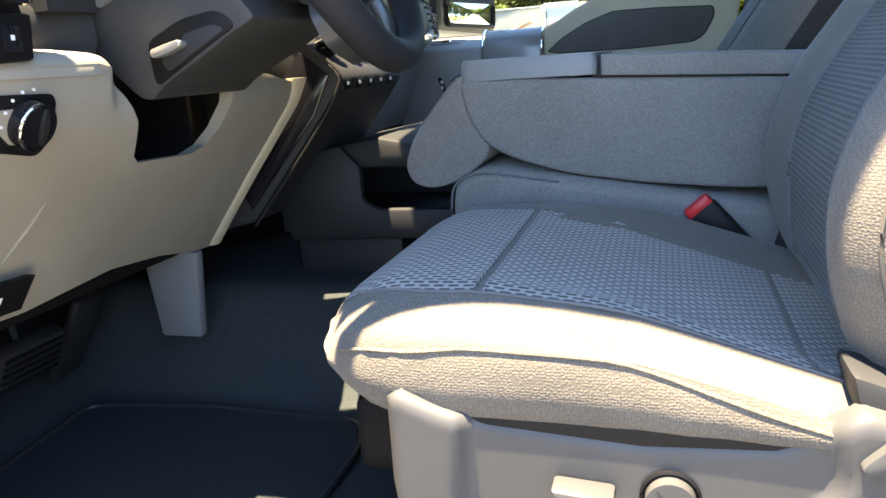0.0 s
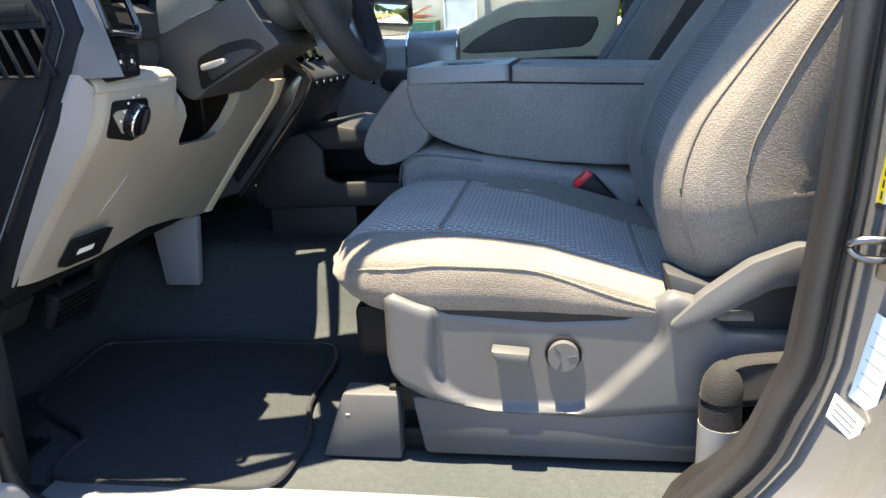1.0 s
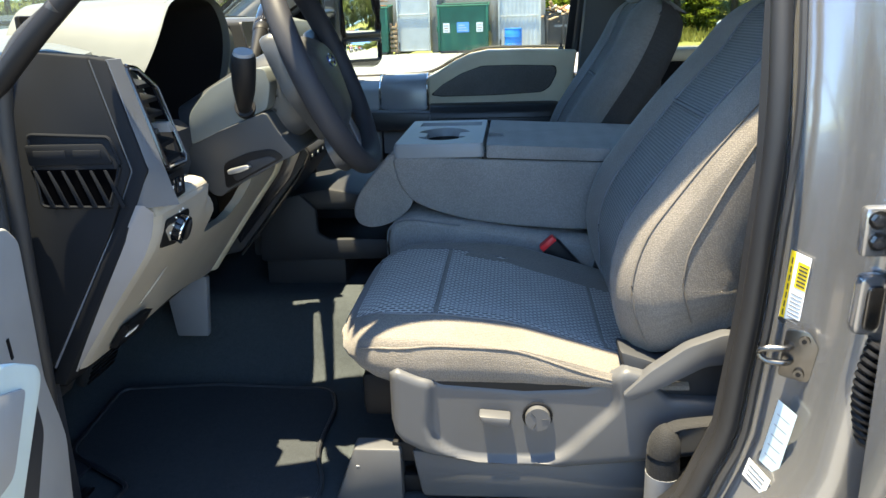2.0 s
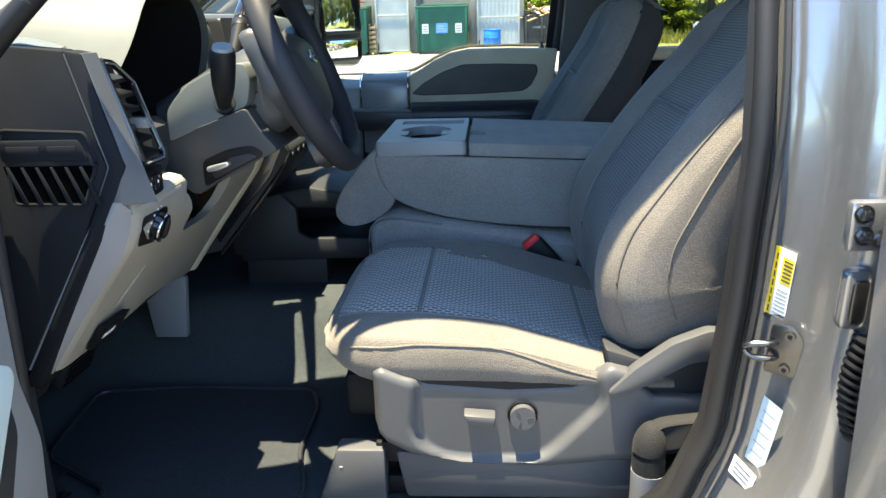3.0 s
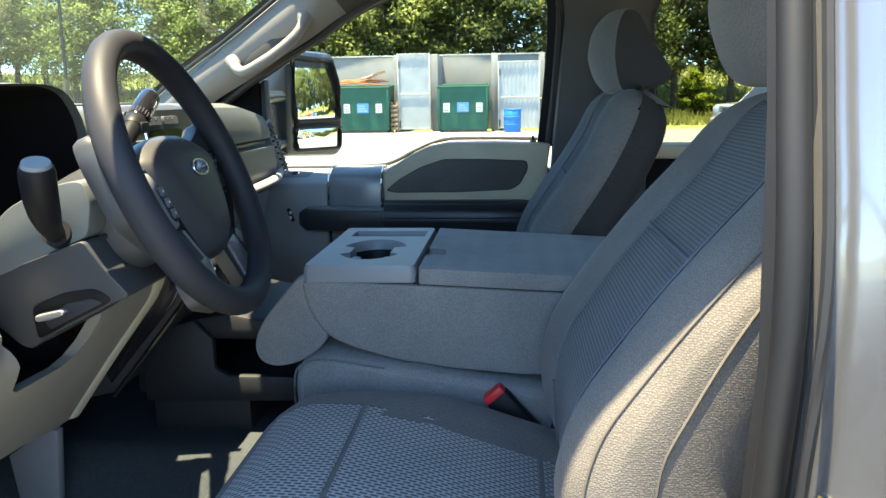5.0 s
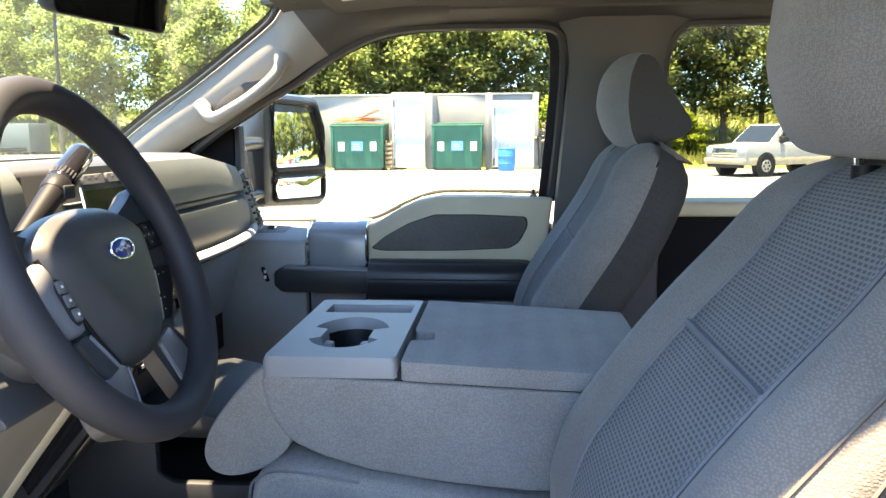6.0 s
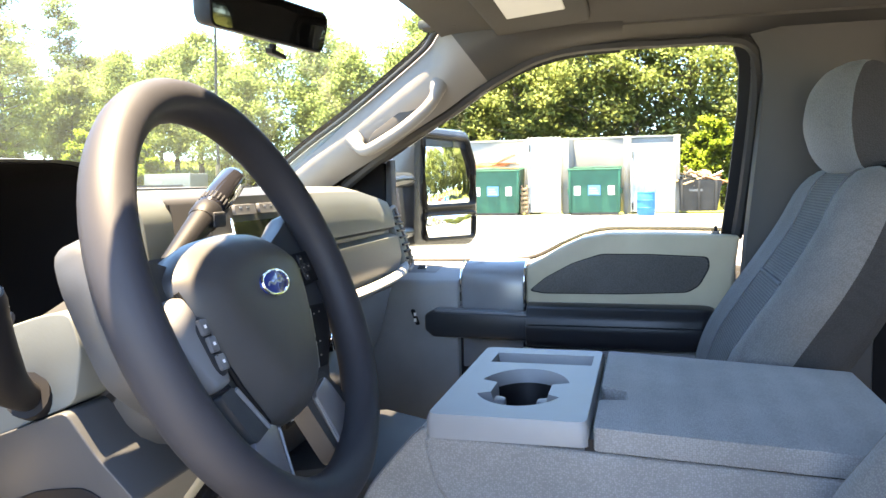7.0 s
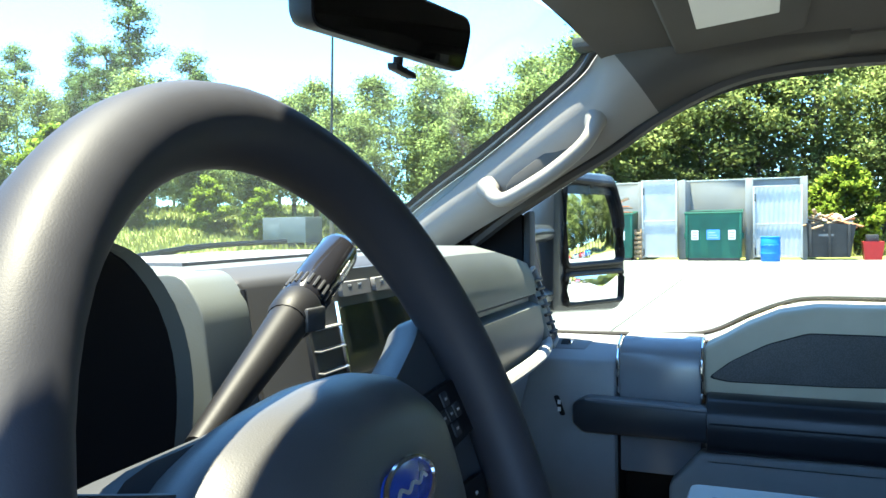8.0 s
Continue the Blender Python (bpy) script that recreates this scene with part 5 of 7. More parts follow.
# knee panel: a bowed face that leans away to the floor, with a storage notch under the column
KNEEX = [(1.08, -0.332), (1.12, -0.304), (1.20, -0.247), (1.27, -0.194), (1.30, -0.172), (1.33, -0.158), (1.36, -0.152), (1.40, -0.149)]
KTOP = [(-0.802, 1.352), (-0.782, 1.360), (-0.640, 1.362), (-0.622, 1.358), (-0.612, 1.348), (-0.596, 1.330), (-0.575, 1.304), (-0.558, 1.268), (-0.545, 1.260), (-0.445, 1.256), (-0.420, 1.264), (-0.407, 1.284), (-0.398, 1.328), (-0.382, 1.350), (-0.300, 1.342), (-0.225, 1.326)]
KLOW = [(-0.802, 1.130), (-0.76, 1.124), (-0.63, 1.117), (-0.50, 1.128), (-0.40, 1.118), (-0.30, 1.098), (-0.225, 1.095)]


def knee_pt(y, u, out=0.0):
    """u from the top edge to the bottom edge."""
    zt, zb = lerp_table(KTOP, y), lerp_table(KLOW, y)
    z = zt + (zb - zt) * u
    roll = 0.010 * step(-0.785, -0.802, y) + 0.012 * step(-0.625, -0.606, y) * step(1.31, 1.35, z)
    return lerp_table(KNEEX, z) + out - roll, y, z


kys = sorted({*span(-0.802, -0.225, 60), *(p[0] for p in KTOP)})
part("knee_panel", sheet(knee_pt, kys, span(0, 1, 21), (-0.018, 0, 0)), KNEE, dash, "light beige knee panel", smooth=50)
part("knee_edge", loft([[(xa - 0.002, -0.8243, za), (xa + 0.002, -0.8225, za - 0.001), (lerp_table(KNEEX, zb) - 0.004, -0.803, zb), (lerp_table(KNEEX, zb) - 0.016, -0.799, zb), (xa - 0.02, -0.8225, za)]
                        for xa, za, zb in [(lerp_table([(0, -0.160), (0.12, -0.181), (1, -0.304)], u), 1.373 - 0.228 * u, 1.358 - 0.228 * u) for u in span(0, 1, 16)]]), EDGEGREY, dash, "light grey knee panel edge", smooth=50)
part("knee_shelf", loft([[(-0.152 - a, y, 1.352), (-0.1525 - a, y, 1.364 - b), (-0.158 - a, y, 1.370 - b), (-0.168 - a, y, 1.373 - b), (-0.24, y, 1.384 - b), (-0.24, y, 1.335)] for y, a, b in ((-0.800, 0.004, 0.004), (-0.792, 0, 0), (-0.645, 0, 0), (-0.630, 0.001, 0.001), (-0.620, 0.004, 0.004), (-0.613, 0.009, 0.009), (-0.609, 0.016, 0.016))]), KNEE, dash, "light beige rounded shelf edge", smooth=60)
part("panel_fold", loft([[(lerp_table(KNEEX, z) + o, y + d, z) for d, o in ((-0.014, 0.0005), (-0.009, 0.007), (0.002, 0.009), (0.006, 0.002), (0.004, -0.02), (-0.014, -0.015))] for z, y in [(zz, -0.228 - 0.02 * u) for zz, u in zip(span(1.334, 1.097, 14), span(0, 1, 14))]]), BEIGE, dash, "pale folded edge of knee panel", smooth=50)
part("pocket_box", merge(box(-0.325, -0.31, -0.60, -0.38, 1.235, 1.36), box(-0.31, -0.236, -0.602, -0.594, 1.242, 1.35), box(-0.31, -0.240, -0.594, -0.392, 1.235, 1.243), box(-0.31, -0.236, -0.392, -0.384, 1.242, 1.34)), SOOT, dash)
part("panel_crease", tube([knee_pt(y, u, 0.0008) for y, u in ((-0.665, 0.50), (-0.672, 0.58), (-0.682, 0.66), (-0.690, 0.72))], [0.0004, 0.0014, 0.0014, 0.0004], 6), KNEE, dash)
part("dash_cheek", loft([[(x, y, z) for x, z in ((-0.205 - c, 1.350), (-0.190 - c, 1.385), (-0.192 - c, 1.412), (-0.200 - c, 1.422), (-0.30, 1.430), (-0.30, 1.350))] for y, c in ((-0.722, 0.02), (-0.66, 0.008), (-0.59, 0.0))]), SHROUD, dash, "dark grey dash infill beside the column")
# park-brake release in its recess
lv = part("release_recess", prism(rounded([(-0.143, 1.380), (-0.100, 1.398), (-0.060, 1.404), (-0.042, 1.389), (-0.094, 1.364), (-0.147, 1.336)], 0.010, 3), "y", -0.59, -0.5995, 0.001), SOOT, dash)
back_ = part("recess_back", prism(rounded([(-0.132, 1.364), (-0.098, 1.385), (-0.066, 1.392), (-0.054, 1.386), (-0.096, 1.366), (-0.128, 1.350)], 0.006, 3), "y", -0.59, -0.6008, 0.001), DARK, lv)
handle_ = part("release_handle", prism(rounded([(-0.134, 1.372), (-0.118, 1.376), (-0.099, 1.380), (-0.097, 1.374), (-0.116, 1.367), (-0.134, 1.364)], 0.003, 2), "y", -0.599, -0.613, 0.002), SILVER, lv)
for ob in (cover_panel, lv, back_, handle_):
    for v in ob.data.vertices:
        if v.co.y < -0.5:
            v.co.y += 0.25 * (1.455 - v.co.z)
# headlamp switch, flush in the knee panel


def knee_at(y, z, out=0.0):
    return lerp_table(KNEEX, z) + out, y, z


hlp = rounded([(-0.776, 1.341), (-0.697, 1.339), (-0.692, 1.306), (-0.702, 1.287), (-0.772, 1.300)], 0.008, 3)
hs = part("headlamp_switch", loft([[knee_at(y, z, o) for y, z in hlp] for o in (-0.01, 0.0015)]), SOOT, dash, "black headlamp switch plate")
HC, HN = Vector(knee_at(-0.722, 1.317, 0.001)), Vector((1, 0, -0.42)).normalized()
HV = Vector((0.42, 0, 1)).normalized()
kn2 = part("knob", rod(HC - HN * 0.004, HC + HN * 0.0105, 0.0215, 0.0195, 28, 0.002), PIANO, hs)
part("knob_ring", tube([HC + HN * 0.0105 + Vector((0, 0.0198 * math.cos(a), 0)) + HV * (0.0198 * math.sin(a)) for a in span(1.7, 4.6, 20)], 0.0016, 8), CHROME, kn2)
part("knob_grip", tube([HC + HN * 0.0125 + HV * h + Vector((0.0, 0.003, 0)) for h in span(-0.016, 0.016, 7)], [0.002, 0.0042, 0.0048, 0.005, 0.0048, 0.0042, 0.002], 8), SOOT, kn2)
for k in range(5):
    a = 1.5 + 0.42 * k
    p = HC + Vector((0.001, 0.0285 * math.cos(a), 0)) + HV * (0.0285 * math.sin(a))
    part("mark", rod(knee_at(p.y, p.z, 0.001), knee_at(p.y, p.z, 0.0022), 0.0014, n=8), PALEINK, hs)
part("bonnet_release", loft([[knee_pt(y, u, o) for u, o in ((0.80, 0.004), (0.80, 0.016), (0.95, 0.016), (0.95, 0.004))] for y in (-0.735, -0.655)]), SOOT, dash)
part("bonnet_mark", loft([[knee_pt(y, u, 0.0165) for u in (0.86, 0.89)] + [knee_pt(y, u, 0.0175) for u in (0.89, 0.86)] for y in (-0.725, -0.69)]), PALEINK, dash)
part("lower_cover", prism([(-0.405, 1.10), (-0.31, 1.10), (-0.322, 0.968), (-0.390, 0.968)], "y", -0.31, -0.29, 0.006), GREY_TRIM, dash, "mid grey lower column cover")
part("under_dash", box(-0.80, -0.33, -0.79, 0.70, 1.10, 1.32), SOOT, dash)

# centre stack
stack = [(-0.30, 1.60), (-0.252, 1.592), (-0.236, 1.50), (-0.19, 1.40), (-0.115, 1.345), (-0.105, 1.325), (-0.13, 1.29), (-0.27, 1.12), (-0.45, 1.08), (-0.60, 1.20), (-0.60, 1.58)]
cs = part("centre_fascia", prism(stack, "y", -0.205, 0.185, 0.008, 2), DARK, dash, "charcoal centre stack")
# the lower half of the stack narrows towards the passenger
for v in cs.data.vertices:
    if v.co.y > 0.1 and v.co.z < 1.47:
        v.co.y -= 0.115
part("stack_edge", tube(spline([(-0.246, -0.206, 1.585), (-0.231, -0.206, 1.50), (-0.185, -0.206, 1.405), (-0.112, -0.206, 1.345), (-0.112, -0.206, 1.315), (-0.16, -0.206, 1.245), (-0.27, -0.206, 1.115)], 26), 0.0028, 8), SEALTRIM, cs)
part("gloss_cheek", prism([(-0.165, 1.37), (-0.122, 1.335), (-0.15, 1.28), (-0.27, 1.14), (-0.30, 1.20)], "y", -0.204, -0.210, 0.002), PIANO, cs)
part("display_bezel", loft([[(-0.2465 + o + 0.10 * 0 - 0.18 * (z - 1.525), y, z) for y, z in rounded([(-0.122, 1.592), (0.135, 1.592), (0.135, 1.478), (-0.122, 1.478)], 0.008, 3)] for o in (-0.006, 0.010)]), SHROUD, cs)
part("display", loft([[(-0.2345 + o - 0.18 * (z - 1.525), y, z) for y, z in rounded([(-0.062, 1.556), (0.088, 1.556), (0.088, 1.482), (-0.062, 1.482)], 0.004, 3)] for o in (-0.002, 0.0)]), SCREEN, cs)
for y0, y1 in ((-0.058, 0.0), (0.012, 0.070)):
    bt = part("preset_button", loft([[(-0.234 + o - 0.18 * (z - 1.525), y, z) for y, z in rounded([(y0, 1.580), (y1, 1.580), (y1, 1.566), (y0, 1.566)], 0.002, 2)] for o in (-0.003, 0.003)]), GREY_TRIM, cs)
    for d in (0.012, 0.032):
        part("mark", box(-0.2415, -0.2400, y0 + d, y0 + d + 0.007, 1.570, 1.577), PALEINK, bt)
cv = part("centre_vent", loft([[(-0.2375 + o - 0.18 * (z - 1.525), y, z) for y, z in ((-0.118, 1.560), (-0.070, 1.560), (-0.070, 1.484), (-0.118, 1.484))] for o in (-0.004, 0.0)]), SOOT, cs)
for k in range(3):
    z = 1.50 + 0.02 * k
    part("vane", box(-0.2375 - 0.18 * (z - 1.525), -0.2295 - 0.18 * (z - 1.525), -0.117, -0.071, z, z + 0.0016, 0.0004), SILVER, cv)
part("vent_rim", tube([(-0.2355 - 0.18 * (z - 1.525), -0.0665, z) for z in span(1.482, 1.562, 6)], 0.0025, 6), CHROME, cv)
for y in (-0.165, -0.105, -0.045, 0.015):
    part("stack_knob", rod((-0.150, y, 1.372), (-0.122, y, 1.382), 0.016, 0.015, 16, 0.003), PIANO, cs)
    part("knob_ring", tube([(-0.127, y + 0.0165 * math.cos(a), 1.380 + 0.0165 * math.sin(a)) for a in span(0, 2 * math.pi, 21)[:-1]], 0.0014, 6, closed=True), CHROME, cs)
for k in range(5):
    y = -0.175 + 0.046 * k
    part("stack_button", box(-0.122, -0.107, y - 0.018, y + 0.018, 1.312, 1.330, 0.003), SOOT, cs)
    part("mark", box(-0.1075, -0.1062, y - 0.005, y + 0.003, 1.319, 1.324), PALEINK, cs)
# speaker panel and lid on the dash top
part("top_panel", sheet(lambda x, y: (x, y, 1.6055), span(-0.50, -0.33, 4), span(-0.18, 0.16, 4), (0, 0, -0.004)), GREY_TRIM, dash)
part("stack_shoulder", prism(rounded([(-0.45, 1.59), (-0.26, 1.602), (-0.240, 1.575), (-0.232, 1.50), (-0.225, 1.44), (-0.30, 1.44)], 0.012, 3), "y", -0.262, -0.206, 0.010, 3), DASHTOP, dash, "light grey stack shoulder")
bin_ = thing("floor_bin", (-0.1, 0.0, 1.07), "dark grey moulded storage bin ahead of centre seat", "storage bin")
bprof = [(-0.26, 1.20), (-0.16, 1.215), (-0.05, 1.165), (0.03, 1.15), (0.035, 1.085), (-0.26, 1.075)]
part("bin_side", prism([(-0.26, 1.20), (-0.16, 1.225), (-0.125, 1.19), (-0.125, 1.135), (-0.10, 1.122), (0.03, 1.122), (0.035, 1.075), (-0.26, 1.07)], "y", -0.118, -0.100, 0.006), BINGREY, bin_)
part("bin_base", box(-0.255, -0.07, -0.10, 0.172, 0.985, 1.078, 0.006), BINGREY, bin_)
part("bin_floor", box(-0.26, 0.03, -0.10, 0.16, 1.075, 1.10, 0.004), BINGREY, bin_)
part("bin_back", box(-0.28, -0.25, -0.10, 0.16, 1.08, 1.25, 0.004), BINGREY, bin_)
part("bin_side", prism(bprof, "y", 0.16, 0.178, 0.006), BINGREY, bin_)
part("bin_brow", prism([(-0.22, 1.215), (-0.10, 1.235), (-0.02, 1.22), (-0.02, 1.185), (-0.22, 1.185)], "y", -0.105, 0.165, 0.01), BINGREY, bin_)

# ---- steering wheel, column and stalks ----
TILT = radians(22.4)
WF = Matrix.Translation((-0.0086, -0.4284, 1.516)) @ Matrix.Rotation(radians(3.7), 4, "Z") @ Matrix.Scale(1.03, 4) @ Matrix(((0, -math.sin(TILT), math.cos(TILT), 0), (1, 0, 0, 0), (0, math.cos(TILT), math.sin(TILT), 0), (0, 0, 0, 1)))
sw = thing("steering_wheel", (0.010, -0.4625, 1.516), "charcoal four-spoke steering wheel with switch pods and oval badge", "steering wheel")


def wheel_part(name, bm, material, parent=sw, label="", smooth=40):
    bm.transform(WF)
    return part(name, bm, material, parent, label, smooth)


RW = 0.1714
rim = []
for k in range(72):
    a = 2 * math.pi * k / 72
    grip = 0.0008 * math.cos(4 * a)
    rim.append([((RW + (0.0172 + grip) * math.cos(b)) * math.cos(a), (RW + (0.0172 + grip) * math.cos(b)) * math.sin(a), 0.0188 * math.sin(b)) for b in span(0, 2 * math.pi, 17)[:-1]])
wheel_part("rim", loft([*rim, rim[0]], cap=False), LEATHER, label="charcoal grained rim", smooth=80)
hub = rounded([(-0.108, 0.030), (-0.080, 0.047), (-0.045, 0.056), (0, 0.059), (0.045, 0.056), (0.080, 0.047), (0.108, 0.030), (0.099, -0.006), (0.076, -0.055), (0.046, -0.100), (0.020, -0.108), (-0.020, -0.108), (-0.046, -0.100), (-0.076, -0.055), (-0.099, -0.006)], 0.012, 3)
hb = wheel_part("airbag_cover", loft([[(x * f, -0.02 + (y + 0.02) * f, z) for x, y in hub] for f, z in ((0.92, -0.048), (0.98, -0.032), (1.0, -0.022), (0.99, -0.015), (0.955, -0.008), (0.85, 0.001), (0.74, 0.0085), (0.66, 0.0118), (0.56, 0.0135), (0.35, 0.0150), (0.12, 0.0155))]), HUBMAT, label="charcoal airbag cover", smooth=60)
oval = [(0.0245 * math.cos(a), 0.003 + 0.0105 * math.sin(a)) for a in span(0, 2 * math.pi, 33)[:-1]]
bd = wheel_part("badge", prism(oval, "z", 0.0120, 0.0172, 0.001), BLUE, hb, "blue oval badge with bright rim")
wheel_part("badge_rim", tube([(x * 0.99, 0.003 + (y - 0.003) * 0.99, 0.0174) for x, y in oval], 0.0012, 6, closed=True), CHROME, bd)
wheel_part("badge_emblem", tube(spline([(-0.015, 0.0018, 0.0174), (-0.010, 0.0042, 0.0174), (-0.004, 0.0016, 0.0174), (0.002, 0.0036, 0.0174), (0.008, 0.0018, 0.0174), (0.013, 0.0044, 0.0174), (0.016, 0.0022, 0.0174)], 30), 0.0009, 6), SILVER, bd)
for sg in (-1, 1):
    arm2 = [(sg * 0.070, 0.036), (sg * 0.100, 0.046), (sg * 0.140, 0.060), (sg * 0.166, 0.074), (sg * 0.175, 0.048), (sg * 0.174, -0.022), (sg * 0.152, -0.046), (sg * 0.120, -0.075), (sg * 0.098, -0.104), (sg * 0.050, -0.100)]
    sp = wheel_part("spoke", loft([[(sg * (0.118 + (sg * x - 0.118) * g), -0.015 + (y + 0.015) * g, z) for x, y in rounded(arm2, 0.014, 3)] for g, z in ((0.97, -0.038), (1.0, -0.032), (1.0, -0.020), (0.97, -0.015))]), SHROUD)
    if sg > 0:
        # black key fields to the right of the cover
        pod = wheel_part("switch_pod", prism(rounded([(0.098, 0.026), (0.168, 0.027), (0.172, -0.006), (0.108, -0.008)], 0.006, 3), "z", -0.017, -0.009, 0.002), SOOT, sp)
        for px, py in ((0.130, 0.019), (0.130, 0.001), (0.118, 0.010), (0.142, 0.010), (0.130, 0.010)):
            bt = wheel_part("button", prism(rounded([(px - 0.0052, py - 0.0042), (px + 0.0052, py - 0.0042), (px + 0.0052, py + 0.0042), (px - 0.0052, py + 0.0042)], 0.0015, 2), "z", -0.0095, -0.0078, 0.0006), DARK, pod)
            wheel_part("mark", box(px - 0.0016, px + 0.0016, py - 0.0007, py + 0.0007, -0.0079, -0.0074), PALEMARK, pod)
        wheel_part("pod_trim", prism([(0.158, 0.023), (0.163, 0.023), (0.166, -0.002), (0.161, -0.002)], "z", -0.010, -0.007, 0.001), GREY_TRIM, pod)
        pod2 = wheel_part("switch_pod", prism(rounded([(0.104, -0.026), (0.150, -0.030), (0.140, -0.052), (0.098, -0.086), (0.070, -0.082)], 0.006, 3), "z", -0.017, -0.010, 0.002), SOOT, sp)
        for px, py in ((0.112, -0.036), (0.126, -0.036), (0.100, -0.062), (0.090, -0.074)):
            wheel_part("mark", box(px - 0.0018, px + 0.0018, py - 0.0008, py + 0.0008, -0.0102, -0.0096), PALEMARK, pod2)
        for a, b in (((0.103, -0.030), (0.088, -0.056)), ((0.086, -0.060), (0.070, -0.082))):
            wheel_part("pod_trim", tube([(*a, -0.0095), (*b, -0.0095)], 0.0022, 6), SILVER, pod2)
    else:
        # pale bezel with a column of satin keys along the cover's edge
        bez = rounded([(-0.103, 0.017), (-0.122, 0.016), (-0.138, 0.006), (-0.136, -0.012), (-0.120, -0.036), (-0.107, -0.056), (-0.084, -0.055), (-0.087, -0.030), (-0.096, -0.002)], 0.006, 3)
        pod = wheel_part("switch_bezel", loft([[(-0.112 + (x + 0.112) * g, -0.02 + (y + 0.02) * g, z) for x, y in bez] for g, z in ((1.0, -0.018), (1.0, -0.010), (0.95, -0.005), (0.84, -0.003))]), GREY_TRIM, sp, "mid grey switch bezel", smooth=50)
        keyf = wheel_part("key_field", prism(rounded([(-0.099, 0.0), (-0.108, -0.010), (-0.104, -0.040), (-0.098, -0.048), (-0.088, -0.046), (-0.087, -0.032), (-0.093, -0.006)], 0.004, 3), "z", -0.006, -0.0022, 0.001), DARK, pod)
        for px, py in ((-0.0995, -0.010), (-0.0970, -0.0235), (-0.0945, -0.0375)):
            bt = wheel_part("button", prism(rounded([(px - 0.0050, py - 0.0058), (px + 0.0048, py - 0.0062), (px + 0.0050, py + 0.0056), (px - 0.0050, py + 0.0060)], 0.002, 3), "z", -0.003, 0.0005, 0.001), POD_KEY, keyf, "satin grey key")
            wheel_part("mark", box(px - 0.0014, px + 0.0014, py - 0.0012, py + 0.0012, 0.0003, 0.0009), PALEINK, keyf)
        wheel_part("edge_gap", tube([(-0.1035, 0.019, -0.008), (-0.0975, -0.004, -0.006), (-0.084, -0.036, -0.006), (-0.072, -0.062, -0.008), (-0.052, -0.096, -0.010)], 0.0022, 6), SOOT, sp)
        pod2 = wheel_part("switch_pod", prism(rounded([(-0.105, -0.059), (-0.083, -0.057), (-0.058, -0.099), (-0.084, -0.103)], 0.005, 3), "z", -0.017, -0.007, 0.002), SHROUD, sp)
        wheel_part("pod_trim", tube([(-0.083, -0.060, -0.0065), (-0.060, -0.098, -0.0065)], 0.0020, 6), GREY_TRIM, pod2)
    lows = [(sg * 0.026, -0.098), (sg * 0.088, -0.086), (sg * 0.114, -0.118), (sg * 0.108, -0.146), (sg * 0.050, -0.168)]
    ls_ = wheel_part("lower_spoke", loft([[(x, y, z) for x, y in rounded(lows, 0.010, 3)] for z in (-0.032, -0.014)]), HUBMAT)
    plate_ = [(sg * 0.042, -0.100), (sg * 0.078, -0.092), (sg * 0.102, -0.138), (sg * 0.056, -0.154)]
    wheel_part("spoke_trim", prism(rounded(plate_, 0.006, 3), "z", -0.016, -0.009, 0.002), SATIN, ls_, "satin lilac-grey spoke trim")
    wheel_part("trim_line", tube([(sg * 0.040, -0.104, -0.010), (sg * 0.052, -0.156, -0.010)], 0.0013, 6), GREY_TRIM, ls_)
wheel_part("rim_inlay", tube([(0.160 * math.sin(a), -0.160 * math.cos(a), 0.004) for a in span(-0.62, 0.62, 16)], 0.0028, 6), SILVER, sw)
col = thing("steering_column", (-0.10, -0.4625, 1.46), "charcoal steering column shroud with control stalks", "steering column")
rings = []
for f, z, up in ((0.62, -0.030, 0.0), (0.95, -0.036, 0.0), (1.0, -0.06, -0.002), (1.0, -0.10, -0.004), (0.95, -0.16, -0.008), (0.9, -0.22, -0.012)):
    rings.append([WF @ Vector((x * f - 0.020, y * f + up - 0.012, z)) for x, y in round_rect(0.200, 0.135, 0.045, 6)])
part("shroud", loft(rings), SHROUD, col, smooth=60)
part("shroud_split", tube([WF @ Vector((-0.1205, -0.012, z)) for z in (-0.06, -0.1, -0.14)], 0.0015, 5), SOOT, col)
for y, z in ((-0.030, -0.075), (-0.044, -0.105)):
    part("screw_hole", rod(WF @ Vector((-0.116, y, z)), WF @ Vector((-0.1212, y, z)), 0.0038, n=10), SOOT, col)
# turn stalk, driver's left
st = part("turn_stalk", tube(spline([(-0.100, -0.575, 1.462), (-0.092, -0.600, 1.470), (-0.080, -0.630, 1.490), (-0.070, -0.652, 1.520), (-0.064, -0.662, 1.548)], 20), [0.013, 0.0115, 0.0105, 0.010, 0.010, 0.0105, 0.011, 0.012, 0.013, 0.014, 0.015, 0.016, 0.0165, 0.017, 0.0173, 0.0175, 0.0175, 0.0175, 0.0175, 0.016], 18), SOOT, col, "charcoal turn stalk")
part("stalk_cap", rod((-0.0642, -0.6617, 1.5475), (-0.0630, -0.6634, 1.5525), 0.0150, 0.0135, 18, 0.001), GREY_TRIM, st, "grey end cap")
part("stalk_boot", rod((-0.094, -0.588, 1.466), (-0.092, -0.598, 1.470), 0.0165, 0.0155, 18, 0.003), SOOT, st)
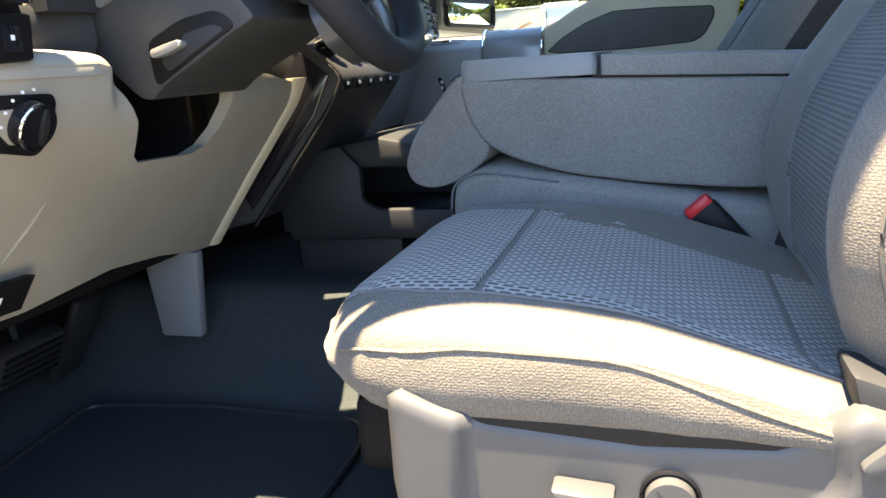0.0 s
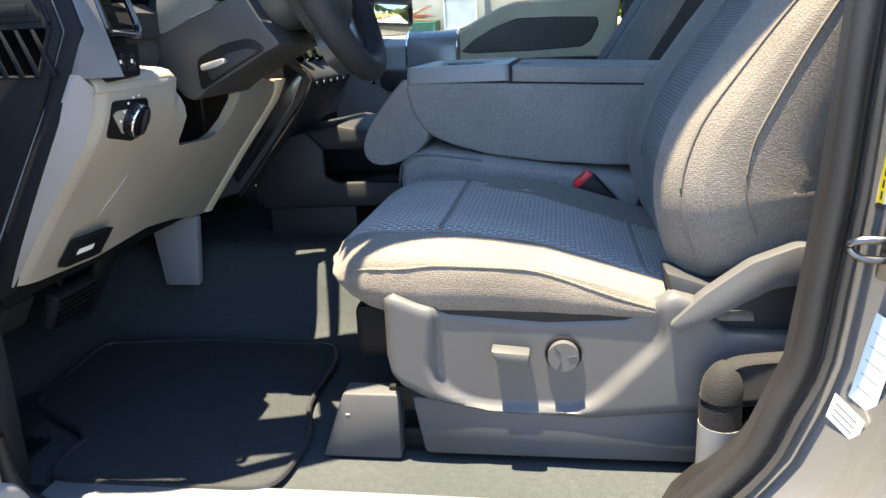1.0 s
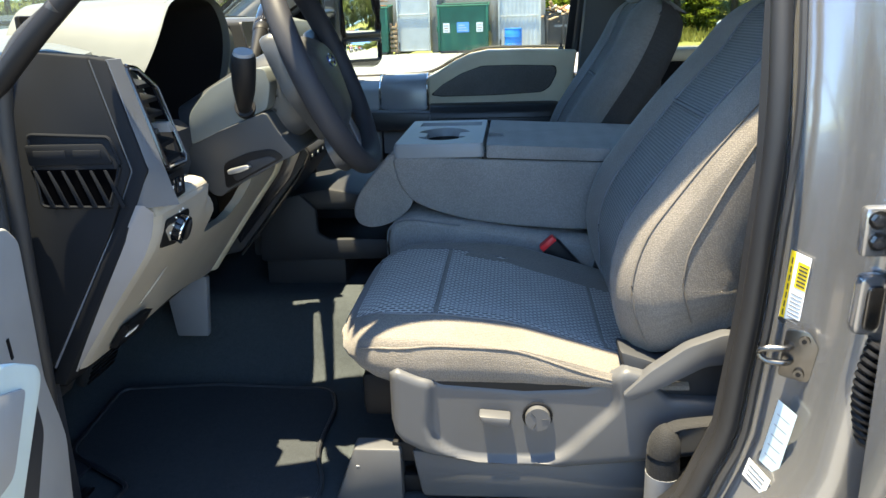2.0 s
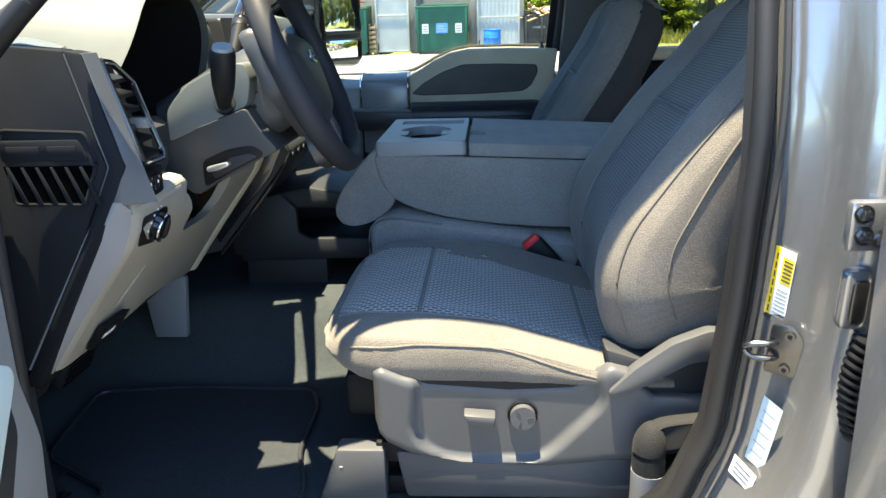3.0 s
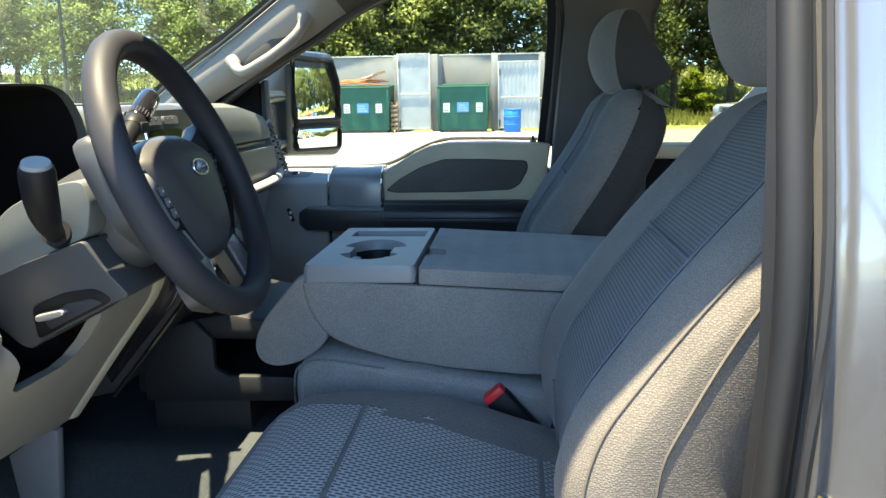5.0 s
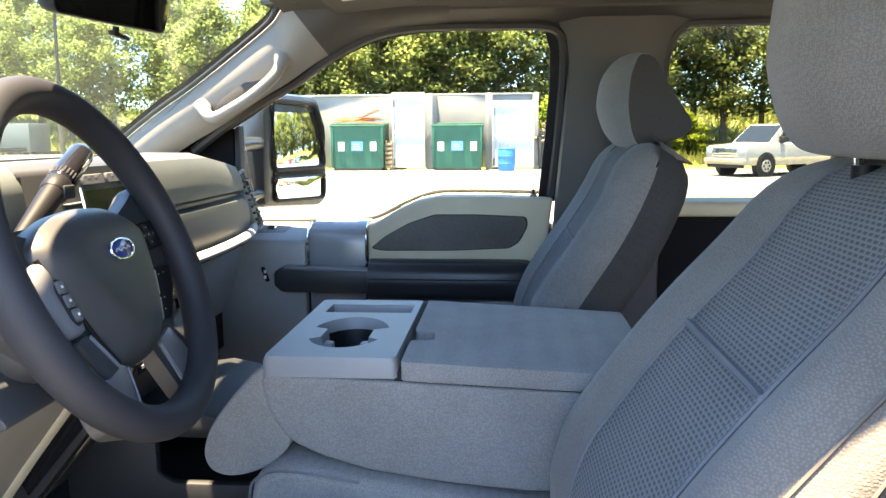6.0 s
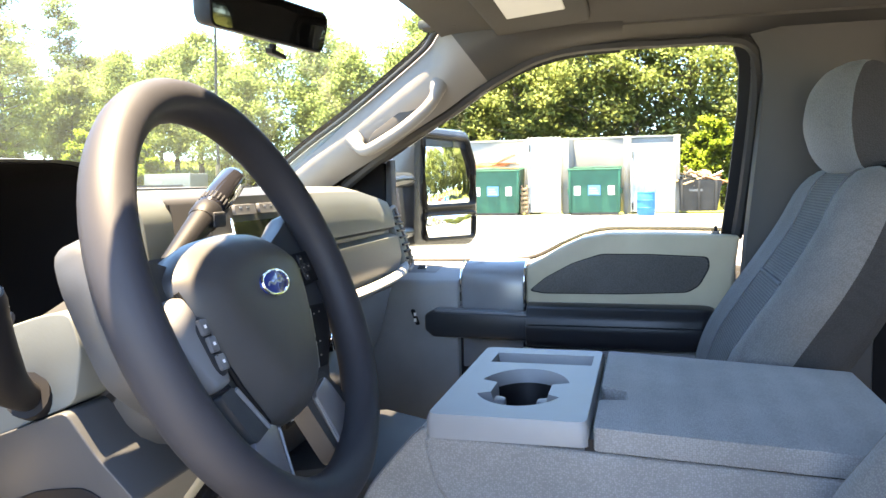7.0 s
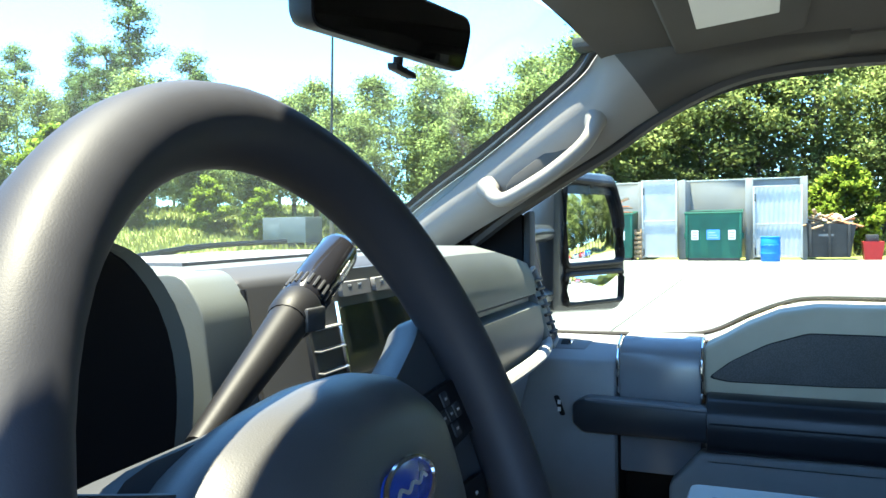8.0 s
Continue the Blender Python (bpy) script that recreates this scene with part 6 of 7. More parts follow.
# gear selector on the right
G0, G1 = Vector((-0.150, -0.375, 1.512)), Vector((-0.176, -0.170, 1.616))
gs = part("gear_lever", tube([G0, G0.lerp(G1, 0.3), G0.lerp(G1, 0.55)], [0.0085, 0.0120, 0.0150], 16), SOOT, col, "charcoal gear lever with ribbed grip")
part("lever_collar", tube([G0.lerp(G1, 0.54), G0.lerp(G1, 0.56), G0.lerp(G1, 0.63), G0.lerp(G1, 0.645)], [0.0155, 0.0172, 0.0175, 0.016], 20), SOOT, gs)
for k in range(22):
    a = 2 * math.pi * k / 22
    d = (G1 - G0).normalized()
    s1 = d.orthogonal().normalized()
    s2 = d.cross(s1)
    off = (s1 * math.cos(a) + s2 * math.sin(a)) * 0.0166
    part("rib", rod(G0.lerp(G1, 0.668) + off, G0.lerp(G1, 0.722) + off, 0.0011, n=5), DARK, gs)
part("lever_grip", tube([G0.lerp(G1, 0.645), G0.lerp(G1, 0.66), G0.lerp(G1, 0.74), G0.lerp(G1, 0.76), G0.lerp(G1, 0.97), G0.lerp(G1, 1.0), G0.lerp(G1, 1.012)], [0.0145, 0.0162, 0.0164, 0.0172, 0.0168, 0.0150, 0.009], 24), PIANO, gs, smooth=60)
cx = G0.lerp(G1, 0.60)
part("tow_button", box(cx.x + 0.011, cx.x + 0.0185, cx.y - 0.012, cx.y + 0.012, cx.z - 0.013, cx.z + 0.004, 0.002), DARK, gs)
dirg = (G1 - G0).normalized()
gn = Vector((1, 0, 0)) - dirg * dirg.x
gn.normalize()
gm = Matrix((dirg, gn.cross(dirg), gn)).transposed().to_4x4()
gm.translation = G0.lerp(G1, 0.86) + gn * 0.0168
part("lever_lettering", text_mesh("power", 0.0085, gm, 0.0004), PALEINK, gs, "pale printed lettering")

# ---- pedals, mat, mirror, visor ----
ped = thing("brake_pedal", (-0.46, -0.50, 0.92), "black rubber brake pedal on a steel arm", "pedal")
pb = box(-0.012, 0.012, -0.055, 0.055, -0.032, 0.032, 0.008)
pb.transform(pose(-0.455, -0.50, 1.005, 0, 25, 0))
pedpad = part("pad", pb, RUBBER, ped)
for k in range(5):
    rbm = box(0.011, 0.015, -0.048, 0.048, -0.024 + 0.011 * k, -0.019 + 0.011 * k, 0.001)
    rbm.transform(pose(-0.455, -0.50, 1.005, 0, 25, 0))
    part("rib", rbm, SOOT, pedpad)
part("arm", tube([(-0.47, -0.49, 1.01), (-0.50, -0.48, 1.10), (-0.52, -0.48, 1.25)], 0.010, 8), SOOT, ped)
acc = thing("accelerator_pedal", (-0.50, -0.36, 0.90), "black accelerator pedal hinged at the floor", "pedal")
pb = box(-0.008, 0.008, -0.028, 0.028, -0.07, 0.07, 0.006)
pb.transform(pose(-0.50, -0.36, 0.985, 0, 30, 0))
part("pad", pb, RUBBER, acc)
pkb = thing("parking_brake_pedal", (-0.43, -0.70, 0.95), "black parking brake pedal under the dash", "pedal")
pb = box(-0.008, 0.008, -0.035, 0.035, -0.025, 0.025, 0.006)
pb.transform(pose(-0.40, -0.70, 1.055, 0, 30, 0))
part("pad", pb, RUBBER, pkb)
part("arm", tube([(-0.41, -0.70, 1.06), (-0.45, -0.70, 1.13), (-0.48, -0.70, 1.2)], 0.008, 8), SOOT, pkb)

MATP = [(-0.50, -0.36), (-0.475, -0.60), (-0.318, -0.695), (-0.325, -0.735), (-0.315, -0.792), (-0.285, -0.803), (-0.03, -0.803), (-0.006, -0.785), (0.0, -0.68), (-0.035, -0.58), (-0.035, -0.42), (-0.06, -0.35), (-0.3, -0.335)]
mloop = rounded(MATP, 0.03, 4)
fm = thing("floor_mat", (-0.2, -0.57, 0.865), "dark grey carpet floor mat with bound edge and heel pad", "floor mat")
part("mat_body", prism(mloop, "z", 0.8645, 0.8715), MATMAT, fm)
part("bound_edge", tube([(x, y, 0.8715) for x, y in mloop], 0.0042, 6, closed=True), PULLGREY, fm)
hp = part("heel_pad", prism(rounded([(-0.42, -0.56), (-0.42, -0.70), (-0.36, -0.76), (-0.35, -0.82), (-0.52, -0.82), (-0.52, -0.56)], 0.015, 3), "z", 0.8645, 0.8685), DARK, fm)
for k in range(7):
    part("rib", box(-0.46 + 0.013 * k, -0.453 + 0.013 * k, -0.80, -0.70, 0.868, 0.8725, 0.001), SOOT, hp)

rv = thing("rear_view_mirror", (-0.18, -0.048, 1.83), "black rear-view mirror with adjuster tab", "mirror")
RV = Matrix.Translation((-0.178, -0.048, 1.828)) @ Matrix.Rotation(radians(-10), 4, "Z") @ Matrix.Rotation(radians(1), 4, "X") @ Matrix.Rotation(radians(8), 4, "Y")
rp = rounded([(-0.125, -0.026), (0.120, -0.030), (0.130, 0.016), (0.122, 0.030), (-0.120, 0.034), (-0.130, 0.018)], 0.012, 4)
bm = loft([[(x, y * f, z * g) for y, z in rp] for x, f, g in ((-0.035, 0.88, 0.6), (-0.022, 0.97, 0.9), (-0.004, 1.0, 1.0), (0.004, 0.985, 0.96))])
bm.transform(RV)
rvs = part("housing", bm, SOOT, rv, smooth=50)
bm = prism([(y * 0.965, z * 0.88) for y, z in rp], "x", 0.003, 0.0055)
bm.transform(RV)
part("mirror_glass", bm, plain("dark_mirror_glass", (0.10, 0.10, 0.10), 0.03, 1.0, var=0.0, bump=0.0, rvar=0.0), rvs)
bm = merge(rod((-0.004, 0.01, -0.030), (-0.004, 0.01, -0.040), 0.005, n=12), prism(rounded([(0.0, -0.036), (0.034, -0.042), (0.036, -0.048), (0.002, -0.043)], 0.002, 2), "x", -0.01, 0.002, 0.001))
bm.transform(RV)
part("adjuster", bm, SOOT, rv)
part("stem", tube([(-0.205, -0.045, 1.845), (-0.225, -0.04, 1.885), (-0.215, -0.03, 1.91)], [0.011, 0.012, 0.02], 12), SOOT, rv)

vs_ = thing("sun_visor", (0.11, 0.42, 1.93), "pale grey fabric sun visor with vanity mirror cover", "sun visor")


def visor_bm(x0, x1, y0, y1, z, th, r):
    bm = box(x0, x1, y0, y1, -th / 2, th / 2, r, 3)
    for v in bm.verts:
        v.co.z += z - 0.05 * max(0.0, (v.co.y - 0.30)) - 0.10 * (0.20 - v.co.x)
    return bm


part("visor_pad", visor_bm(0.012, 0.205, 0.20, 0.605, 1.946, 0.018, 0.007), HEADLINER, vs_)
part("vanity_cover", visor_bm(0.055, 0.165, 0.30, 0.455, 1.935, 0.006, 0.002), PAPER, vs_, "white vanity mirror cover")
part("pivot_bracket", box(-0.147, -0.06, 0.542, 0.592, 1.922, 1.94, 0.005), HEADLINER, vs_)

# ---- pillar fittings ----
lt = thing("door_striker", (0.66, -0.862, 1.19), "zinc-plated door striker loop bolted to the pillar", "striker")
lpl = prism(rounded([(-0.028, -0.040), (0.020, -0.044), (0.030, 0.02), (0.012, 0.045), (-0.020, 0.044)], 0.008, 3), "y", 0.0, -0.006, 0.0015)
LT = pose(0.645, -0.866, 1.192, 0, 0, -28)
lpl.transform(LT @ Matrix.Scale(0.74, 4))
stp = part("plate", lpl, STEEL, lt)
lo = tube(spline([(-0.012, -0.004, 0.014), (-0.020, -0.020, 0.016), (-0.050, -0.030, 0.014), (-0.062, -0.030, 0.004), (-0.048, -0.030, -0.010), (-0.018, -0.020, -0.012), (-0.010, -0.004, -0.012)], 26), 0.0055, 10)
lo.transform(LT @ Matrix.Scale(0.66, 4))
part("loop", lo, STEEL, lt)
for x, z in ((0.008, 0.028), (0.004, -0.030)):
    bo = rod((x, -0.005, z), (x, -0.011, z), 0.009, 0.008, 14, 0.002)
    bo.transform(LT @ Matrix.Scale(0.74, 4))
    part("bolt", bo, STEEL, stp)
    bo = rod((x, -0.0105, z), (x, -0.0118, z), 0.004, n=8)
    bo.transform(LT @ Matrix.Scale(0.74, 4))
    part("bolt_socket", bo, SOOT, stp)


def sticker(name, x0, x1, z0, z1, lean_, y, material, label):
    """A label on the pillar, slanting with its edge."""
    t = thing(name, ((x0 + x1) / 2, y, z0), label, "label")
    pts = [(x0 - lean_, z0), (x1 - lean_, z0), (x1, z1), (x0, z1)]
    part("paper", prism(pts, "y", y, y - 0.001), material, t)
    return t, lambda u, v: (x0 + (x1 - x0) * u - lean_ * (1 - v), z0 + (z1 - z0) * v)


def bar(t, f, u0, u1, v0, v1, y, material):
    part("printed_bar", prism([f(u0, v0), f(u1, v0), f(u1, v1), f(u0, v1)], "y", y, y - 0.0006), material, t)


t1, f1 = sticker("warning_label", 0.634, 0.6515, 1.210, 1.312, 0.006, -0.8545, PAPER, "white pillar label with yellow warning band")
bar(t1, f1, 0.0, 0.24, 0.10, 1.0, -0.8555, YELLOW)
bar(t1, f1, 0.42, 0.96, 0.58, 0.90, -0.8555, YELLOW)
for k in range(6):
    bar(t1, f1, 0.48, 0.90, 0.61 + 0.047 * k, 0.63 + 0.047 * k, -0.8561, INK)
for k in range(9):
    bar(t1, f1, 0.36, 0.92, 0.10 + 0.048 * k, 0.112 + 0.048 * k, -0.8555, GREY)
for k in range(7):
    bar(t1, f1, 0.09, 0.15, 0.18 + 0.11 * k, 0.26 + 0.11 * k, -0.8561, INK)
part("seal_dot", rod((0.6315, -0.8550, 1.222), (0.6315, -0.8562, 1.222), 0.0035, n=14), INK, t1)
t2, f2 = sticker("tyre_label", 0.628, 0.645, 1.036, 1.136, 0.012, -0.8565, PALEBLUE, "pale blue glossy pillar label")
for k in range(5):
    bar(t2, f2, 0.14, 0.80, 0.16 + 0.16 * k, 0.175 + 0.16 * k, -0.8571, CONSOLE)
t3, f3 = sticker("small_label", 0.604, 0.625, 1.004, 1.036, 0.005, -0.8565, PAPER, "small white pillar label")
for k in range(3):
    bar(t3, f3, 0.1, 0.8, 0.2 + 0.24 * k, 0.27 + 0.24 * k, -0.8575, GREY)

for t_, pivot, shift, tilt in ((t1, 0.643, 0.0055, 0.35), (t2, 0.623, -0.004, 0.7), (t3, 0.613, -0.006, 0.9)):
    for ob in t_.children:
        for v in ob.data.vertices:
            v.co.y += shift - (v.co.x - pivot)
            v.co.z -= tilt * (v.co.x - pivot)

hg = thing("rear_hinge_assembly", (0.69, -0.935, 1.32), "grey painted rear door hinge with chromed bolts", "hinge")
part("leaf", box(0.664, 0.74, -0.948, -0.930, 1.338, 1.392, 0.006), PAINT, hg)
for x, z in ((0.677, 1.379), (0.679, 1.356), (0.696, 1.353)):
    part("bolt", tube([(x, -0.946, z), (x, -0.953, z), (x, -0.9535, z)], [0.0075, 0.0070, 0.004], 6), CHROME, hg)
    part("washer", rod((x, -0.947, z), (x, -0.9495, z), 0.0098, n=18), STEEL, hg)
part("knuckle", rod((0.735, -0.957, 1.30), (0.735, -0.957, 1.41), 0.013, n=14, bev=0.003), PAINT, hg)
ck = thing("check_strap", (0.685, -0.93, 1.22), "dark rounded door check housing in the pillar", "check strap")
part("housing", prism(rounded([(0.666, 1.250), (0.694, 1.250), (0.697, 1.318), (0.669, 1.318)], 0.011, 4), "y", -0.926, -0.946, 0.006), PAINT, ck)
part("mouth", prism(rounded([(0.674, 1.258), (0.692, 1.258), (0.694, 1.308), (0.676, 1.308)], 0.008, 4), "y", -0.944, -0.9500, 0.003), STEEL, ck)
bt_ = thing("wiring_boot", (0.70, -0.94, 1.07), "black ribbed rubber wiring boot to rear door", "wiring boot")
for k in range(13):
    z = 1.238 - 0.0095 * k
    x = 0.697 - 0.009 * math.sin(math.pi * k / 12)
    part("rib", tube([(x - 0.002, -0.945, z - 0.0042), (x - 0.001, -0.945, z - 0.0012), (x + 0.001, -0.945, z + 0.0012), (x + 0.002, -0.945, z + 0.0036)], [0.009, 0.0140, 0.0140, 0.009], 14), SOOT, bt_)

# ---- open doors on the driver's side ----
dd = thing("driver_door", (-0.33, -0.93, 0.80), "open front door with pale trim and grey painted edge", "car door")
DD = Matrix.Translation((-0.315, -0.925, 0)) @ Matrix.Rotation(radians(-74), 4, "Z")


def door_part(name, bm, material, parent=dd, label=""):
    bm.transform(DD)
    return part(name, bm, material, parent, label)


door_part("door_skin", box(0.0, 1.02, -0.09, -0.06, 0.70, 1.45, 0.012), PAINT)
door_part("door_edge", prism([(0.0, 0.80), (0.0, 1.40), (0.06, 1.46), (1.0, 1.48), (1.02, 0.80)], "y", -0.062, 0.02, 0.012), PAINT)
door_part("inner_trim", prism(rounded([(0.03, 0.84), (0.018, 1.01), (-0.002, 1.09), (0.006, 1.12), (0.033, 1.19), (0.028, 1.36), (0.06, 1.385), (0.95, 1.46), (0.96, 0.84)], 0.012, 3), "y", 0.018, 0.055, 0.010, 3), STONE, label="lilac grey door trim")
door_part("trim_slot", prism([(0.112, 1.252), (0.118, 1.252), (0.121, 1.276), (0.115, 1.276)], "y", 0.05, 0.0562), SOOT)
door_part("map_pocket", prism(rounded([(0.062, 0.86), (0.068, 0.95), (0.10, 1.00), (0.16, 1.02), (0.40, 1.02), (0.80, 1.0), (0.82, 0.86)], 0.03, 4), "y", 0.05, 0.11, 0.02, 3), STONE, label="pale grey map pocket")
# armrest coloured as its sunlit face looks
door_part("armrest", prism(rounded([(0.344, 1.221), (0.254, 1.288), (0.258, 1.302), (0.31, 1.328), (0.36, 1.342), (0.85, 1.36), (0.85, 1.10), (0.42, 1.16)], 0.010, 3), "y", 0.09, 0.13, 0.008, 3), LIT_MINT, label="light grey armrest with its sunlit mint cast put into the colour")
door_part("armrest_base", prism(rounded([(0.176, 1.252), (0.166, 1.190), (0.226, 1.130), (0.28, 1.10), (0.50, 1.10), (0.50, 1.28), (0.25, 1.285)], 0.012, 3), "y", 0.05, 0.092, 0.006), DARK, label="charcoal armrest base")
door_part("switch_plate", prism(rounded([(0.30, 1.300), (0.36, 1.322), (0.60, 1.335), (0.60, 1.27), (0.36, 1.25)], 0.010, 3), "y", 0.128, 0.133, 0.002), STONE)
door_part("window_frame", tube([(0.02, -0.03, 1.45), (0.20, 0.03, 1.62), (0.40, 0.10, 1.82), (0.55, 0.13, 1.90), (0.96, 0.13, 1.90), (0.99, -0.02, 1.46)], 0.016, 8), SOOT)
rdo = thing("rear_driver_door", (0.74, -0.96, 0.80), "open rear door in grey metallic paint", "car door")
RD = Matrix.Translation((0.752, -0.998, 0)) @ Matrix.Rotation(radians(-62), 4, "Z")


def rear_part(name, bm, material, label=""):
    bm.transform(RD)
    return part(name, bm, material, rdo, label)


rear_part("door_skin", loft([[(x, y, z) for x, y in ((-0.03, -0.05), (-0.028, -0.085), (0.01, -0.098), (0.85, -0.098), (0.86, 0.0), (-0.01, 0.0))] for z in (0.72, 0.9, 1.15, 1.40, 1.45)]), PAINT)
rear_part("edge_trim", prism([(-0.020, 0.74), (-0.026, 1.10), (-0.016, 1.38), (0.05, 1.43), (0.05, 0.74)], "y", -0.006, 0.006, 0.003), KNEE, "warm grey door edge trim")
rear_part("inner_trim", box(0.03, 0.84, -0.002, 0.05, 0.82, 1.45, 0.02), STONE)
rear_part("window_frame", tube([(0.0, -0.05, 1.44), (0.03, 0.02, 1.65), (0.06, 0.08, 1.86), (0.80, 0.10, 1.88), (0.86, -0.03, 1.45)], 0.016, 8), SOOT)


# ---- bonnet, cowl and wipers ----
bon = thing("bonnet", (-1.6, 0, 1.2), "grey metallic bonnet ahead of the windscreen", "bonnet")
part("bonnet_panel", loft([[(x, y, z - 0.06 * (y / 0.85) ** 4 + 0.02 * math.exp(-((abs(y) - 0.45) / 0.15) ** 2)) for y in span(-0.85, 0.85, 19)] + [(x, y, z - 0.12) for y in span(0.85, -0.85, 5)]
                           for x, z in ((-0.98, 1.43), (-1.3, 1.425), (-1.7, 1.40), (-2.1, 1.34))]), PAINT, bon, smooth=60)
part("cowl", box(-1.0, -0.83, -0.78, 0.78, 1.38, 1.43, 0.01), SOOT, bon)
for y0, y1 in ((-0.62, 0.10), (0.16, 0.72)):
    wp = thing("wiper", (-0.9, (y0 + y1) / 2, 1.45), "black windscreen wiper resting on the glass", "wiper")
    part("blade", tube(spline([(-0.86, y0, 1.575), (-0.845, (y0 + y1) / 2, 1.602), (-0.835, y1, 1.606)], 12), 0.006, 6), SOOT, wp)
    part("arm", tube(spline([(-0.95, y0 + 0.02, 1.44), (-0.89, (3 * y0 + y1) / 4, 1.56), (-0.86, (y0 + y1) / 2, 1.604)], 12), [0.012] * 4 + [0.010] * 4 + [0.008] * 4, 6, flat=0.6), SOOT, wp)

# ---- outdoors: materials ----
def ground_mat(name, lo, hi, big, fine, bump):
    m, t, b = nodes_of(name)
    co = t.nodes.new("ShaderNodeTexCoord").outputs["Object"]
    n1, n2, n3 = noise_node(t, co, big, 5.0), noise_node(t, co, fine, 4.0), noise_node(t, co, big * 7, 4.0)
    base = mix_col(t, ramp(t, n1, 0.3, 0.7), lo, hi)
    base = mix_col(t, math_node(t, "MULTIPLY", ramp(t, n2, 0.35, 0.7), 0.35), base, tuple(x * 0.7 for x in lo))
    base = mix_col(t, math_node(t, "MULTIPLY", ramp(t, n3, 0.5, 0.75), 0.4), base, tuple(min(1, x * 1.25) for x in hi))
    t.links.new(base, b.inputs["Base Color"])
    b.inputs["Roughness"].default_value = 0.92
    b.inputs["Specular IOR Level"].default_value = 0.2
    bump_to(t, b, n2, 0.5, bump)
    return m


def leaf_mat(name, col, light):
    m, t, b = nodes_of(name)
    info = t.nodes.new("ShaderNodeObjectInfo").outputs["Random"]
    isl = t.nodes.new("ShaderNodeNewGeometry").outputs["Random Per Island"]
    lo, hi = shades(col, 0.16)
    base = mix_col(t, isl, lo, hi)
    base = mix_col(t, math_node(t, "MULTIPLY", info, 0.55), base, light)
    t.links.new(base, b.inputs["Base Color"])
    b.inputs["Roughness"].default_value = 0.8
    b.inputs["Specular IOR Level"].default_value = 0.08
    tl = t.nodes.new("ShaderNodeBsdfTranslucent")
    t.links.new(mix_col(t, 0.5, base, light), tl.inputs["Color"])
    mx = t.nodes.new("ShaderNodeMixShader")
    mx.inputs[0].default_value = 0.72
    t.links.new(b.outputs[0], mx.inputs[1])
    t.links.new(tl.outputs[0], mx.inputs[2])
    t.links.new(mx.outputs[0], t.nodes["Material Output"].inputs["Surface"])
    return m


CONCRETE = ground_mat("worn_concrete", (0.190, 0.185, 0.174), (0.238, 0.231, 0.220), 0.25, 40.0, 0.004)
GRASSGROUND = ground_mat("rough_grass_ground", (0.17, 0.195, 0.05), (0.26, 0.245, 0.085), 0.35, 6.0, 0.03)
LEAF = leaf_mat("broad_leaves", (0.235, 0.290, 0.100), (0.33, 0.375, 0.135))
LEAFBRIGHT = leaf_mat("young_leaves", (0.22, 0.31, 0.04), (0.34, 0.40, 0.06))
PINE = leaf_mat("pine_needles", (0.14, 0.195, 0.075), (0.20, 0.255, 0.10))
BLADE = leaf_mat("grass_blades", (0.20, 0.225, 0.06), (0.30, 0.28, 0.10))
BARK = plain("bark", (0.11, 0.085, 0.065), 0.9, var=0.35, big=3, fine=30, bump=0.8, depth=0.02)
BLOCKWALL = plain("weathered_block_wall", (0.25, 0.242, 0.23), 0.9, var=0.15, big=0.8, fine=25, bump=0.4, depth=0.006)
GATEWHITE = plain("white_sheet_metal", (0.36, 0.37, 0.365), 0.5, 0.0, var=0.12, big=1.5, bump=0.0)
GATEFRAME = plain("galvanised_tube", (0.45, 0.44, 0.41), 0.5, 0.4, var=0.2, big=3)
BINGREEN = plain("dark_green_paint", (0.012, 0.085, 0.055), 0.45, var=0.2, big=2, bump=0.1)
BINBLACK = plain("dusty_black_paint", (0.03, 0.028, 0.027), 0.55, var=0.3, big=2)
BARRELBLUE = plain("blue_barrel_plastic", (0.02, 0.17, 0.50), 0.4, var=0.12, big=3)
TIMBER = plain("old_timber", (0.30, 0.20, 0.12), 0.85, var=0.35, big=4, fine=60, bump=0.5, depth=0.004)
RUST = plain("rusty_scrap", (0.28, 0.12, 0.06), 0.85, var=0.4, big=5)
TARP = plain("white_tarp", (0.7, 0.68, 0.63), 0.7, var=0.1)
ORANGE = plain("orange_board", (0.60, 0.18, 0.05), 0.7, var=0.2)
LABELBLUE = plain("blue_label", (0.08, 0.25, 0.62), 0.5)
REDPAINT = plain("red_paint", (0.42, 0.02, 0.02), 0.45, var=0.15)
TYRE = plain("tyre_rubber", (0.02, 0.02, 0.02), 0.8)
TINT = plain("car_window", (0.02, 0.025, 0.03), 0.05, bump=0.0, spec=0.5)

rg_ = random.Random(7)


def ground_h(x, y):
    """The field rises in a low bank beyond the lot."""
    r = math.hypot(x, y)
    return -0.03 + 0.25 * noise.noise((x * 0.02, y * 0.02, 0)) * step(36, 70, r) + 3.9 * step(41, 82, r)


solo("ground", sheet(lambda x, y: (x, y, ground_h(x, y)), span(-400, 400, 131), span(-400, 400, 131), (0, 0, -0.5)), GRASSGROUND, "rough grassy ground rising to tree line", "ground", kind="structure")
pave = tagged(new("pavement"), "sunlit pale concrete parking lot with joints", "pavement", kind="structure")
slabs = {}
for i in range(-5, 14):
    for j in range(-6, 7):
        key = "slab"
        if key not in slabs:
            slabs[key] = mesh_of("slab", box(-2.985, 2.985, -2.735, 2.735, -0.16, 0.0, 0.012, 1), CONCRETE)
        s = new("slab", slabs[key])
        s.parent = pave
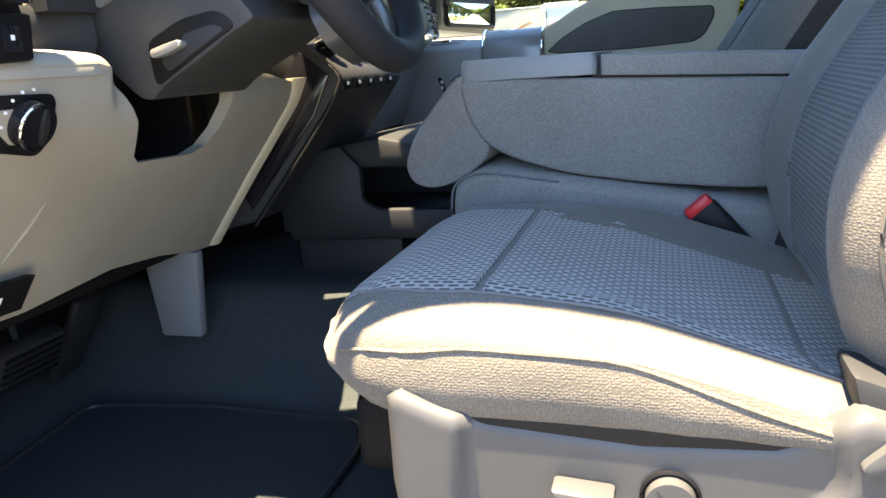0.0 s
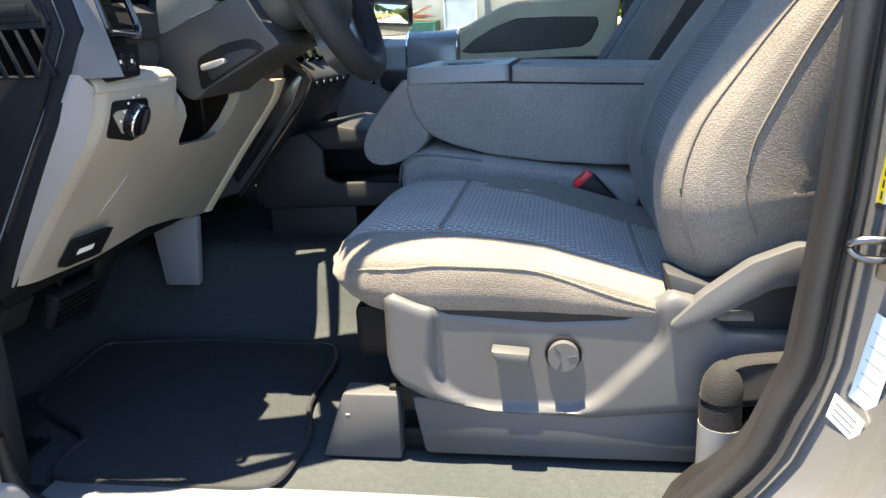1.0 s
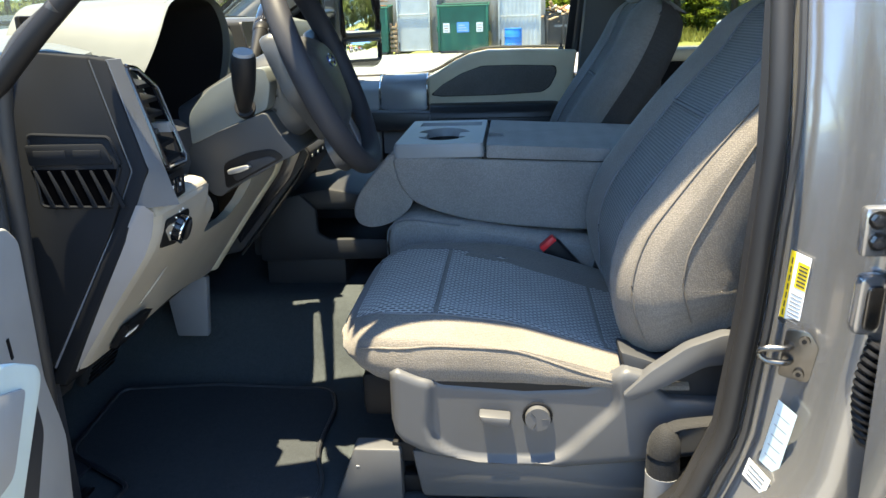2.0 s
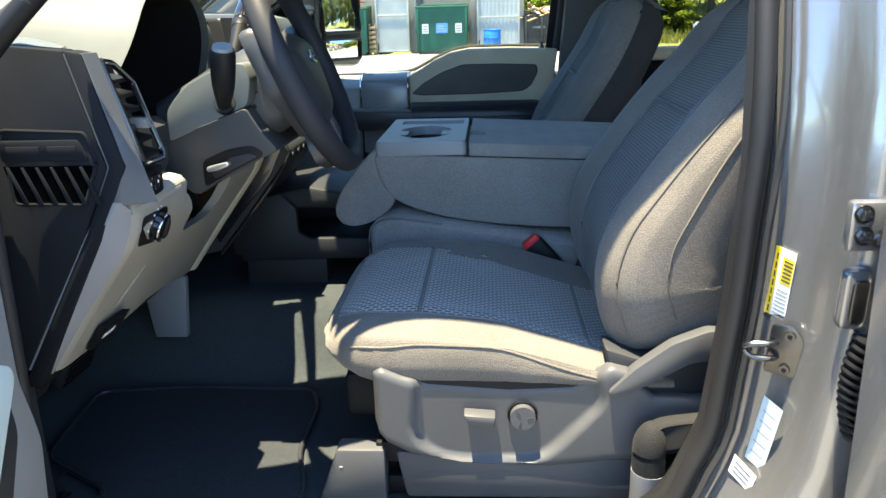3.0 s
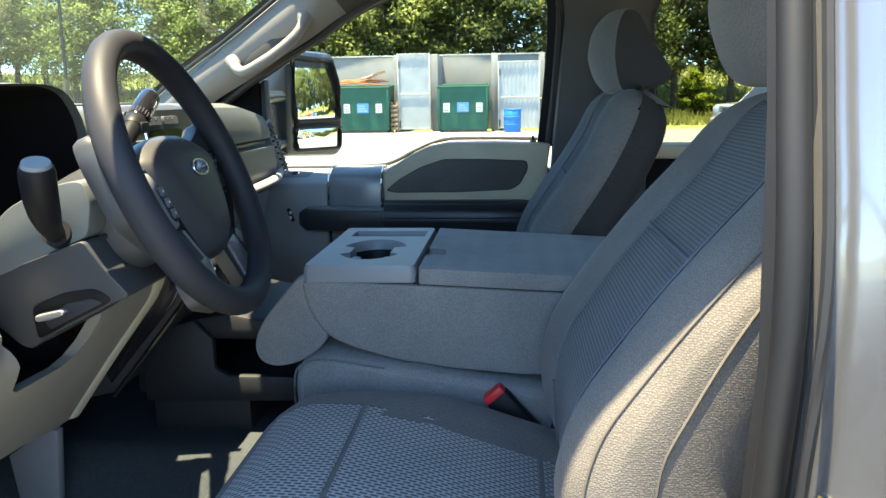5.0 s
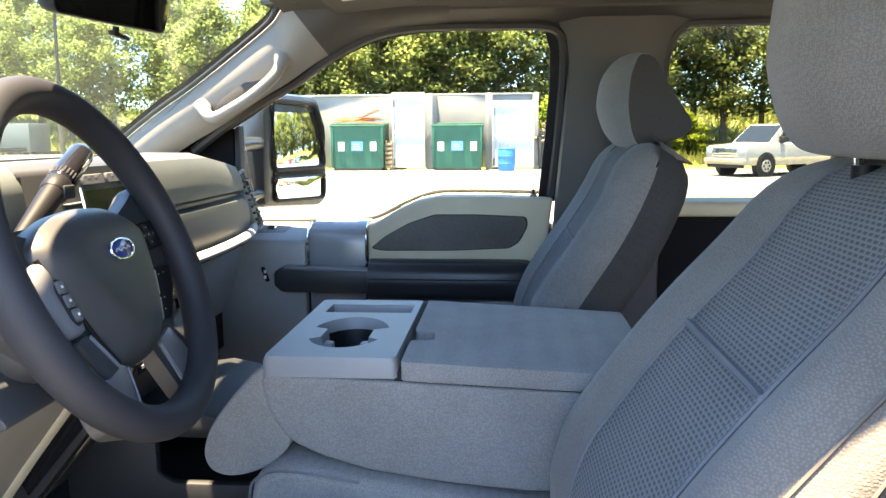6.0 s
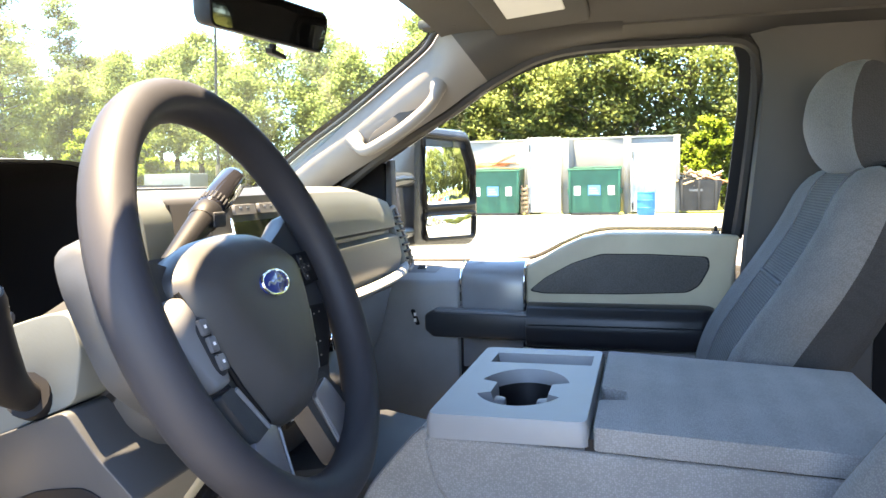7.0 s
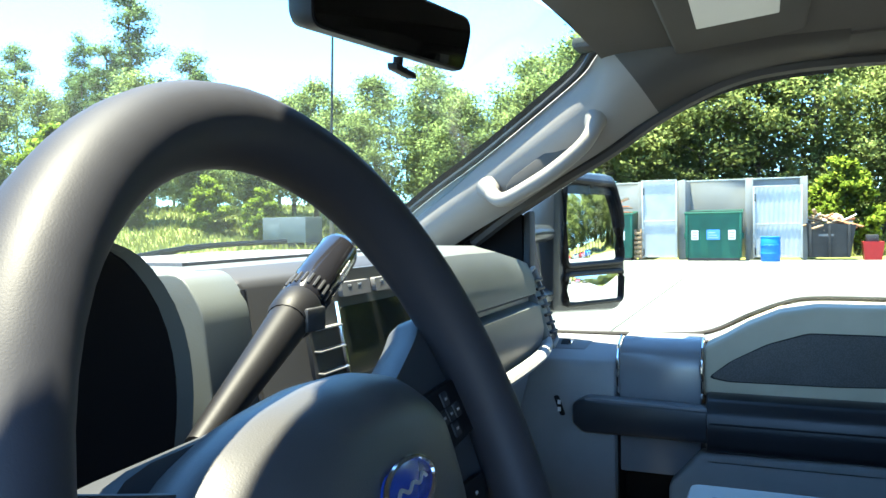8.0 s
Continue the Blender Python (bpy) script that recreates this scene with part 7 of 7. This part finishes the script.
        s.location = (i * 6.0 + 1.0, j * 5.5 - 2.0, rg_.uniform(-0.004, 0.004))

# ---- refuse enclosure ----
wall = thing("enclosure_wall", (-3.5, 36.5, 0), "weathered grey block wall round the refuse bays", "wall")
part("back_wall", box(-9.5, 1.7, 36.4, 36.65, 0, 3.45, 0.02), BLOCKWALL, wall)
for x0, x1 in ((-9.7, -9.4), (-4.95, -4.75), (-3.25, -2.95), (-0.55, -0.25), (1.62, 1.82)):
    part("side_wall", box(x0, x1, 33.9, 36.6, 0, 3.42, 0.02), BLOCKWALL, wall)
part("wall_cap", box(-9.75, 1.9, 36.3, 36.75, 3.45, 3.52, 0.01), GATEFRAME, wall)


def gate_leaf(x0, x1, top, y, turn):
    g = thing("enclosure_gate", (x0, y, 0), "open white corrugated sheet gate on a steel frame", "gate", "enclosure gates")
    w = x1 - x0
    n = max(8, int(w / 0.09))
    ring = [(k * w / n, 0.008 * (1 if k % 2 else -1)) for k in range(n + 1)]
    m = Matrix.Translation((x0, y, 0)) @ Matrix.Rotation(radians(turn), 4, "Z")
    bm = loft([[(x, yy, z) for x, yy in ring] + [(x, yy + 0.004, z) for x, yy in ring[::-1]] for z in (0.14, top * 0.5, top)])
    bm.transform(m)
    part("sheet", bm, GATEWHITE, g, smooth=20)
    for z in (0.14, top * 0.49, top):
        bm = box(0, w, -0.05, -0.02, z - 0.035, z + 0.035, 0.006)
        bm.transform(m)
        part("rail", bm, GATEFRAME, g)
    for x in (0.0, w):
        bm = box(x - 0.035, x + 0.035, -0.055, -0.02, 0.08, top + 0.04, 0.006)
        bm.transform(m)
        part("stile", bm, GATEFRAME, g)
    bm = merge(rod((0.05, -0.06, 0.2), (0.05, -0.06, 0.5), 0.025, n=8), rod((0.05, -0.06, top - 0.6), (0.05, -0.06, top - 0.3), 0.025, n=8))
    bm.transform(m)
    part("hinge", bm, STEEL, g)


gate_leaf(-4.72, -3.30, 3.42, 33.6, 0)
gate_leaf(-0.22, 1.58, 3.02, 33.6, 0)


def refuse_bin(x0, x1, y, top, label, junk):
    g = thing("refuse_bin", ((x0 + x1) / 2, y, 0), label, "dumpster", "green refuse bins")
    w = x1 - x0
    part("bin_body", loft([[(x0 + 0.05, y, 0.12), (x1 - 0.05, y, 0.12), (x1 - 0.05, y + 1.5, 0.12), (x0 + 0.05, y + 1.5, 0.12)], [(x0, y - 0.04, top - 0.12), (x1, y - 0.04, top - 0.12), (x1, y + 1.6, top - 0.02), (x0, y + 1.6, top - 0.02)]]), BINGREEN, g)
    part("rim", tube([(x0, y - 0.05, top - 0.10), (x1, y - 0.05, top - 0.10), (x1, y + 1.6, top), (x0, y + 1.6, top)], 0.05, 6, closed=True), BINGREEN, g)
    for k in range(2):
        part("lid", box(x0 + 0.04 + k * w / 2, x0 + w / 2 - 0.04 + k * w / 2, y, y + 1.55, top - 0.06, top - 0.02, 0.015), BINBLACK, g)
    for k in (0.03, 0.97):
        part("rib", box(x0 + w * k - 0.05, x0 + w * k + 0.05, y - 0.08, y + 0.02, 0.14, top - 0.1, 0.012), BINGREEN, g)
    part("skid", box(x0 + 0.1, x1 - 0.1, y, y + 1.4, 0.0, 0.12, 0.02), BINBLACK, g)
    for sx in (x0 - 0.05, x1 - 0.05):
        part("fork_pocket", box(sx, sx + 0.1, y + 0.2, y + 1.2, 0.9, 1.15, 0.01), BINGREEN, g)
    c = (x0 + x1) / 2
    lb = part("label", box(c - 0.26, c + 0.26, y - 0.062, y - 0.03, top * 0.42, top * 0.62), LABELBLUE, g, "blue panel label")
    for k in range(3):
        part("printed_bar", box(c - 0.2, c + 0.2 - 0.06 * k, y - 0.066, y - 0.060, top * (0.45 + 0.05 * k), top * (0.47 + 0.05 * k)), PALEBLUE, lb)
    for sx in (-0.72, 0.72):
        w2 = part("label", box(c + sx - 0.14, c + sx + 0.14, y - 0.062, y - 0.03, top * 0.42, top * 0.61), PAPER, g, "white notice label")
        for k in range(3):
            part("printed_bar", box(c + sx - 0.09, c + sx + 0.09, y - 0.066, y - 0.060, top * (0.45 + 0.05 * k), top * (0.465 + 0.05 * k)), RUST if k == 1 else GREY, w2)
    if junk:
        jt = thing("scrap_heap", (c, y + 0.7, top), "scrap boards and a white sheet heaped on a bin", "scrap")
        for k in range(7):
            bm = box(-0.9, 0.9, -0.06, 0.06, -0.02, 0.02, 0.004)
            bm.transform(pose(c + rg_.uniform(-0.3, 0.3), y + 0.3 + 0.15 * k, top + 0.05 + 0.035 * k, rg_.uniform(-10, 10), rg_.uniform(-6, 6), rg_.uniform(-12, 12)))
            part("board", bm, rg_.choice((ORANGE, TIMBER, ORANGE)), jt)
        part("white_sheet", loft([[(c - 0.4 + 0.5 * s, y + 0.4, top + 0.25 + 0.1 * s), (c + 0.1 + 0.8 * s, y + 0.5, top + 0.3 + 0.35 * s), (c + 0.1 + 0.8 * s, y + 1.1, top + 0.28 + 0.3 * s)] for s in span(0, 1, 5)]), TARP, jt)


refuse_bin(-2.88, -0.65, 32.8, 2.08, "closed dark green steel refuse bin with labels", False)
refuse_bin(-7.45, -5.05, 33.0, 2.10, "full dark green steel refuse bin with labels", True)
pal = thing("pallet_stack", (-5.0, 33.9, 0), "leaning stack of old brown pallets", "pallets")
for k in range(6):
    part("board", box(-5.04, -4.72, 33.2, 33.3, 0.1 + 0.2 * k, 0.22 + 0.2 * k, 0.008), TIMBER, pal)
for x in (-5.0, -4.76):
    part("bearer", box(x - 0.04, x + 0.04, 33.3, 33.42, 0.0, 1.35, 0.008), TIMBER, pal)
brl = thing("plastic_barrel", (0.40, 32.4, 0), "blue plastic drum standing on concrete", "barrel")
part("drum", tube([(0.40, 32.4, z) for z in (0, 0.03, 0.3, 0.31, 0.34, 0.35, 0.62, 0.63, 0.66, 0.67, 0.94, 0.97)], [0.34, 0.36, 0.37, 0.385, 0.385, 0.37, 0.37, 0.385, 0.385, 0.37, 0.36, 0.34], 28), BARRELBLUE, brl)
part("lid_rim", tube([(0.40 + 0.35 * math.cos(a), 32.4 + 0.35 * math.sin(a), 0.97) for a in span(0, 2 * math.pi, 29)[:-1]], 0.02, 6, closed=True), BARRELBLUE, brl)
skp = thing("scrap_skip", (2.6, 34.2, 0), "black steel skip heaped with scrap timber", "dumpster")
part("skip_body", loft([[(1.85, 33.8, 0.1), (3.35, 33.8, 0.1), (3.35, 35.4, 0.1), (1.85, 35.4, 0.1)], [(1.75, 33.7, 1.50), (3.55, 33.7, 1.42), (3.55, 35.5, 1.42), (1.75, 35.5, 1.50)]]), BINBLACK, skp)
for x in (1.9, 2.6, 3.3):
    part("rib", box(x - 0.05, x + 0.05, 33.66, 33.80, 0.1, 1.42, 0.01), BINBLACK, skp)
part("printed_bar", box(2.2, 2.75, 33.68, 33.70, 0.95, 1.05), GREY, skp)
hp_ = thing("scrap_heap", (2.5, 34.4, 1.4), "heap of scrap timber and pale sheet on a skip", "scrap")
for k in range(22):
    bm = box(-rg_.uniform(0.3, 0.9), rg_.uniform(0.3, 0.8), -0.07, 0.07, -0.03, 0.03, 0.006)
    px = rg_.uniform(1.9, 3.3)
    bm.transform(pose(px, rg_.uniform(33.9, 35.0), 1.45 + rg_.uniform(0, 0.45) * (1 - abs(px - 2.3) / 1.4), rg_.uniform(-30, 30), rg_.uniform(-25, 25), rg_.uniform(0, 180)))
    part("board", bm, rg_.choice((TIMBER, RUST, TARP, TIMBER)), hp_)
rbx = thing("red_tub", (4.15, 34.0, 0), "faded red plastic tub on the grass edge", "tub")
part("tub", loft([[(3.85, 33.7, 0), (4.45, 33.7, 0), (4.45, 34.3, 0), (3.85, 34.3, 0)], [(3.78, 33.62, 0.72), (4.52, 33.62, 0.72), (4.52, 34.38, 0.72), (3.78, 34.38, 0.72)]]), REDPAINT, rbx)
part("contents", box(3.9, 4.35, 33.75, 34.2, 0.66, 1.0, 0.05), BINBLACK, rbx)


# ---- vehicles ----
def car(name, m, paint, label, pickup=True, length=5.7, lower=None):
    g = thing(name, m.translation, label, "pickup" if pickup else "car", "parked vehicles")
    L, W = length, 1.98

    def put(pname, bm, material, parent=g, lab="", smooth=40):
        bm.transform(m)
        return part(pname, bm, material, parent, lab, smooth)

    top = [(0.0, 1.05), (0.10, 1.13), (1.25, 1.20), (1.35, 1.22)]
    side = [(0.02, 0.42), (0.0, 0.95), (0.10, 1.12), (1.30, 1.20), (L - 0.1, 1.28 if pickup else 1.1), (L, 1.2 if pickup else 1.0), (L, 0.48), (4.45 if pickup else L - 0.7, 0.42), (1.5, 0.40)]
    put("body", prism(side, "y", -W / 2, W / 2, 0.07, 3), paint)
    cab = [(1.20, 1.18), (1.95, 1.84), (2.25, 1.90), (3.55, 1.90), (3.85, 1.80), (4.02, 1.24)] if pickup else [(1.0, 1.10), (1.75, 1.44), (2.9, 1.46), (3.7, 1.12)]
    cabin = put("cabin", loft([[(x, sy * (W / 2 - 0.06 - 0.14 * max(0, (z - 1.2)) / 0.7), z) for x, z in cab] for sy in (-1, 1)]), paint)
    z0, z1 = (1.25, 1.80) if pickup else (1.14, 1.40)
    for sy in (-1, 1):
        for xa, xb in ((1.62, 2.62), (2.72, 3.72)) if pickup else ((1.3, 2.2), (2.27, 3.1)):
            tilt = 0.42 if xa < 2 else 0.0
            pts = [(xa, z0), (xb, z0), (xb - (0.05 if xa > 2 else 0), z1), (xa + tilt, z1)]
            bm = loft([[(x, sy * (W / 2 - 0.05 - 0.14 * max(0, (z - 1.2)) / 0.7 + o), z) for x, z in pts] for o in (-0.02, 0.008)])
            put("side_window", bm, TINT)
        put("wing_mirror", box(1.62, 1.80, sy * 1.02 - 0.10, sy * 1.02 + 0.10, 1.22, 1.45, 0.03), paint if not pickup else BINBLACK)
        put("door_handle", box(2.40, 2.55, sy * (W / 2) - 0.02, sy * (W / 2) + 0.02, 1.02, 1.06, 0.008), CHROME)
        if lower:
            put("sill_band", box(0.15, L - 0.1, sy * (W / 2 + 0.002) - 0.012, sy * (W / 2 + 0.002) + 0.012, 0.42, 0.68, 0.01), lower)
    put("windscreen", loft([[(1.27, y, 1.24), (1.93, y * 0.9, 1.82), (1.91, y * 0.9, 1.84), (1.25, y, 1.26)] for y in (-0.82, 0.82)]) if pickup else loft([[(1.05, y, 1.14), (1.72, y * 0.9, 1.42), (1.70, y * 0.9, 1.44), (1.03, y, 1.16)] for y in (-0.80, 0.80)]), TINT)
    gr = put("grille", box(-0.03, 0.05, -0.62, 0.62, 0.72, 1.06, 0.03), CHROME)
    for k in range(3):
        put("grille_bar", box(-0.045, -0.02, -0.56, 0.56, 0.78 + 0.09 * k, 0.81 + 0.09 * k, 0.008), BINBLACK, gr)
    put("bumper", box(-0.12, 0.15, -W / 2 + 0.02, W / 2 - 0.02, 0.44, 0.66, 0.05), lower or CHROME)
    put("air_dam", box(-0.08, 0.15, -0.8, 0.8, 0.32, 0.46, 0.02), BINBLACK)
    for sy in (-1, 1):
        put("headlight", box(-0.02, 0.16, sy * 0.80 - 0.15, sy * 0.80 + 0.15, 0.80, 1.04, 0.03), PALEBLUE)
        for wx in (0.98, L - 1.15):
            c = Vector((wx, sy * (W / 2 - 0.10), 0.39))
            put("wheel_arch", rod(c + Vector((0, -0.115, 0.02)), c + Vector((0, 0.115, 0.02)), 0.47, n=28), BINBLACK)
            wh = put("wheel", rod(c + Vector((0, -0.135, 0)), c + Vector((0, 0.135, 0)), 0.39, n=32, bev=0.04), TYRE)
            put("rim", rod(c + Vector((0, sy * 0.10, 0)), c + Vector((0, sy * 0.142, 0)), 0.25, 0.22, 24, 0.02), SILVER, wh)
            for k in range(6):
                a = 2 * math.pi * k / 6
                q = c + Vector((0.13 * math.cos(a), sy * 0.145, 0.13 * math.sin(a)))
                put("rim_opening", rod(q + Vector((0, -0.006, 0)), q + Vector((0, 0.006, 0)), 0.045, n=8), BINBLACK, wh)
    return g


SAND = plain("tan_lower_paint", (0.42, 0.34, 0.24), 0.3, coat=0.5)
car("parked_pickup", Matrix.Translation((8.35, 27.8, 0)) @ Matrix.Rotation(radians(29), 4, "Z"), WHITEPAINT, "white crew-cab pickup with tan lower body and chrome grille", True, 5.8, SAND)
for k, (x, y, paint, lab) in enumerate(((26.0, 8.0, REDPAINT, "red parked car on concrete lot"), (27.0, 12.0, WHITEPAINT, "white parked car on concrete lot"), (28.0, 16.0, REDPAINT, "red parked car on concrete lot"), (25.0, 4.0, WHITEPAINT, "white parked car on concrete lot"), (29.0, 20.0, BARRELBLUE, "blue parked car on concrete lot"))):
    car("parked_car", Matrix.Translation((x, y, 0)) @ Matrix.Rotation(radians(8), 4, "Z"), paint, lab, False, 4.6)
far = thing("box_trailer", (-27.7, 40, 0), "grey enclosed box trailer in the field", "trailer")
part("box", box(-29.3, -26.1, 40, 42, 0.75, 2.35, 0.04), GREY, far)
part("door_panel", box(-28.9, -28.0, 39.97, 40.0, 1.0, 1.9, 0.01), GREY_TRIM, far)
for x in (-28.3, -27.1):
    part("wheel", rod((x, 39.95, 0.38), (x, 40.2, 0.38), 0.38, n=18, bev=0.03), TYRE, far)
part("chassis", box(-29.3, -25.4, 40.2, 41.8, 0.6, 0.78, 0.02), SOOT, far)
pol = thing("utility_pole", (-24.2, 40, 0), "tall thin dark pole with a stout base", "pole")
part("mast", tube([(-24.2, 40, 0), (-24.1, 40, 7), (-23.85, 40, 14)], [0.095, 0.085, 0.07], 8), RUBBER, pol)
part("base", rod((-24.2, 40, 0), (-24.2, 40, 2.8), 0.15, n=10, bev=0.03), BARK, pol)


# ---- trees ----
def branch(bm_list, a, b, r0, r1):
    mid = a.lerp(b, 0.5) + Vector((rg_.uniform(-1, 1), rg_.uniform(-1, 1), rg_.uniform(-0.3, 0.6))) * (b - a).length * 0.08
    bm_list.append(tube(spline([a, mid, b], 6), [r0 + (r1 - r0) * k / 5 for k in range(6)], 7))


def leaves(centres, per, spread, size, droop=0.3):
    """Small bent leaf sprays round the centres, as one mesh."""
    n = len(centres) * per
    rs = np.random.RandomState(len(centres) * 13 + per)
    c = np.repeat(np.array(centres), per, 0) + rs.normal(0, 1, (n, 3)) * np.array([spread, spread, spread * 0.7])
    d = rs.normal(0, 1, (n, 3))
    d[:, 2] = d[:, 2] * 0.5 - droop
    d /= np.linalg.norm(d, axis=1)[:, None]
    e = rs.normal(0, 1, (n, 3))
    e -= (e * d).sum(1)[:, None] * d
    e /= np.linalg.norm(e, axis=1)[:, None]
    s = size * rs.uniform(0.6, 1.4, (n, 1))
    v = np.stack([c - d * s * 0.5 - e * s * 0.35, c - d * s * 0.5 + e * s * 0.35, c + d * s * 0.6], 1).reshape(-1, 3)
    me = bpy.data.meshes.new("leaves")
    me.from_pydata(v.tolist(), [], [(3 * k, 3 * k + 1, 3 * k + 2) for k in range(n)])
    # shading normals only are bent out of the clump and upward, to soften its light
    mid = np.array(centres).mean(0)
    o = (c - np.repeat(np.array(centres), per, 0)) / spread
    w = c - mid
    w /= np.linalg.norm(w, axis=1)[:, None]
    nn = o * 0.6 + w * 0.45 + np.array([0, 0, 0.75]) + np.cross(d, e) * 0.3
    nn /= np.linalg.norm(nn, axis=1)[:, None]
    me.normals_split_custom_set_from_vertices(np.repeat(nn, 3, 0).tolist())
    return me


def tree(kind, h, label):
    t = thing("tree", (0, 0, 0), label, "tree", "tree line")
    wood, centres = [], []
    if kind == "pine":
        lx = rg_.uniform(-0.4, 0.4)
        wood.append(tube(spline([(0, 0, 0), (lx * 0.4, 0, h * 0.45), (lx, 0, h)], 9), [0.20 * (1 - 0.85 * k / 8) + 0.02 for k in range(9)], 9))
        for k in range(26):
            z = h * (0.52 + 0.47 * k / 25)
            a = rg_.uniform(0, 6.28)
            r = (1.0 - 0.65 * k / 25) * h * 0.17 * rg_.uniform(0.6, 1.15)
            p0, p1 = Vector((lx * z / h, 0, z - 0.3)), Vector((lx * z / h + r * math.cos(a), r * math.sin(a), z + rg_.uniform(-0.1, 0.5)))
            branch(wood, p0, p1, 0.05, 0.015)
            centres += [tuple(p0.lerp(p1, f)) for f in (0.55, 0.8, 1.0)]
        lm, mat_, per, spread, size = None, PINE, 110, 0.42, 0.20
    else:
        wood.append(tube(spline([(0, 0, 0), (rg_.uniform(-0.2, 0.2), rg_.uniform(-0.2, 0.2), h * 0.4), (rg_.uniform(-0.4, 0.4), 0, h * 0.88)], 9), [0.24 * (1 - 0.9 * k / 8) * h / 12 + 0.02 for k in range(9)], 9))
        for k in range(34):
            f = k / 33
            z = h * ((0.10 if kind == "bush" else 0.24) + (0.86 if kind == "bush" else 0.73) * f)
            a = k * 2.4 + rg_.uniform(-0.5, 0.5)
            wide = math.sin(math.pi * min(1.0, 0.18 + 0.80 * f)) ** 0.7
            r = wide * h * (0.36 if kind == "bush" else 0.25) * rg_.uniform(0.55, 1.2)
            p0, p1 = Vector((0, 0, z - 0.10 * h * (1 - f))), Vector((r * math.cos(a), r * math.sin(a), z + rg_.uniform(-0.3, 0.4)))
            branch(wood, p0, p1, 0.06 * h / 12, 0.012)
            centres += [tuple(p0.lerp(p1, q) + Vector((rg_.uniform(-1, 1), rg_.uniform(-1, 1), rg_.uniform(-1, 1))) * 0.04 * h) for q in (0.5, 0.78, 1.0)]
        mat_, per, spread, size = (LEAFBRIGHT if kind == "bush" else LEAF), 150, h * 0.040, 0.028 * h if kind != "bush" else 0.040 * h
    part("trunk", merge(*wood), BARK, t)
    me = leaves(centres, per, spread, min(size, 0.21))
    me.materials.append(mat_)
    cr = new("crown", me)
    cr.parent = t
    return t


kinds = [tree("broad", 13.0, "leafy broadleaf tree with an uneven full crown"), tree("broad", 11.0, "leafy broadleaf tree with an uneven full crown"), tree("broad", 14.5, "tall leafy broadleaf tree with gaps in its crown"),
         tree("pine", 17.0, "tall pine with a bare trunk and tufted top"), tree("pine", 19.0, "tall pine with a bare trunk and tufted top"), tree("bush", 4.2, "bright green young tree in rough grass")]
for k, t in enumerate(kinds):
    t.location = ((-14.0, 50, 0), (-6.0, 47, 0), (5.0, 52, 0), (-62.0, 56, 0), (-52.0, 60, 0), (3.6, 39.0, 0))[k]


def plant(k, x, y, s=1.0):
    copy_thing(kinds[k], Matrix.Translation((x, y, ground_h(x, y) - 0.1)) @ Matrix.Rotation(rg_.uniform(0, 6.28), 4, "Z") @ Matrix.Scale(s, 4))


x = -44.0
while x < 46:
    low = 0.84 if x < -17 else 1.0
    plant(rg_.choice((0, 1, 2, 0, 1)), x, 46 + rg_.uniform(-2, 3) + (3 if x > 8 else 0), low * rg_.uniform(0.80, 1.05))
    plant(rg_.choice((0, 2, 2, 3)) if low == 1.0 else rg_.choice((0, 1, 1)), x + rg_.uniform(-1, 2), 54 + rg_.uniform(-3, 4), low * rg_.uniform(0.85, 1.12))
    if rg_.random() < 0.6:
        plant(5, x + rg_.uniform(-1.5, 1.5), 43.5 + rg_.uniform(-1.5, 2.0), rg_.uniform(0.6, 1.0))
    x += rg_.uniform(2.9, 4.2)
for k in range(46):
    a = radians(128 + 62 * k / 45)
    r = rg_.uniform(74, 100)
    plant(rg_.choice((0, 1, 3, 3, 4, 2)) if k > 4 else rg_.choice((0, 1)), r * math.cos(a), r * math.sin(a), rg_.uniform(0.8, 1.15) * (1.0 if k > 4 else 0.9))
for k in range(26):
    a = radians(127 + 58 * k / 25)
    r = rg_.uniform(70, 77)
    plant(rg_.choice((0, 1, 1)), r * math.cos(a), r * math.sin(a), rg_.uniform(0.30, 0.46))
for k in range(7):
    a = radians(140 + 50 * k / 6)
    plant(5, 70 * math.cos(a), 70 * math.sin(a), rg_.uniform(1.2, 1.9))
for k in range(34):
    a, r = radians(64 - 2.9 * k), rg_.uniform(46, 54)
    if not 20 < a * 57.3 < 64 or r * math.sin(a) < 46:
        plant(rg_.choice((0, 1, 2)), r * math.cos(a), r * math.sin(a), rg_.uniform(1.0, 1.25))

# tall grass before the trees
rs = np.random.RandomState(5)
n = 80000
ang = np.radians(rs.uniform(50, 175, n))
rad = rs.uniform(37, 84, n)
gx, gy_ = rad * np.cos(ang), rad * np.sin(ang)
keep = (gy_ > 37.5) | (gx < -31)
gx, gy_ = gx[keep], gy_[keep]
n = len(gx)
gz = np.array([ground_h(a, b) for a, b in zip(gx, gy_)])
hh, ww, th = rs.uniform(0.2, 0.62, n), rs.uniform(0.05, 0.11, n), rs.uniform(0, 6.28, n)
lx, ly = rs.normal(0, 0.2, n), rs.normal(0, 0.2, n)
v = np.stack([np.stack([gx - ww * np.cos(th), gy_ - ww * np.sin(th), gz - 0.1], 1), np.stack([gx + ww * np.cos(th), gy_ + ww * np.sin(th), gz - 0.1], 1), np.stack([gx + lx, gy_ + ly, gz + hh], 1)], 1).reshape(-1, 3)
me = bpy.data.meshes.new("tall_grass")
me.from_pydata(v.tolist(), [], [(3 * k, 3 * k + 1, 3 * k + 2) for k in range(n)])
me.materials.append(BLADE)
tagged(new("tall_grass", me), "tall straw-green grass at field edge", "grass", kind="stuff")
